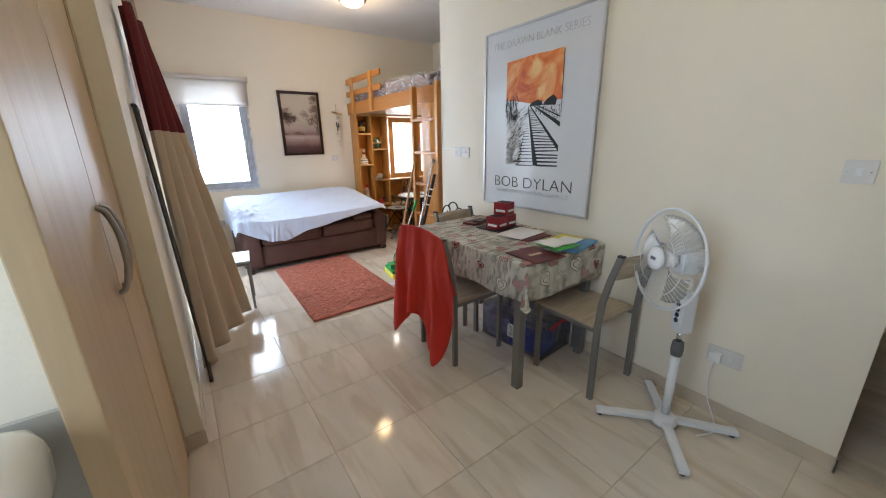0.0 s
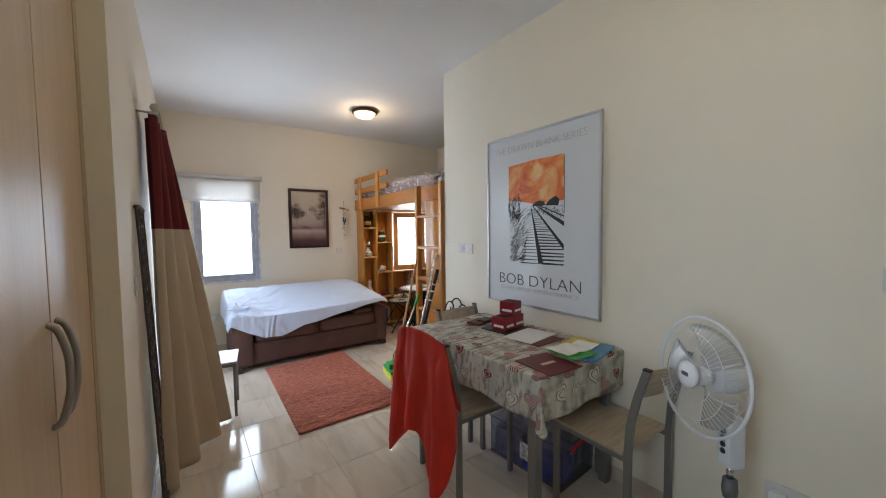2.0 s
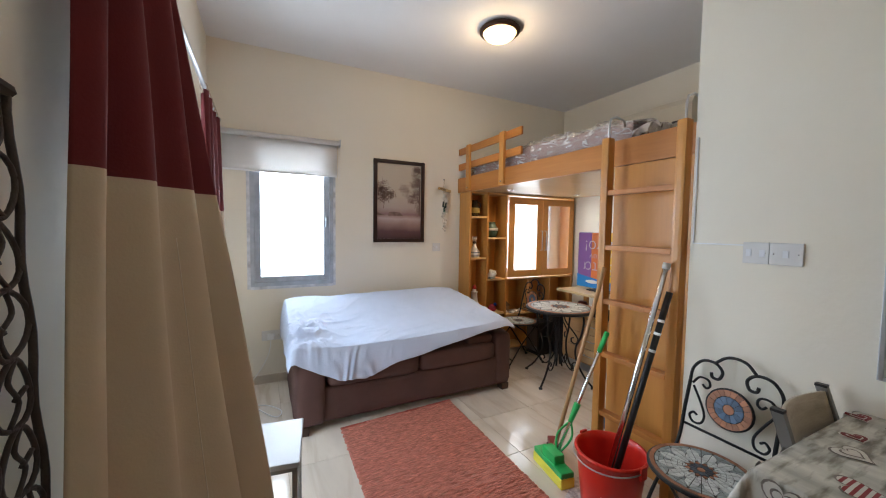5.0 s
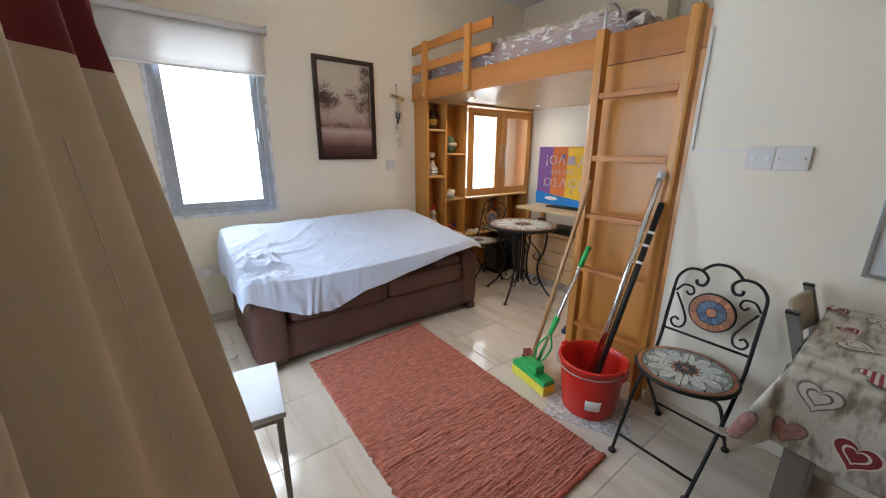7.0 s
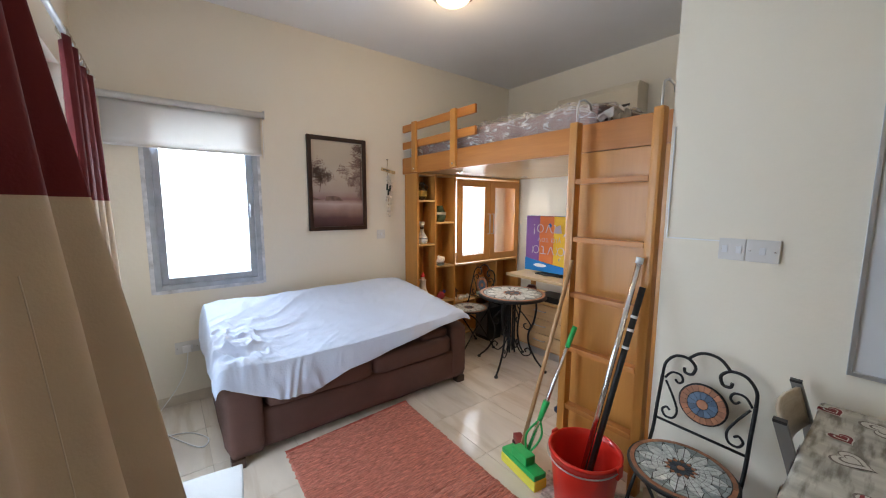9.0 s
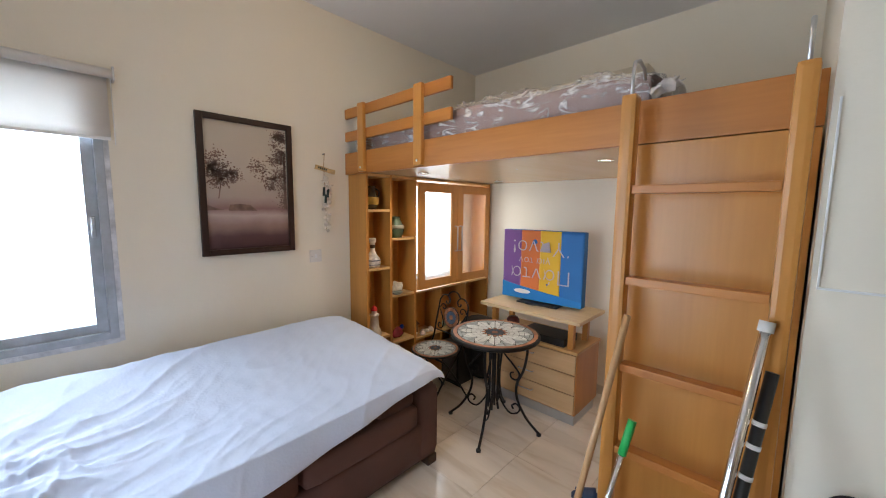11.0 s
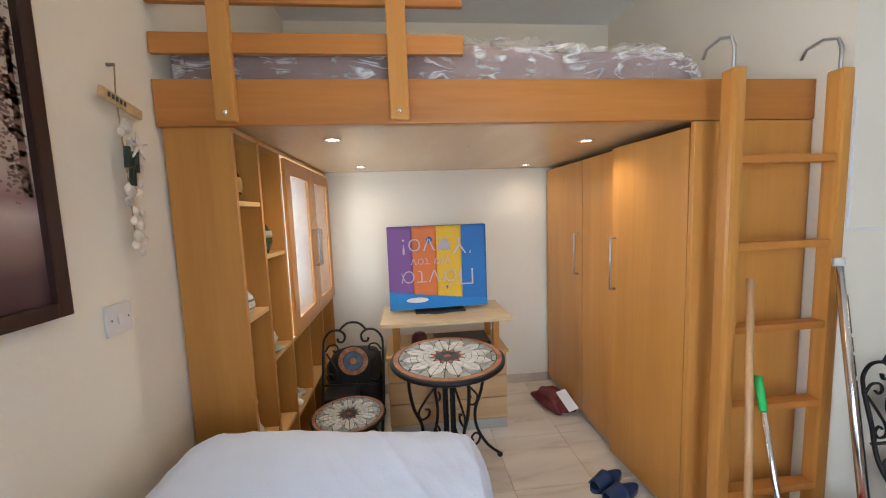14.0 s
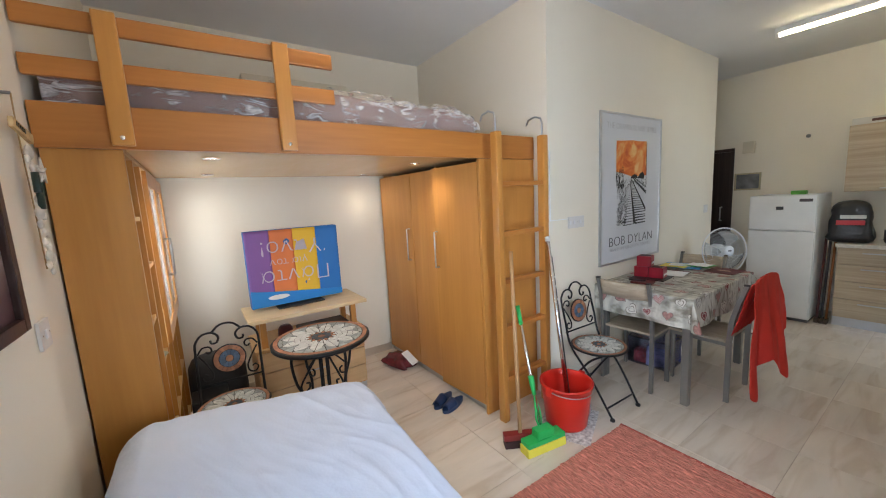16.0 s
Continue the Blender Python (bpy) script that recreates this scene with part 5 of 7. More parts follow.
def on_window_wall(x, z):
    return Matrix(((1, 0, 0, x), (0, 0, -1, YW), (0, 1, 0, z), (0, 0, 0, 1)))


def on_left_wall(y, z):
    return Matrix(((0, 0, 1, XL), (1, 0, 0, y), (0, 1, 0, z), (0, 0, 0, 1)))


plate("light_switch", "white light switch on the cream wall", on_poster_wall(1.762, 1.25), rockers=1)
plate("light_switch", "white light switch above the ladder chair", on_poster_wall(4.135, 1.287), 0.086, 2)
plate("fused_switch", "white double plate above the mosaic chair", on_poster_wall(4.04, 1.287), 0.10, 1)
plate("light_switch", "white light switch below the hanging shells", on_window_wall(3.138, 1.174), rockers=1)
plate("light_switch", "white light switch behind the carved panel", on_left_wall(3.86, 1.20), rockers=1)
sock = plate("wall_socket", "white wall socket with a plugged-in fan cable", on_poster_wall(2.02, 0.335), 0.146, 2)
part("plug", boxes([(-0.055, -0.005, -0.03, 0.02, 0.0135, 0.045)], 0.008), WHITEP, sock, "white plug")
part("cable", tube(bmesh.new(), smooth_line([(-0.03, -0.03, 0.03), (-0.04, -0.12, 0.04), (-0.02, -0.22, 0.06), (0.03, -0.29, 0.10), (0.06, -0.318, 0.16), (0.02, -0.325, 0.25)]), 0.003), WHITEP, sock, "white cable")
sock2 = plate("wall_socket", "white wall socket behind the sofa end", on_window_wall(1.55, 0.42), 0.146, 2)
part("plug", boxes([(-0.03, 0.02, -0.03, 0.02, 0.0135, 0.045)], 0.008), WHITEP, sock2)
part("cable", tube(bmesh.new(), smooth_line([(0.0, -0.03, 0.03), (-0.02, -0.15, 0.035), (-0.08, -0.27, 0.05), (-0.16, -0.36, 0.10), (-0.24, -0.415, 0.2)]), 0.003), WHITEP, sock2, "white cable")
trunk = thing("cable_trunking", "thin white cable trunking beside the ladder", "trunking")
part("run", boxes([(XP - 0.008, XP, 4.178, 4.378, 1.314, 1.320), (XP - 0.008, XP, 4.373, 4.378, 1.320, 1.80)], 0.002), WHITEP, trunk)

# ---- bucket, mop, poles ----
bucket = thing("bucket", "red plastic bucket standing on newspaper", "bucket", at=pose(3.005, 4.562, 0.006))
bucket.scale = (1.16, 1.16, 1.12)
REDP = mat("red_bucket_plastic", (0.62, 0.022, 0.012), 0.3, bump=0.01)
part("pail", lathe(bmesh.new(), [(0, 0.0), (0.105, 0.0), (0.112, 0.01), (0.135, 0.22), (0.137, 0.245), (0.145, 0.247), (0.146, 0.258), (0.140, 0.262), (0.133, 0.258), (0.130, 0.22), (0.105, 0.014), (0, 0.012)], seg=40), REDP, bucket)
for s in (-1, 1):
    part("lug", boxes([(-0.018, 0.018, s * 0.146 - 0.006, s * 0.146 + 0.006, 0.215, 0.268)], 0.004), REDP, bucket)
part("handle", tube(bmesh.new(), [(-0.142 * math.sin(a) - 0.004, 0.148 * math.cos(a), 0.245 - 0.02 * math.sin(a)) for a in (k * math.pi / 20 for k in range(21))], 0.003), ALU, bucket, "wire handle")
bm = bmesh.new()
sheet(bm, lambda u, v: Vector(((0.1215 + 0.010 * v) * math.cos(3.55 + 0.5 * u), (0.1215 + 0.010 * v) * math.sin(3.55 + 0.5 * u), 0.06 + 0.055 * v)), 8, 2, 0.001)
part("label_sticker", bm, PAPER, bucket, "white paper sticker")
news = flat_item("newspaper", "folded newspaper under the red bucket", "newspaper", 3.0, 4.55, 0.001, 0.33, 0.40, 0.004, 25, mat("newsprint", (0.55, 0.54, 0.53), 0.9, var=0.45, vscale=45))

GREENP = mat("green_plastic", (0.02, 0.42, 0.10), 0.35)
SPONGE = mat("yellow_sponge", (0.80, 0.68, 0.08), 0.95, bump=0.6, bscale=60)
mop = thing("sponge_mop", "green sponge mop leaning on the ladder", "mop")
ma, mb = Vector((2.955, 4.87, 0.10)), Vector((3.215, 4.775, 0.80))
part("pole", tube(bmesh.new(), [ma, mb], 0.010), CHROME, mop)
part("grip", tube(bmesh.new(), [ma + (mb - ma) * 0.84, mb], 0.014), GREENP, mop)
part("collar", tube(bmesh.new(), [ma + (mb - ma) * 0.27, ma + (mb - ma) * 0.42], 0.016, taper=[0.8, 1.2]), GREENP, mop)
for s in (-1, 1):
    part("wringer_arm", tube(bmesh.new(), smooth_line([ma + (mb - ma) * 0.28, ma + (mb - ma) * 0.18 + Vector((-0.02 * s, 0.03 * s, 0)), ma + (mb - ma) * 0.10 + Vector((-0.01 * s, 0.03 * s, 0)), ma]), 0.006), GREENP, mop)
H = pose(2.935, 4.875, 0.0, 0, 0, 80)
bm = boxes([(-0.135, 0.135, -0.04, 0.04, 0.055, 0.085), (-0.06, 0.06, -0.032, 0.032, 0.085, 0.135)], 0.008)
bm.transform(H)
part("head", bm, GREENP, mop)
bm = boxes([(-0.14, 0.14, -0.042, 0.042, 0.0, 0.054)], 0.010)
bm.transform(H)
part("sponge", bm, SPONGE, mop, "yellow sponge")

pole = thing("squeegee_pole", "silver and black telescopic pole standing in the bucket", "pole")
pa, pb = Vector((2.965, 4.575, 0.04)), Vector((3.220, 4.465, 1.20))
part("silver_tube", tube(bmesh.new(), [pa, pb], 0.013), CHROME, pole)
part("end_cap", tube(bmesh.new(), [pb - (pb - pa) * 0.01, pb + (pb - pa) * 0.015], 0.018), mat("pale_cap", (0.6, 0.6, 0.58), 0.5), pole)
pole2 = thing("black_pole", "black telescopic pole standing in the bucket", "pole")
pa, pb = Vector((2.978, 4.552, 0.04)), Vector((3.219, 4.442, 1.08))
part("black_tube", tube(bmesh.new(), [pa, pb], 0.015), BLACK, pole2)
for f in (0.72, 0.80, 0.86):
    part("band", tube(bmesh.new(), [pa + (pb - pa) * f, pa + (pb - pa) * (f + 0.012)], 0.0165), PAPER, pole2, "pale band")
broom = thing("wooden_broom", "wooden broom handle with a dark red dustpan head", "broom")
pa, pb = Vector((3.035, 4.965, 0.07)), Vector((3.222, 4.815, 1.16))
part("stick", tube(bmesh.new(), [pa, pb], 0.012), wood("broom_stick_wood", (0.5, 0.30, 0.15), (0.4, 0.22, 0.1), (20, 20, 1)), broom)
bm = boxes([(-0.10, 0.10, -0.025, 0.025, 0.045, 0.085)], 0.008)
bm.transform(pose(3.04, 4.965, 0, 0, 0, 60))
part("head", bm, mat("dark_red_brush_back", (0.22, 0.02, 0.02), 0.4), broom)
bm = boxes([(-0.095, 0.095, -0.03, 0.03, 0.0, 0.045)], 0.004)
bm.transform(pose(3.04, 4.965, 0, 0, 0, 60))
part("bristles", bm, mat("dark_bristles", (0.05, 0.02, 0.02), 0.9, bump=0.8, bscale=200), broom)

# ---- floor clutter in the nook ----
bagt = thing("folded_bag", "crumpled dark red plastic bag with a white card", "bag", at=pose(4.50, 5.02, 0, 0, 0, 15))
bm = soft(-0.14, 0.14, -0.09, 0.09, 0.0, 0.09, 0.04, 0.03)
for v in bm.verts:
    v.co += Vector((1, 1, 0.5)) * 0.03 * noise.noise(v.co * 16)
    v.co.z = max(0.0, v.co.z)
part("crumpled_bag", bm, mat("dark_red_shiny_bag", (0.14, 0.02, 0.025), 0.25, var=0.4, vscale=18, bump=0.6, bscale=25), bagt)
cardb = boxes([(-0.075, 0.075, -0.045, 0.045, 0, 0.003)])
cardb.transform(pose(-0.125, -0.02, 0.098, 0, -38, 10))
part("card", cardb, PAPER, bagt, "white printed card")
slip = thing("slippers", "pair of dark blue slippers half under the wardrobe", "slippers", at=pose(3.64, 5.03, 0, 0, 0, 20))
BLUER = mat("dark_blue_rubber", (0.012, 0.035, 0.10), 0.4)
for k, (dx, tw) in enumerate(((0.0, 0), (0.095, 6))):
    m4 = pose(dx, -0.01 * k, 0, 0, 0, tw + 90)
    outline = [(0.12 * math.cos(a), (0.042 + 0.006 * math.cos(a)) * math.sin(a)) for a in (j * math.pi / 12 for j in range(24))]
    bm = prism(bmesh.new(), outline, 0.0, 0.022)
    bm.transform(m4)
    sole = part("sole", bm, BLUER, slip)
    bm = bmesh.new()
    sheet(bm, lambda u, v: Vector((0.0 + 0.10 * v, 0.046 * math.cos(math.pi * u) * (1 - 0.25 * v), 0.02 + 0.05 * math.sin(math.pi * u) * (1 - 0.35 * v))), 12, 6, 0.003)
    bm.transform(m4)
    part("strap", bm, BLUER, sole)
spk = thing("black_box", "black electronic box behind the mosaic chair", "electronics")
part("case", boxes([(4.16, 4.36, 6.38, 6.58, 0.0, 0.36)], 0.01), BLACK, spk)
part("grille", boxes([(4.154, 4.16, 6.40, 6.56, 0.04, 0.30)], 0.002), GREYP, spk)
pc = thing("black_bag", "black soft bag behind the mosaic chair", "bag", at=pose(4.50, 6.42, 0))
bm = soft(-0.14, 0.16, -0.17, 0.17, 0.0, 0.5, 0.08, 0.03)
part("soft_body", bm, mat("black_nylon", (0.012, 0.012, 0.013), 0.6, bump=0.4, bscale=40), pc)

# ---- poster print ----
PW, PH = PY1 - PY0, PZ1 - PZ0


def on_poster(a, b, d=0.0):
    return Vector((PX + 0.0075 - d, PY1 - a * PW, PZ1 - b * PH))


def flat_poly(bm, pts, d):
    bm.faces.new([bm.verts.new(on_poster(a, b, d)) for a, b in pts])


def stroke(bm, a0, b0, a1, b1, w, d):
    du, dv = (a1 - a0) * PW, (b1 - b0) * PH
    ln = math.hypot(du, dv) or 1
    nx, ny = -dv / ln * w / PW, du / ln * w / PH
    flat_poly(bm, [(a0 + nx, b0 + ny), (a1 + nx * 0.6, b1 + ny * 0.6), (a1 - nx * 0.6, b1 - ny * 0.6), (a0 - nx, b0 - ny)], d)


def sky_print():
    m = mat("orange_sky_print", (0.72, 0.19, 0.03), 0.5, bump=0)
    n, l = m.node_tree.nodes, m.node_tree.links
    ra = [q for q in n if q.type == "VALTORGB"][0]
    no = [q for q in n if q.type == "TEX_NOISE"][0]
    no.inputs["Scale"].default_value, no.inputs["Distortion"].default_value, no.inputs["Detail"].default_value = 5.5, 1.6, 5
    e = ra.color_ramp.elements
    e[0].position, e[0].color = 0.32, (0.55, 0.07, 0.012, 1)
    e[1].position, e[1].color = 0.72, (0.80, 0.52, 0.22, 1)
    x = e.new(0.5)
    x.color = (0.74, 0.20, 0.03, 1)
    return m


A0, A1, B0, B1, BH = 0.235, 0.735, 0.165, 0.745, 0.40
bm = bmesh.new()
flat_poly(bm, [(A0, B0 + 0.012), (0.36, B0 + 0.008), (0.5, B0 + 0.001), (0.62, B0 + 0.004), (A1, B0), (A1 + 0.004, 0.33), (A1, BH + 0.005), (0.6, BH + 0.01), (0.48, BH + 0.012), (0.34, BH - 0.01), (A0, BH - 0.02)], 0.0)
part("orange_sky", bm, sky_print(), poster, "orange painted sky")
INK = mat("black_ink", (0.012, 0.012, 0.014), 0.6)
rnd = random.Random(11)
bm = bmesh.new()
VP = (0.455, 0.425)


def track(a_end, b_end, w0, w1, d):
    flat_poly(bm, [(VP[0] - w0, VP[1]), (VP[0] + w0, VP[1]), (a_end + w1, b_end), (a_end - w1, b_end)], d)


track(0.545, B1, 0.003, 0.022, 0.0008)
flat_poly(bm, [(0.47, 0.425), (0.48, 0.425), (A1, 0.635), (A1, 0.665)], 0.0008)
flat_poly(bm, [(0.50, 0.425), (0.51, 0.424), (A1, 0.515), (A1, 0.54)], 0.0008)
flat_poly(bm, [(0.52, 0.422), (0.53, 0.42), (A1, 0.485), (A1, 0.492)], 0.0008)
for k in range(26):
    f = (k / 25) ** 1.7
    b = 0.44 + f * (B1 - 0.442)
    aL = VP[0] + (0.545 - VP[0]) * (b - VP[1]) / (B1 - VP[1]) + 0.01
    aR = min(A1, 0.475 + (A1 - 0.475) * (b - 0.425) / 0.225)
    stroke(bm, aL, b, aR, b + rnd.uniform(-0.004, 0.006), 0.0012 + 0.006 * f, 0.0008)
    aL2 = VP[0] - 0.03 - 0.12 * f
    stroke(bm, max(A0, aL2 + 0.05), b + 0.004, aL - 0.03, b + 0.002, 0.001 + 0.003 * f, 0.0008)
for k in range(430):
    b = 0.44 + (B1 - 0.44) * rnd.random() ** 0.8
    left = A0 + 0.01
    right = VP[0] - 0.01 - 0.06 * (b - VP[1]) / 0.32
    a = rnd.uniform(left, right)
    ln = rnd.uniform(0.012, 0.04)
    stroke(bm, a, b, min(right + 0.02, a + ln * 0.8), b - ln * rnd.uniform(0.2, 0.9), rnd.uniform(0.0006, 0.0024), 0.0006)
for k in range(150):
    a = rnd.uniform(0.52, A1)
    lim = 0.44 + (a - 0.5) * 0.35
    b = rnd.uniform(0.425, max(0.43, lim))
    stroke(bm, a, b, a + rnd.uniform(-0.02, 0.02), b + rnd.uniform(0.004, 0.02), rnd.uniform(0.0006, 0.002), 0.0006)
for k in range(90):
    a = rnd.uniform(A0, 0.36)
    b = rnd.uniform(0.36, 0.47)
    stroke(bm, a, b, a + rnd.uniform(-0.006, 0.006), b + rnd.uniform(0.015, 0.05), rnd.uniform(0.001, 0.0035), 0.0007)
flat_poly(bm, [(0.46, 0.425), (0.49, 0.405), (0.53, 0.395), (0.57, 0.402), (0.585, 0.425)], 0.0009)
flat_poly(bm, [(0.58, 0.425), (0.62, 0.395), (0.67, 0.378), (0.70, 0.40), (0.69, 0.43)], 0.0009)
stroke(bm, A1, B0 + 0.01, A1 + 0.004, 0.47, 0.003, 0.0009)
stroke(bm, 0.335, 0.34, 0.337, 0.43, 0.002, 0.0009)
stroke(bm, 0.32, 0.352, 0.352, 0.351, 0.0014, 0.0009)
part("ink_drawing", bm, INK, poster, "black ink railway lines")
GREYTXT = mat("dark_grey_lettering", (0.045, 0.045, 0.055), 0.6)
PALETXT = mat("pale_grey_lettering", (0.42, 0.42, 0.45), 0.6)
pface = Matrix(((0, 0, -1, 0), (-1, 0, 0, 0), (0, 1, 0, 0), (0, 0, 0, 1)))
for body, b, size, m, w in (("THE DRAWN BLANK SERIES", 0.085, 0.068, PALETXT, 0.92), ("BOB DYLAN", 0.852, 0.112, GREYTXT, 1.16), ("SIGNED LIMITED EDITION GRAPHICS", 0.905, 0.040, PALETXT, 1.0)):
    text_part(body, size, Matrix.Translation(on_poster(0.495, b, 0.001)) @ pface, m, poster, wide=w, thin=0.05)

# ---- picture of misty trees ----
def misty():
    m = mat("misty_print", (0.5, 0.4, 0.36), 0.35, bump=0, coat=0.2)
    n, l = m.node_tree.nodes, m.node_tree.links
    co = n.new("ShaderNodeNewGeometry").outputs["Position"]
    sp = n.new("ShaderNodeSeparateXYZ")
    l.new(co, sp.inputs[0])
    no = [q for q in n if q.type == "TEX_NOISE"][0]
    no.inputs["Scale"].default_value = 7
    ad = n.new("ShaderNodeMath")
    ad.operation = "MULTIPLY_ADD"
    ad.inputs[1].default_value = 0.07
    l.new(no.outputs["Fac"], ad.inputs[0])
    l.new(sp.outputs["Z"], ad.inputs[2])
    mr = n.new("ShaderNodeMapRange")
    mr.inputs["From Min"].default_value, mr.inputs["From Max"].default_value = 1.295, 2.035
    l.new(ad.outputs[0], mr.inputs["Value"])
    ra = n.new("ShaderNodeValToRGB")
    e = ra.color_ramp.elements
    e[0].position, e[0].color = 0.0, (0.055, 0.025, 0.035, 1)
    e[1].position, e[1].color = 1.0, (0.52, 0.46, 0.38, 1)
    for p, c in ((0.10, (0.10, 0.05, 0.055, 1)), (0.20, (0.30, 0.20, 0.18, 1)), (0.27, (0.48, 0.38, 0.36, 1)), (0.33, (0.26, 0.15, 0.15, 1)), (0.42, (0.42, 0.34, 0.30, 1)), (0.60, (0.50, 0.43, 0.36, 1))):
        q = e.new(p)
        q.color = c
    l.new(mr.outputs[0], ra.inputs["Fac"])
    b = n["Principled BSDF"]
    l.new(ra.outputs["Color"], b.inputs["Base Color"])
    return m


part("print", boxes([(2.488, 2.952, YW - 0.012, YW - 0.008, 1.261, 2.002)]), misty(), pic, "misty sepia landscape print")
TREEM = mat("tree_print", (0.20, 0.125, 0.105), 0.5, var=0.3, vscale=25)
bm = bmesh.new()
rnd = random.Random(4)


def blot(x, z, r, y=YW - 0.0126):
    k = rnd.randint(5, 7)
    o = rnd.random() * 6
    bm.faces.new([bm.verts.new((x + r * rnd.uniform(0.6, 1.2) * math.cos(o + 2 * math.pi * i / k), y, z + 0.8 * r * rnd.uniform(0.6, 1.2) * math.sin(o + 2 * math.pi * i / k))) for i in range(k)])


yy = YW - 0.0126
for cx, cz, sx, sz, nn in ((2.54, 1.73, 0.05, 0.06, 260), (2.60, 1.70, 0.04, 0.035, 120), (2.91, 1.84, 0.04, 0.10, 320), (2.86, 1.72, 0.05, 0.06, 200), (2.78, 1.76, 0.035, 0.025, 45), (2.93, 1.60, 0.02, 0.08, 60)):
    clumps = []
    for _ in range(16):
        a, r = rnd.uniform(0, 6.283), 1.5 * math.sqrt(rnd.random())
        clumps.append((cx + sx * r * math.cos(a), cz + sz * r * math.sin(a)))
    for i in range(nn * 3):
        gx, gz = clumps[i % 16]
        x, z = gx + rnd.gauss(0, 0.017), gz + rnd.gauss(0, 0.015)
        if 2.495 < x < 2.945 and 1.27 < z < 1.99:
            blot(x, z, rnd.uniform(0.0022, 0.0065))
for pts in ([(2.55, 1.56), (2.556, 1.56), (2.575, 1.68), (2.57, 1.68)], [(2.925, 1.50), (2.945, 1.50), (2.94, 1.84), (2.93, 1.84)], [(2.86, 1.70), (2.93, 1.62), (2.93, 1.63), (2.862, 1.707)], [(2.60, 1.49), (2.61, 1.525), (2.66, 1.53), (2.72, 1.525), (2.76, 1.49)], [(2.49, 1.49), (2.49, 1.525), (2.52, 1.51), (2.58, 1.495)]):
    bm.faces.new([bm.verts.new((x, yy, z)) for x, z in pts])
part("tree_print", bm, TREEM, pic, "dark printed trees")

# ---- roller blind ----
blind = thing("roller_blind", "white roller blind pulled partly down", "blind")
BLINDM = mat("white_blind_fabric", (0.80, 0.79, 0.78), 0.7, bump=0.1, bscale=200)
tr = BLINDM.node_tree.nodes.new("ShaderNodeBsdfTranslucent")
tr.inputs["Color"].default_value = (0.85, 0.83, 0.8, 1)
ms = BLINDM.node_tree.nodes.new("ShaderNodeMixShader")
ms.inputs[0].default_value = 0.28
BLINDM.node_tree.links.new(BLINDM.node_tree.nodes["Principled BSDF"].outputs[0], ms.inputs[1])
BLINDM.node_tree.links.new(tr.outputs[0], ms.inputs[2])
BLINDM.node_tree.links.new(ms.outputs[0], BLINDM.node_tree.nodes["Material Output"].inputs["Surface"])
part("roller_tube", tube(bmesh.new(), [(1.19, YW - 0.045, 2.125), (2.13, YW - 0.045, 2.125)], 0.022, 16), BLINDM, blind)
bm = bmesh.new()
sheet(bm, lambda u, v: Vector((1.21 + 0.90 * u, YW - 0.023 + 0.002 * math.sin(v * 5), 2.125 - 0.29 * v)), 6, 6, 0.0015)
part("fabric", bm, BLINDM, blind)
part("bottom_bar", boxes([(1.21, 2.11, YW - 0.028, YW - 0.016, 1.822, 1.836)], 0.003), WHITEP, blind)
for x in (1.185, 2.133):
    part("bracket", boxes([(x - 0.004, x + 0.004, YW - 0.07, YW - 0.001, 2.095, 2.155)], 0.002), ALU, blind)
part("pull_chain", tube(bmesh.new(), [(2.122, YW - 0.05, 2.11), (2.122, YW - 0.05, 1.83), (2.122, YW - 0.045, 1.80)], 0.0022, 6), WHITEP, blind, "thin bead chain")

# ---- hanging shells ----
chime = thing("shell_hanging", "driftwood cross strung with white sea shells", "ornament")
SHELL = mat("white_shell", (0.72, 0.66, 0.58), 0.45, var=0.2, vscale=40, bump=0.4, bscale=90, island=0.15)
TWIG = mat("driftwood", (0.42, 0.28, 0.13), 0.8, bump=0.4)
DGREEN = mat("dark_green_glass_bits", (0.02, 0.04, 0.03), 0.3)
cxs, cys = 3.215, YW - 0.02
part("nail", lathe(bmesh.new(), [(0, 0), (0.005, 0), (0.005, 0.02), (0, 0.02)], seg=8), STEEL, chime).matrix_basis = pose(cxs, YW, 1.885, 90)
part("string", tube(bmesh.new(), [(cxs, cys, 1.885), (cxs - 0.008, cys, 1.80), (cxs, cys, 1.60), (cxs + 0.004, cys, 1.36)], 0.002, 6), TWIG, chime)
bm = boxes([(-0.075, 0.075, -0.006, 0.006, -0.015, 0.015)], 0.004)
bmesh.ops.subdivide_edges(bm, edges=bm.edges, cuts=3, use_grid_fill=True)
for v in bm.verts:
    v.co += Vector((0.004, 0.001, 0.003)) * noise.noise(v.co * 45)
part("cross_bar", bm, mat("pale_driftwood", (0.56, 0.40, 0.20), 0.8, var=0.25, vscale=30, bump=0.4), chime, "short flat driftwood bar").matrix_basis = pose(cxs, cys - 0.006, 1.778, 0, 11, 0)
for k in range(5):
    part("painted_mark", boxes([(-0.055 + 0.014 * k, -0.047 + 0.014 * k, -0.0075, -0.0062, -0.006, 0.007)]), DGREEN, chime, "small dark painted mark").matrix_basis = pose(cxs, cys - 0.006, 1.778, 0, 11, 0)
rnd = random.Random(3)


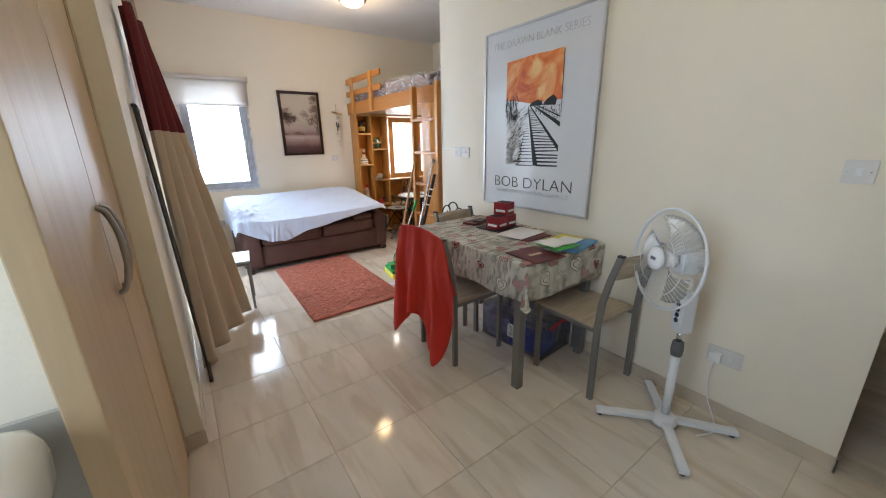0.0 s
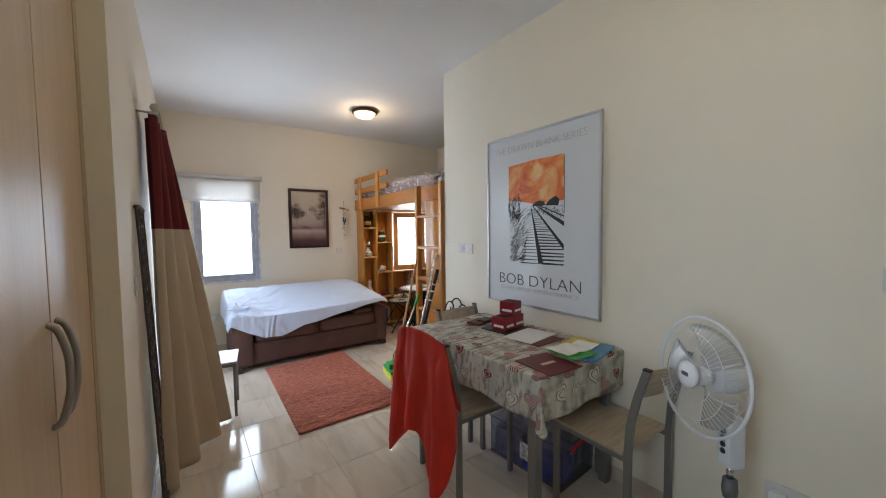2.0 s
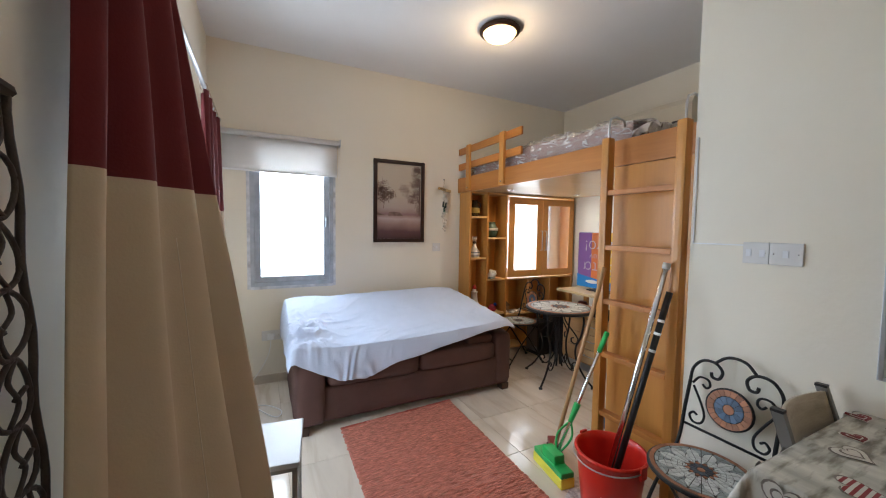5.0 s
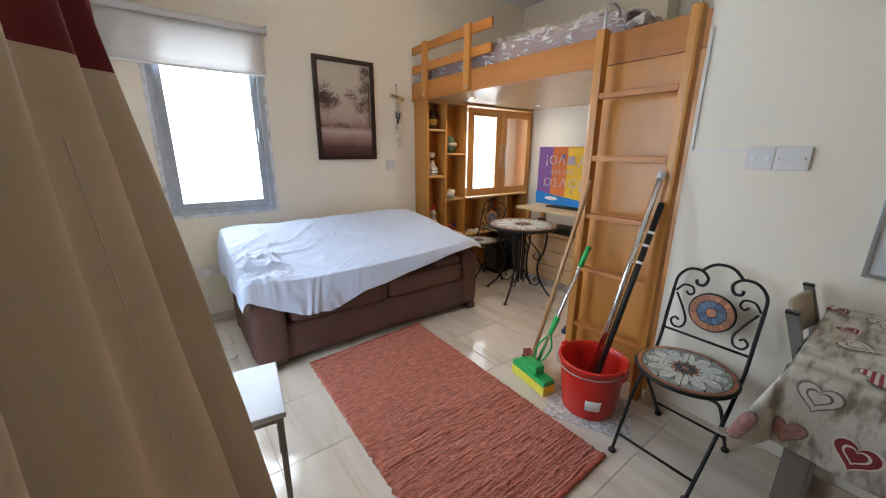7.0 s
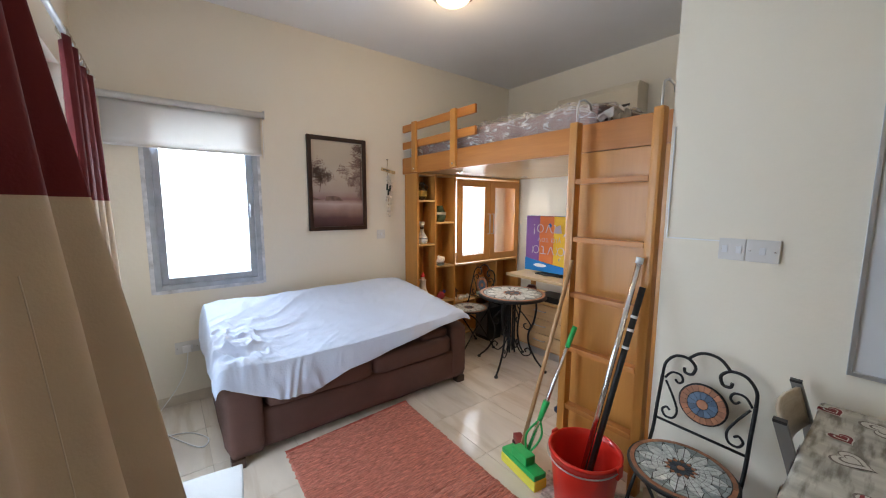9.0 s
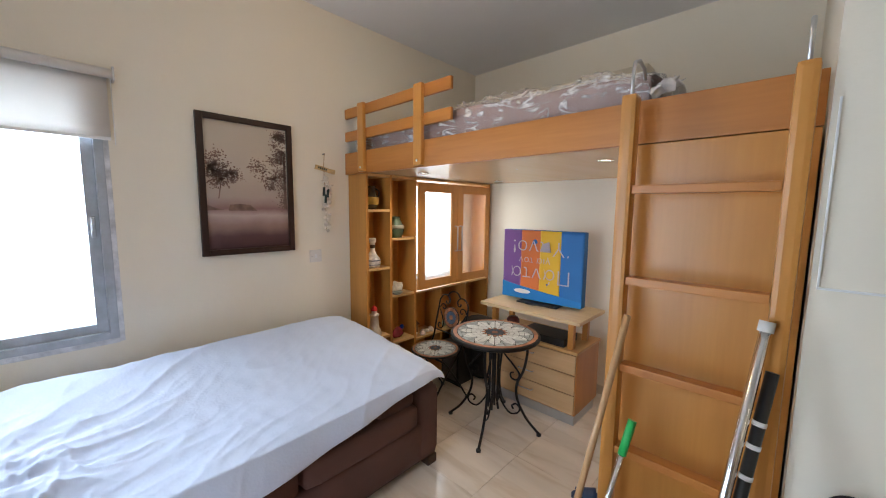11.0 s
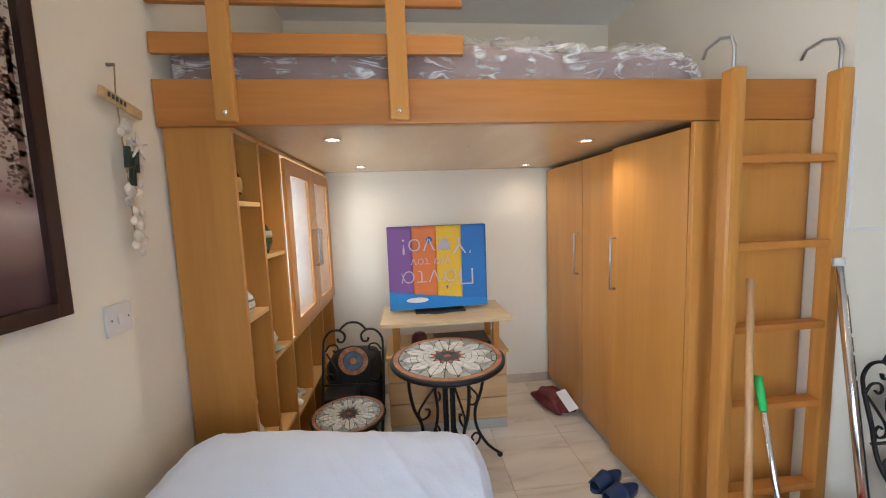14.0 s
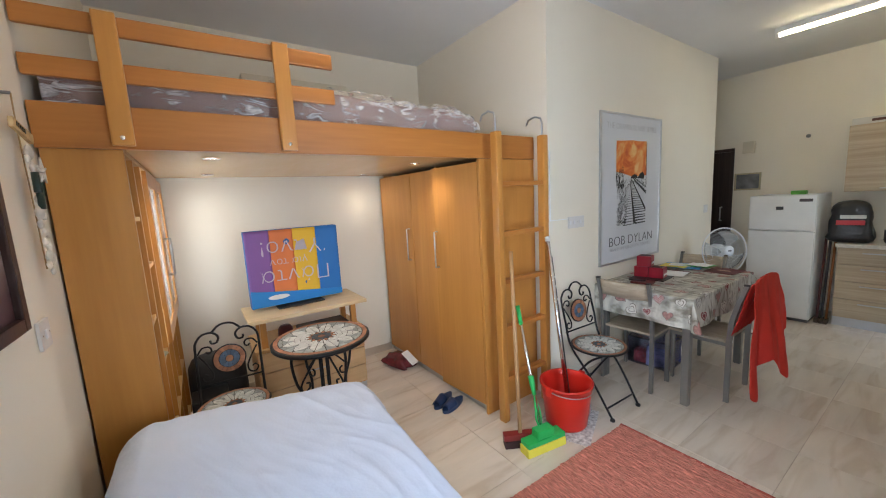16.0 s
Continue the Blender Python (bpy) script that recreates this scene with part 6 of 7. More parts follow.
def shell_piece(x, z, r, name="shell", material=None, squash=0.8):
    r *= 0.85
    prof = [(0, -r), (r * 0.5, -r * 0.85), (r * 0.95, -r * 0.3), (r, 0.1 * r), (r * 0.7, 0.6 * r), (r * 0.25, r), (0, 1.1 * r)]
    bm = lathe(bmesh.new(), prof, seg=12)
    for v in bm.verts:
        a = math.atan2(v.co.y, v.co.x)
        v.co *= 1 + 0.08 * math.sin(a * 6)
        v.co.y *= squash * 0.6
    ob = part(name, bm, material or SHELL, chime)
    ob.matrix_basis = pose(x, cys - 0.012, z, 0, rnd.uniform(-40, 40), 0)


for x, z, r in ((0.0, 1.715, 0.026), (0.012, 1.67, 0.02), (0.028, 1.60, 0.024), (0.005, 1.575, 0.022), (-0.01, 1.535, 0.026), (0.02, 1.525, 0.018), (0.0, 1.475, 0.015), (0.012, 1.43, 0.02), (0.0, 1.40, 0.024), (0.02, 1.385, 0.018), (-0.02, 1.695, 0.016), (0.03, 1.635, 0.016), (-0.022, 1.50, 0.018), (0.03, 1.555, 0.016), (-0.012, 1.445, 0.015), (0.026, 1.465, 0.014), (-0.016, 1.375, 0.016), (0.008, 1.35, 0.015)):
    shell_piece(cxs + x, z, r)
for x, z in ((-0.022, 1.625), (0.008, 1.615), (-0.01, 1.575)):
    part("dark_charm", tube(bmesh.new(), [(cxs + x, cys - 0.02, z - 0.03), (cxs + x + 0.004, cys - 0.02, z + 0.03)], 0.009, 8), DGREEN, chime)
bm = bmesh.new()
for k in range(5):
    a = radians(90 + 72 * k)
    tube(bm, [(cxs + 0.01, cys - 0.03, 1.66), (cxs + 0.01 + 0.042 * math.cos(a), cys - 0.03, 1.66 + 0.042 * math.sin(a))], 0.006, 6, taper=[1.2, 0.4])
part("starfish", bm, SHELL, chime, "small white starfish")

# ---- ceiling lamp, tube light, air conditioner ----
lamp = thing("ceiling_lamp", "lit frosted glass ceiling lamp with a bronze rim", "lamp", at=pose(3.07, 5.68, HC))
part("rim", lathe(bmesh.new(), [(0.10, 0.0), (0.135, -0.004), (0.15, -0.02), (0.145, -0.035), (0.122, -0.04)], seg=40), mat("dark_bronze", (0.045, 0.02, 0.012), 0.35, 0.6), lamp)
part("glass_dome", lathe(bmesh.new(), [(0.124, -0.036), (0.11, -0.06), (0.08, -0.08), (0.04, -0.09), (0, -0.092)], seg=40), mat("lit_frosted_glass", (0.9, 0.8, 0.6), 0.4, bump=0, emit=((1.0, 0.72, 0.36), 3.2)), lamp, "glowing frosted glass bowl")
spot_bulb("ceiling_bulb", (3.07, 5.68, HC - 0.16), 7, (1.0, 0.72, 0.42), 0.08)
tl = thing("tube_light", "lit white fluorescent tube fitting on the ceiling", "lamp")
part("batten", boxes([(1.46, 2.72, 1.925, 1.985, HC - 0.045, HC - 0.001)], 0.004), WHITEP, tl)
part("tube", tube(bmesh.new(), [(1.49, 1.955, HC - 0.062), (2.69, 1.955, HC - 0.062)], 0.013, 12), mat("lit_tube", (1, 1, 1), 0.4, bump=0, emit=((1.0, 0.84, 0.52), 32.0)), tl, "glowing tube")
for x in (1.475, 2.705):
    part("end_cap", boxes([(x - 0.014, x + 0.014, 1.935, 1.975, HC - 0.08, HC - 0.046)], 0.003), WHITEP, tl)
ac = thing("air_conditioner", "cream wall air conditioner above the loft bed", "air conditioner")
ACM = mat("cream_ac_plastic", (0.66, 0.60, 0.48), 0.4, bump=0.01)
bm = prism(bmesh.new(), [(4.895, 2.24), (4.76, 2.24), (4.71, 2.28), (4.70, 2.46), (4.73, 2.51), (4.895, 2.51)], 5.22, 6.02, "xz")
part("housing", bm, ACM, ac)
part("outlet_flap", boxes([(4.722, 4.76, 5.26, 5.98, 2.232, 2.24)], 0.002), mat("dark_outlet", (0.05, 0.05, 0.05), 0.5), ac, "dark outlet slot")
part("display", boxes([(4.697, 4.703, 5.28, 5.38, 2.31, 2.33)]), BLACK, ac)

# ---- curtains on a pole ----
rod = thing("curtain_pole", "pale metal curtain pole with ball ends", "curtain pole")
part("pole", tube(bmesh.new(), [(1.20, 4.34, 2.157), (1.20, 6.60, 2.157)], 0.012, 12), ALU, rod)
for y in (4.325, 6.615):
    part("finial", lathe(bmesh.new(), [(0, -0.026), (0.018, -0.018), (0.026, 0), (0.018, 0.018), (0, 0.026)], 1.20, y, 2.157, 16), mat("pale_finial", (0.5, 0.46, 0.40), 0.4, 0.4), rod)
for y in (4.37, 6.55):
    part("bracket", tube(bmesh.new(), [(XL, y, 2.14), (1.20, y, 2.14)], 0.006), ALU, rod)


def curtain_material():
    m = mat("curtain_cloth", (0.50, 0.40, 0.29), 0.9, var=0.05, vscale=4, bump=0.08, bscale=160)
    n, l = m.node_tree.nodes, m.node_tree.links
    b = n["Principled BSDF"]
    src = b.inputs["Base Color"].links[0].from_socket
    sp = n.new("ShaderNodeSeparateXYZ")
    l.new(n.new("ShaderNodeNewGeometry").outputs["Position"], sp.inputs[0])
    gt = n.new("ShaderNodeMath")
    gt.operation = "GREATER_THAN"
    gt.inputs[1].default_value = 1.47
    l.new(sp.outputs["Z"], gt.inputs[0])
    mx = n.new("ShaderNodeMix")
    mx.data_type = "RGBA"
    mx.inputs[7].default_value = (0.115, 0.006, 0.008, 1)
    l.new(gt.outputs[0], mx.inputs[0])
    l.new(src, mx.inputs[6])
    l.new(mx.outputs[2], b.inputs["Base Color"])
    return m


CURT = curtain_material()


def curtain(label, ta, tb, ba, bb, folds, depth, rings=8):
    """Cloth from the stretch ta..tb of the pole to the hem ba..bb on the floor."""
    c = thing("curtain", label, "curtain", "curtains on the pole")
    ta, tb, ba, bb = Vector(ta), Vector(tb), Vector(ba), Vector(bb)

    def f(u, v):
        p = ta.lerp(tb, u).lerp(ba.lerp(bb, u), v ** 0.9)
        d = (bb - ba).lerp(tb - ta, 1 - v)
        side = Vector((d.y, -d.x, 0)).normalized()
        ph = u * folds * 2 * math.pi
        amp = depth * (0.55 + 0.45 * v) * (1 + 0.3 * math.sin(u * 9))
        p += side * (amp * math.sin(ph + 0.5 * math.sin(3 * v)) + 0.010 * noise.noise(Vector((u * 5, v * 3, folds))))
        return p
    bm = bmesh.new()
    sheet(bm, f, 130, 44, 0.002)
    part("cloth", bm, CURT, c, "dark red band over beige cloth")
    for u in (0.62,):
        part("seam", tube(bmesh.new(), [f(u, 0.34 + 0.65 * j / 30) + Vector((0.002, -0.001, 0)) for j in range(31)], 0.0014, 5), mat("pale_seam_thread", (0.58, 0.50, 0.40), 0.9), c, "pale stitched seam")
    for k in range(rings):
        u = (k + 0.5) / rings
        q = ta.lerp(tb, u)
        part("tab", tube(bmesh.new(), [(1.20 + 0.017 * math.cos(a), q.y, 2.150 + 0.024 * math.sin(a)) for a in (j * math.pi / 8 for j in range(16))], 0.004, 6, True), mat("tab_beige", (0.5, 0.42, 0.32), 0.9), c)
    return c


curtain("beige curtain with dark red top, gathered at the pole's end", (1.165, 4.36, 2.13), (1.215, 4.90, 2.13), (1.15, 4.10, 0.015), (1.52, 4.86, 0.015), 3.1, 0.050)
curtain("beige curtain with dark red top, hanging by the window corner", (1.20, 5.85, 2.13), (1.20, 6.50, 2.13), (1.22, 5.85, 0.015), (1.24, 6.46, 0.015), 4.5, 0.034)

# ---- carved panel on the wall ----
carve = thing("carved_panel", "tall black carved openwork wall panel", "wall panel")
CARV = mat("dark_carved_wood", (0.030, 0.020, 0.014), 0.5, var=0.3, vscale=30, bump=0.3, bscale=80)
PYA, PYB, PZA, PZB = 3.88, 4.225, 0.02, 1.575
rnd = random.Random(8)
rows, cols = 15, 3
for sgn in (PYA + 0.012, PYB - 0.012):
    pts = [(XL + 0.014, sgn + 0.007 * math.sin(k * 1.1), PZA + (PZB - PZA) * k / 40) for k in range(41)]
    part("edge_strip", tube(bmesh.new(), pts, 0.006, 6), CARV, carve)
for z in (PZA + 0.008, PZB - 0.008):
    part("end_strip", tube(bmesh.new(), [(XL + 0.014, PYA + 0.01, z), (XL + 0.014, (PYA + PYB) / 2, z + 0.01), (XL + 0.014, PYB - 0.01, z)], 0.011, 6), CARV, carve)
dz, dy = (PZB - PZA) / rows, (PYB - PYA - 0.03) / cols
leaf_shapes = []
for k in range(4):
    bm = bmesh.new()
    w, h = dy * 0.42, dz * 0.50
    pts = [(0, w * math.cos(a) * (1 - 0.35 * math.sin(a + k)), h * math.sin(a)) for a in (j * math.pi / 9 for j in range(18))]
    tube(bm, pts, 0.0042, 5, True)
    tube(bm, smooth_line([(0, -w * 0.2, -h), (0, w * 0.35, -h * 0.3), (0, -w * 0.3, h * 0.35), (0, w * 0.1, h)], 4), 0.0036, 5)
    tube(bm, smooth_line([(0, w * 0.1, -h * 0.2), (0, w * 0.75, h * 0.1)], 3), 0.004, 5)
    leaf_shapes.append(mesh_of(bm, "carved_leaf", CARV))
for r in range(rows):
    for c in range(cols):
        ob = new("carved_leaf", leaf_shapes[(r * 3 + c * 5 + rnd.randint(0, 3)) % 4])
        ob.parent = carve
        ob.matrix_basis = pose(XL + 0.013, PYA + 0.015 + dy * (c + 0.5), PZA + dz * (r + 0.5), rnd.uniform(-24, 24), 0, 0 if rnd.random() < 0.5 else 180)

carve.matrix_basis = Matrix.Translation((XL, 0, PZB)) @ Matrix.Rotation(radians(-1.9), 4, "Y") @ Matrix.Translation((-XL, 0, -PZB))

# ---- closet at the entrance ----
closet = thing("closet", "pale beech built-in closet with two tall doors", "closet")
CFX = 1.040
part("carcass", boxes([(0.42, CFX - 0.022, 2.51, 2.53, 0, 2.6), (0.42, CFX - 0.022, 3.37, 3.39, 0, 2.6), (0.40, 0.42, 2.51, 3.39, 0, 2.6)]), CLOSET, closet)
part("frame", boxes([(CFX - 0.02, CFX + 0.008, 2.435, 2.50, 0, 2.7), (CFX - 0.02, CFX + 0.004, 3.345, 3.398, 0, 2.7), (CFX - 0.02, CFX + 0.004, 2.50, 3.345, 2.62, 2.7), (CFX - 0.02, CFX, 2.50, 3.345, 0, 0.06)], 0.004), CLOSET, closet)
for y0, y1, hy in ((2.503, 2.912, 2.880), (2.918, 3.342, 2.948)):
    d = part("door", boxes([(CFX - 0.018, CFX + 0.002, y0, y1, 0.063, 2.617)], 0.004), CLOSET, closet)
    pts = smooth_line([(CFX + 0.002, hy, 0.985), (CFX + 0.020, hy, 1.0), (CFX + 0.034, hy, 1.06), (CFX + 0.036, hy, 1.11), (CFX + 0.034, hy, 1.16), (CFX + 0.020, hy, 1.215), (CFX + 0.002, hy, 1.23)])
    part("handle", tube(bmesh.new(), pts, 0.008), mat("brushed_nickel", (0.38, 0.36, 0.34), 0.35, 0.9), d, "bowed nickel handle")
basin = thing("wash_basin", "white ceramic basin behind the bathroom door jamb", "basin")
part("bowl", soft(0.48, 0.975, 2.0, 2.405, 0.78, 0.96, 0.07), mat("white_ceramic", (0.82, 0.83, 0.84), 0.15, bump=0), basin)
part("pedestal", lathe(bmesh.new(), [(0, 0), (0.11, 0), (0.09, 0.1), (0.075, 0.5), (0.11, 0.77), (0, 0.785)], 0.72, 2.22, 0, 20), mat("white_ceramic_foot", (0.82, 0.83, 0.84), 0.15, bump=0), basin)

# ---- white stool ----
stool = thing("stool", "pale grey topped metal stool beside the curtain", "stool", at=pose(1.49, 5.07, 0, 0, 0, -8))
part("seat", boxes([(-0.13, 0.14, -0.175, 0.175, 0.42, 0.442)], 0.006), mat("pale_grey_seat_laminate", (0.38, 0.385, 0.40), 0.4), stool)
part("seat_rail", boxes([(-0.12, -0.10, -0.165, 0.165, 0.40, 0.419), (0.11, 0.13, -0.165, 0.165, 0.40, 0.419), (-0.10, 0.11, -0.165, -0.145, 0.40, 0.419), (-0.10, 0.11, 0.145, 0.165, 0.40, 0.419)], 0.002), STEEL, stool)
for x, y in ((-0.11, -0.155), (0.12, -0.155), (-0.11, 0.155), (0.12, 0.155)):
    part("leg", boxes([(x - 0.01, x + 0.01, y - 0.01, y + 0.01, 0, 0.40)], 0.002), STEEL, stool)

# ---- ornaments on the bookcase ----
def turned(name, label, x, y, z, prof, material, cat="vase", seg=24):
    t = thing(name, label, cat, at=pose(x, y, z))
    part("body", lathe(bmesh.new(), prof, seg=seg), material, t)
    return t


YO = 6.70
v1 = turned("ochre_jug", "ochre and black glazed jug on a shelf", 3.51, YO, 1.505, [(0, 0), (0.035, 0), (0.055, 0.04), (0.058, 0.08), (0.04, 0.12), (0.03, 0.15), (0.042, 0.17), (0.036, 0.17), (0, 0.14)], mat("ochre_glaze", (0.07, 0.045, 0.02), 0.25, var=0.6, vscale=14))
part("pattern_band", lathe(bmesh.new(), [(0.054, 0.035), (0.0575, 0.05), (0.0595, 0.075), (0.056, 0.09)], seg=24), mat("yellow_band", (0.50, 0.30, 0.05), 0.35, var=0.3, vscale=30), v1)
part("handle", tube(bmesh.new(), smooth_line([(0.035, 0, 0.155), (0.075, 0, 0.13), (0.055, 0, 0.07)]), 0.006), BLACK, v1)
v2 = turned("green_jar", "dark green patterned pottery jar on a shelf", 3.74, YO, 1.285, [(0, 0), (0.05, 0), (0.068, 0.05), (0.066, 0.09), (0.045, 0.13), (0.034, 0.15), (0.04, 0.165), (0.035, 0.165), (0, 0.13)], mat("green_brown_glaze", (0.06, 0.09, 0.045), 0.25, var=0.5, vscale=10))
part("pattern_band", lathe(bmesh.new(), [(0.0665, 0.10), (0.069, 0.085), (0.0695, 0.07), (0.067, 0.10)], seg=24), mat("cream_band", (0.5, 0.46, 0.35), 0.4), v2)
v3 = turned("white_bottle", "white painted bottle vase on a shelf", 3.52, YO, 1.07, [(0, 0), (0.05, 0), (0.062, 0.03), (0.055, 0.065), (0.028, 0.10), (0.018, 0.13), (0.018, 0.18), (0.026, 0.19), (0.026, 0.22), (0, 0.22)], mat("painted_white_ceramic", (0.62, 0.60, 0.56), 0.3, var=0.35, vscale=35))
for z, r in ((0.02, 0.0595), (0.05, 0.0605)):
    part("painted_band", lathe(bmesh.new(), [(r, z), (r + 0.0015, z + 0.003), (r - 0.001, z + 0.008)], seg=20), mat("blue_grey_band", (0.12, 0.15, 0.2), 0.4), v3)
part("dark_collar", lathe(bmesh.new(), [(0.0185, 0.145), (0.0205, 0.15), (0.0205, 0.165), (0.0185, 0.17)], seg=20), mat("dark_brown_band", (0.05, 0.03, 0.02), 0.4), v3)
v4 = thing("conch_shell", "pale conch shell on a shelf", "shell", at=pose(3.75, YO, 0.835))
bm = lathe(bmesh.new(), [(0, -0.07), (0.012, -0.05), (0.03, -0.02), (0.048, 0.01), (0.04, 0.03), (0.028, 0.04), (0.02, 0.055), (0, 0.075)], seg=14)
for v in bm.verts:
    v.co *= 1 + 0.15 * math.sin(3 * math.atan2(v.co.y, v.co.x) + v.co.z * 60)
part("shell_body", bm, SHELL, v4).matrix_basis = pose(0, 0, 0.045, 20, 75, 30)
v4b = turned("small_dish", "small grey dish under the shell", 3.72, 6.66, 0.835, [(0, 0), (0.03, 0), (0.05, 0.018), (0.048, 0.02), (0.02, 0.008), (0, 0.008)], mat("grey_green_dish", (0.28, 0.32, 0.30), 0.3), "dish")
v5 = turned("lighthouse", "white model lighthouse with a red top", 3.53, YO, 0.535, [(0, 0), (0.055, 0), (0.05, 0.04), (0.038, 0.06), (0.03, 0.15), (0.036, 0.155), (0.036, 0.165), (0.02, 0.17), (0.02, 0.195), (0, 0.195)], mat("chalk_white_model", (0.66, 0.62, 0.56), 0.7, var=0.15, vscale=40, bump=0.4), "model")
part("red_top", lathe(bmesh.new(), [(0.026, 0.195), (0.022, 0.21), (0.006, 0.235), (0, 0.24)], seg=16), mat("red_model_paint", (0.5, 0.02, 0.02), 0.4), v5, "red lantern top")
v6 = thing("bird_figure", "small red and blue ceramic bird", "figurine", at=pose(3.76, YO, 0.46))
bm = lathe(bmesh.new(), [(0, 0), (0.03, 0.004), (0.042, 0.03), (0.03, 0.06), (0.012, 0.085), (0, 0.09)], seg=14)
bm.transform(Matrix.Diagonal((1.4, 0.8, 1, 1)))
part("bird_body", bm, mat("red_blue_glaze", (0.28, 0.03, 0.05), 0.25, var=0.6, vscale=14), v6)
part("bird_head", lathe(bmesh.new(), [(0, 0), (0.018, 0.01), (0.02, 0.025), (0.01, 0.04), (0, 0.042)], 0.045, 0, 0.055, 12), mat("blue_glaze", (0.02, 0.05, 0.30), 0.25), v6)
rnd = random.Random(2)
for x in (3.96, 4.0, 4.04, 4.08, 4.12, 4.15):
    s = thing("pebble_shell", "small white shell on the lower shelf", "shell", "loose white shells", pose(x, 6.68 + rnd.uniform(-0.03, 0.03), 0.43, 0, 0, rnd.uniform(0, 180)))
    r = rnd.uniform(0.018, 0.028)
    bm = lathe(bmesh.new(), [(0, 0), (r, 0.004), (r * 1.1, r * 0.6), (r * 0.6, r * 1.2), (0, r * 1.3)], seg=10)
    for v in bm.verts:
        v.co *= 1 + 0.2 * noise.noise(v.co * 60)
    part("shell_body", bm, SHELL, s)
hut = thing("model_hut", "small brown model hut on the lower shelf", "model", at=pose(3.97, 6.77, 0.43))
part("hut_wall", boxes([(-0.04, 0.05, -0.035, 0.035, 0, 0.07)], 0.004), mat("brown_clay", (0.25, 0.15, 0.09), 0.8, bump=0.4), hut)
part("hut_roof", prism(bmesh.new(), [(-0.055, 0.07), (0.005, 0.13), (0.065, 0.07)], -0.045, 0.045, "xz"), mat("thatch", (0.16, 0.10, 0.07), 0.9, bump=0.5), hut)
bowl2 = turned("green_bowl", "small pale green bowl on the lower shelf", 4.30, 6.70, 0.43, [(0, 0), (0.02, 0), (0.045, 0.03), (0.043, 0.032), (0.02, 0.008), (0, 0.008)], mat("pale_green_glaze", (0.35, 0.5, 0.42), 0.3), "bowl")
for k in range(5):
    b = thing("book", "book leaning on the bottom shelf", "book", "books on the bottom shelf", pose(3.67 + 0.035 * k, 6.72, 0.061, 0, 0, 0))
    h = 0.20 + 0.02 * ((k * 7) % 3)
    part("cover", boxes([(0, 0.028, -0.07, 0.07, 0, h)], 0.002), mat("book_cover", ((0.1, 0.2, 0.3), (0.5, 0.5, 0.48), (0.2, 0.3, 0.4), (0.05, 0.1, 0.2), (0.4, 0.38, 0.3))[k], 0.5), b)

# ---- kitchen ----
kit = thing("base_cabinet", "oak-look kitchen drawer cabinet", "cabinet")
KF = 1.14
part("carcass", boxes([(1.74, 2.33, 0.57, KF - 0.02, 0.10, 0.815)]), GREYOAKX, kit)
for z0, z1 in ((0.11, 0.30), (0.305, 0.48), (0.485, 0.65), (0.655, 0.81)):
    d = part("drawer_front", boxes([(1.743, 2.328, KF - 0.018, KF, z0, z1 - 0.004)], 0.002), GREYOAKX, kit)
    part("handle", boxes([(1.92, 2.16, KF, KF + 0.018, z1 - 0.045, z1 - 0.037)], 0.002), ALU, d, "thin metal handle")
part("plinth", boxes([(1.74, 2.33, 0.6, KF - 0.05, 0, 0.10)]), ALU, kit, "grey plinth")
kit2 = thing("base_cabinet", "oak-look kitchen cabinet under the worktop", "cabinet")
part("carcass", boxes([(1.03, 1.735, 0.57, KF - 0.02, 0.10, 0.815)]), GREYOAKX, kit2)
part("door", boxes([(1.033, 1.38, KF - 0.018, KF, 0.11, 0.81)], 0.002), GREYOAKX, kit2)
part("door", boxes([(1.385, 1.732, KF - 0.018, KF, 0.11, 0.81)], 0.002), GREYOAKX, kit2)
part("plinth", boxes([(1.03, 1.735, 0.6, KF - 0.05, 0, 0.10)]), ALU, kit2)
wt = thing("worktop", "pale stone-look kitchen worktop", "worktop")
part("slab", boxes([(1.025, 2.345, YS + 0.003, KF + 0.02, 0.82, 0.855)], 0.004), mat("pale_worktop", (0.62, 0.57, 0.50), 0.35, var=0.2, vscale=60), wt)
for x0, x1 in ((1.03, 1.69), (1.70, 2.36)):
    uc = thing("wall_cabinet", "oak-look kitchen wall cabinet", "cabinet", "kitchen wall cabinets")
    part("carcass", boxes([(x0, x1, YS + 0.003, 0.875, 1.36, 2.02)]), GREYOAKX, uc)
    d = part("door", boxes([(x0 + 0.002, x1 - 0.002, 0.877, 0.895, 1.362, 2.018)], 0.002), GREYOAKX, uc)
    part("handle", boxes([(x0 + 0.2, x0 + 0.42, 0.895, 0.912, 1.385, 1.393)], 0.002), ALU, d)
bx = thing("cardboard_box", "flat white box on the wall cabinet", "box")
part("carton", boxes([(1.98, 2.35, 0.60, 0.86, 2.022, 2.085)], 0.003), mat("white_card", (0.6, 0.58, 0.54), 0.7), bx)
part("dark_mark", boxes([(2.06, 2.22, 0.861, 0.8625, 2.04, 2.065)]), mat("brown_print", (0.10, 0.04, 0.03), 0.6), bx)
kb = thing("shopping_bag", "black carrier bag with pale and red print", "bag", at=pose(2.28, 1.0, 0.857, 0, 0, 8))
kb.scale = (1.2, 1.1, 1.15)
bm = soft(-0.14, 0.13, -0.11, 0.10, 0.0, 0.34, 0.06, 0.03)
for v in bm.verts:
    f = v.co.z / 0.34
    v.co.x *= 1.08 - 0.35 * f
    v.co.y *= 1.0 - 0.35 * f
    v.co += Vector((1, 1, 0.3)) * 0.018 * noise.noise(v.co * 14)
    v.co.z = max(0, v.co.z)
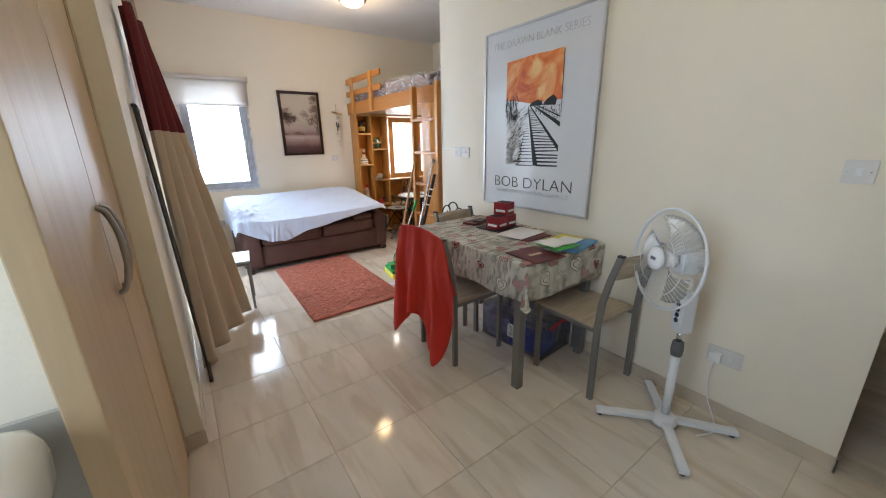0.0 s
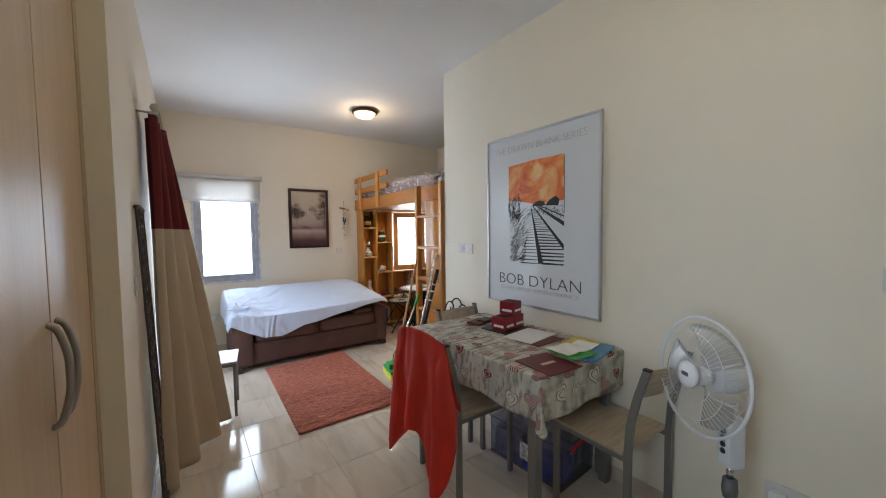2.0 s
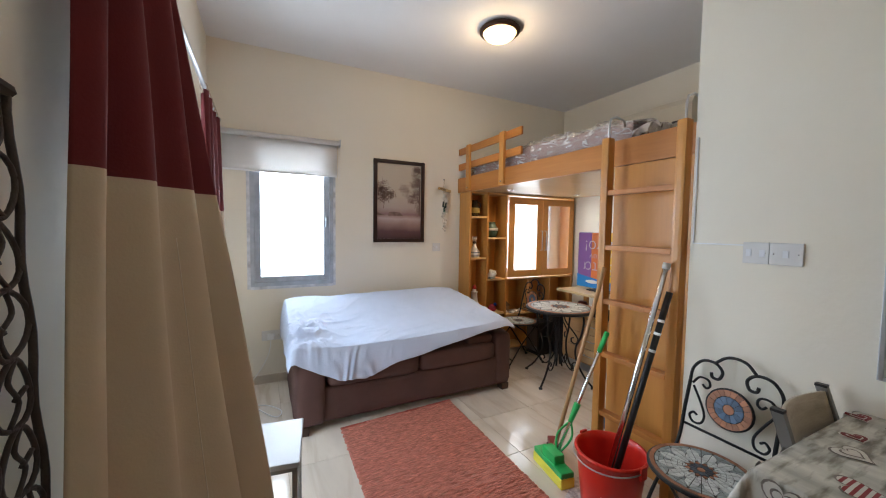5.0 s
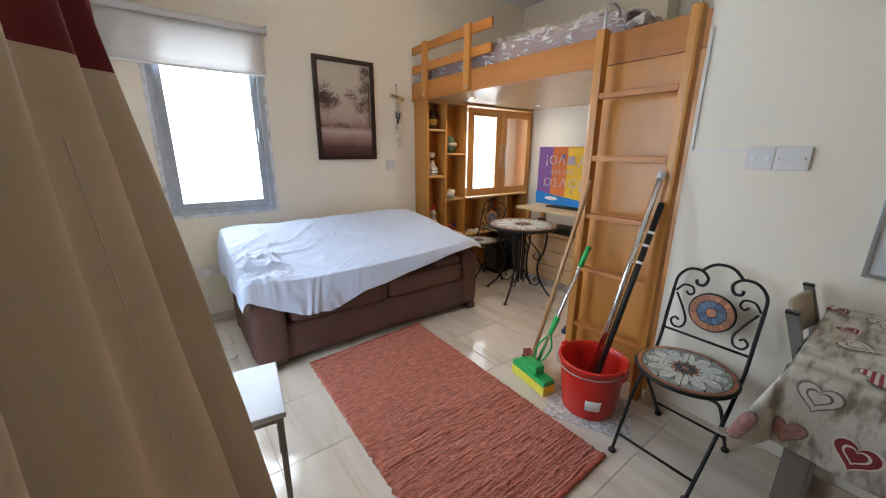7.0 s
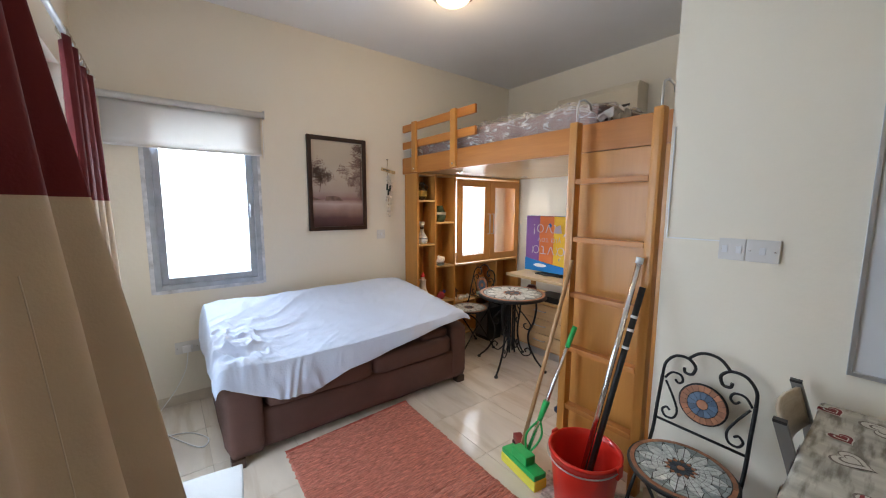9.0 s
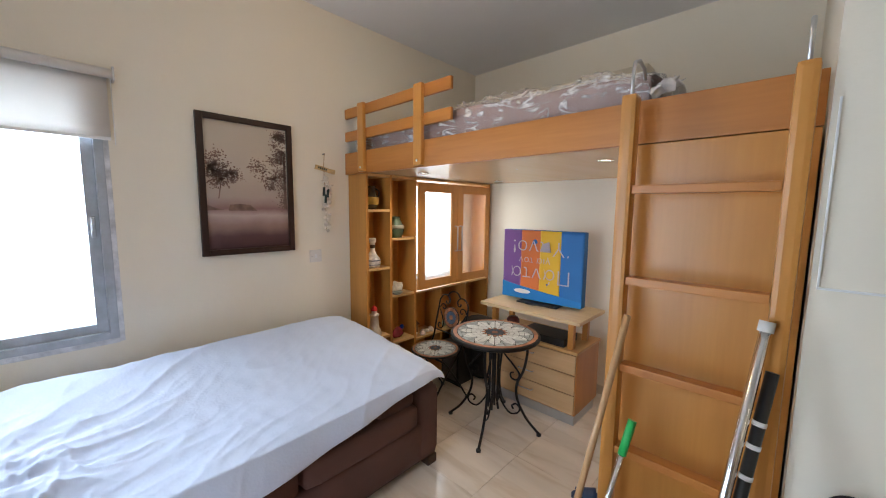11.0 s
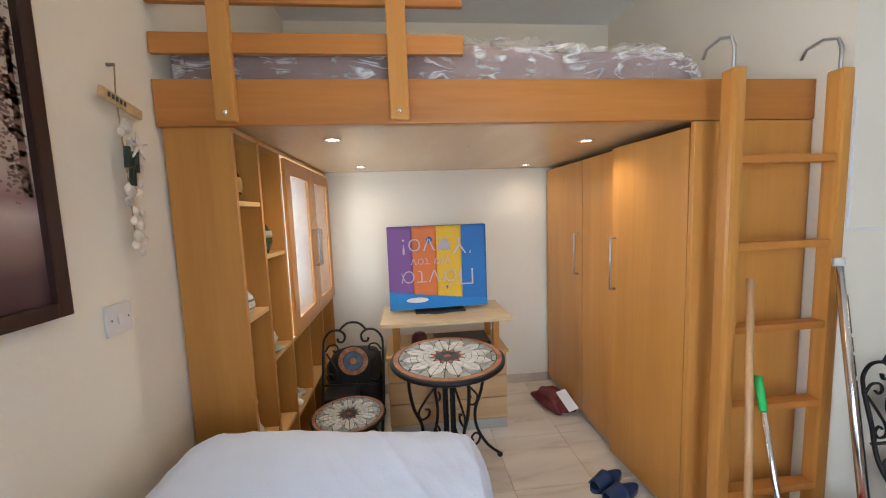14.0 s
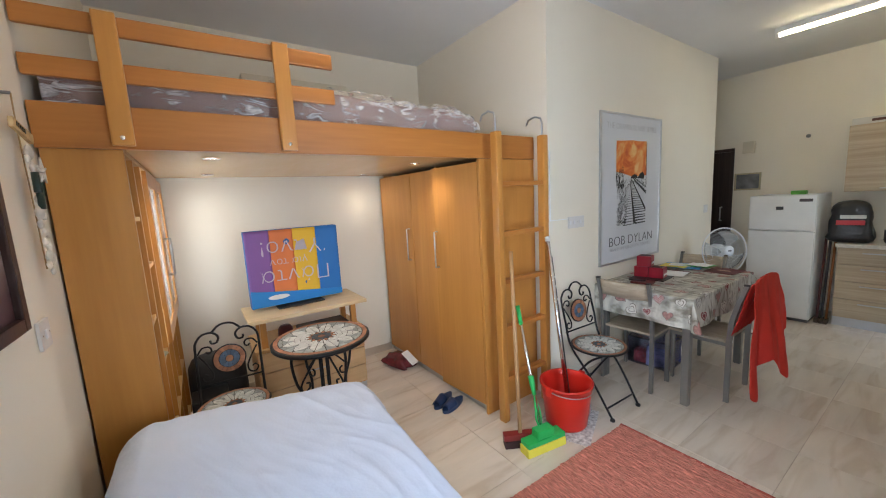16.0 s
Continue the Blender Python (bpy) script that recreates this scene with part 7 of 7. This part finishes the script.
part("bag_body", bm, mat("black_film", (0.010, 0.010, 0.012), 0.3, bump=0.6, bscale=25), kb)
part("red_print", boxes([(-0.08, 0.08, 0.108, 0.116, 0.16, 0.20)], 0.003), mat("red_print_band", (0.5, 0.03, 0.04), 0.5), kb, "red printed band")
part("pale_print", boxes([(-0.085, 0.06, 0.104, 0.112, 0.215, 0.245)], 0.003), mat("pale_print_band", (0.5, 0.5, 0.5), 0.5), kb, "pale printed bar")
kb2 = thing("black_pot", "black pot with a glass lid on the worktop", "pot", at=pose(1.96, 0.92, 0.857))
part("pot_body", lathe(bmesh.new(), [(0, 0), (0.09, 0), (0.10, 0.03), (0.10, 0.13), (0, 0.13)], seg=24), BLACK, kb2)
part("lid", lathe(bmesh.new(), [(0.10, 0.13), (0.07, 0.15), (0.02, 0.16), (0.018, 0.18), (0, 0.18)], seg=24), CHROME, kb2)
gb = thing("green_box", "small green box on top of the fridge", "box", at=pose(2.66, 1.05, 1.356))
part("carton", boxes([(-0.06, 0.06, -0.04, 0.04, 0, 0.04)], 0.006), mat("green_card", (0.10, 0.38, 0.05), 0.5, var=0.3, vscale=20), gb)
for x, z, w, h, col in ((2.76, 1.22, 0.03, 0.035, (0.05, 0.05, 0.05)), (2.56, 1.30, 0.05, 0.03, (0.06, 0.05, 0.05))):
    mg = thing("fridge_magnet", "small dark magnet on the freezer door", "magnet", at=pose(x, 1.2705, z))
    part("magnet", boxes([(-w, w, 0, 0.006, -h / 2, h / 2)], 0.002), mat("dark_magnet", col, 0.4), mg)
for x, col, h in ((2.37, (0.30, 0.10, 0.02), 0.95), (2.405, (0.05, 0.05, 0.05), 1.0), (2.44, (0.10, 0.03, 0.03), 0.9)):
    br = thing("broom_handle", "broom handle beside the fridge", "broom", "brooms beside the fridge", pose(x, 1.1, 0))
    part("stick", tube(bmesh.new(), [(0, 0, 0.03), (0, -0.14, h)], 0.011), mat("broom_paint", col, 0.5), br)
    part("brush_head", boxes([(-0.015, 0.015, -0.05, 0.05, 0, 0.05)], 0.004), mat("broom_bristle", (0.08, 0.05, 0.03), 0.9), br)
sp = thing("small_picture", "small framed picture beside the dark door", "picture")
part("frame", ring(3.115, 3.385, 1.415, 1.63, 0.018, YS + 0.001, YS + 0.018), mat("pale_gold_frame", (0.45, 0.38, 0.25), 0.4), sp)
part("print", boxes([(3.13, 3.37, YS + 0.003, YS + 0.007, 1.43, 1.615)]), mat("grey_sea_print", (0.14, 0.14, 0.15), 0.5, var=0.6, vscale=7), sp)
al = thing("alarm_box", "cream door chime box on the wall", "chime")
part("case", boxes([(3.19, 3.31, YS + 0.001, YS + 0.045, 1.875, 2.02)], 0.008), mat("cream_case", (0.66, 0.6, 0.48), 0.5), al)
hk = thing("wall_hook", "small round hook above the fridge", "hook")
part("knob", lathe(bmesh.new(), [(0, 0), (0.022, 0), (0.02, 0.012), (0, 0.02)], seg=14), STEEL, hk).matrix_basis = pose(2.72, YS, 2.0, -90)

coil = thing("floor_cable", "loose loop of white cable on the floor", "cable")
part("cable", tube(bmesh.new(), smooth_line([(1.33, 6.60, 0.006), (1.45, 6.35, 0.006), (1.56, 6.18, 0.006), (1.60, 6.26, 0.006), (1.50, 6.40, 0.006), (1.36, 6.42, 0.006), (1.26, 6.30, 0.006)]), 0.004, 8), WHITEP, coil)

# ---- bushes outside the window ----
def bush(x, y, z, r, seed):
    b = thing("garden_bush", "sunlit garden bush outside the window", "bush", "bushes outside", pose(x, y, z))
    rn = random.Random(seed)
    bm = bmesh.new()
    for _ in range(260):
        d = Vector((rn.gauss(0, 1), rn.gauss(0, 1), rn.gauss(0, 0.8))).normalized() * r * rn.uniform(0.4, 1.0) ** 0.5
        s = rn.uniform(0.06, 0.14) * r
        q = Euler((rn.uniform(0, 6), rn.uniform(0, 6), rn.uniform(0, 6))).to_matrix()
        bm.faces.new([bm.verts.new(d + q @ Vector(c)) for c in ((-s, 0, 0), (0, -s * 0.5, 0), (s, 0, 0), (0, s * 0.5, 0))])
    part("leaves", bm, LEAF, b)
    part("stem", tube(bmesh.new(), [(0, 0, -z - 3.0), (0, 0, 0)], 0.06 * r), TWIG, b)


LEAF = mat("olive_leaves", (0.16, 0.20, 0.07), 0.7, var=0.4, vscale=3, bump=0)
for i, (x, y, z, r) in enumerate(((1.5, 13, -1.4, 1.3), (2.9, 12.5, -1.0, 1.2), (4.2, 14, -1.3, 1.5), (6.5, 15, -1.2, 1.6), (0.0, 16, -1.2, 1.6))):
    bush(x, y, z, r, i)

# ---- floor tiles ----
tile = mesh_of(box(bmesh.new(), -T / 2 + 0.0015, T / 2 - 0.0015, -T / 2 + 0.0015, T / 2 - 0.0015, -0.01, 0.0, 0.001), "tile", MARBLE)


def in_room(cx, cy):
    if cx < XP + 0.1 and cx > 0.95 - T / 2:
        return 0.3 < cy < YW + 0.3
    if cx < XB + 0.3 and cx >= XP + 0.1:
        return (cy > YA - 0.2 and cy < YW + 0.3) or (0.3 < cy < 2.8)
    return cx > -0.9 and cx < 1.0 and 0.3 < cy < 2.6


for i in range(-7, 9):
    for j in range(-7, 10):
        cx, cy = TX + T * (i + 0.5), TY + T * (j + 0.5)
        if in_room(cx, cy):
            ob = new("tile", tile)
            ob.parent = floor
            ob.location = (cx, cy, 0)
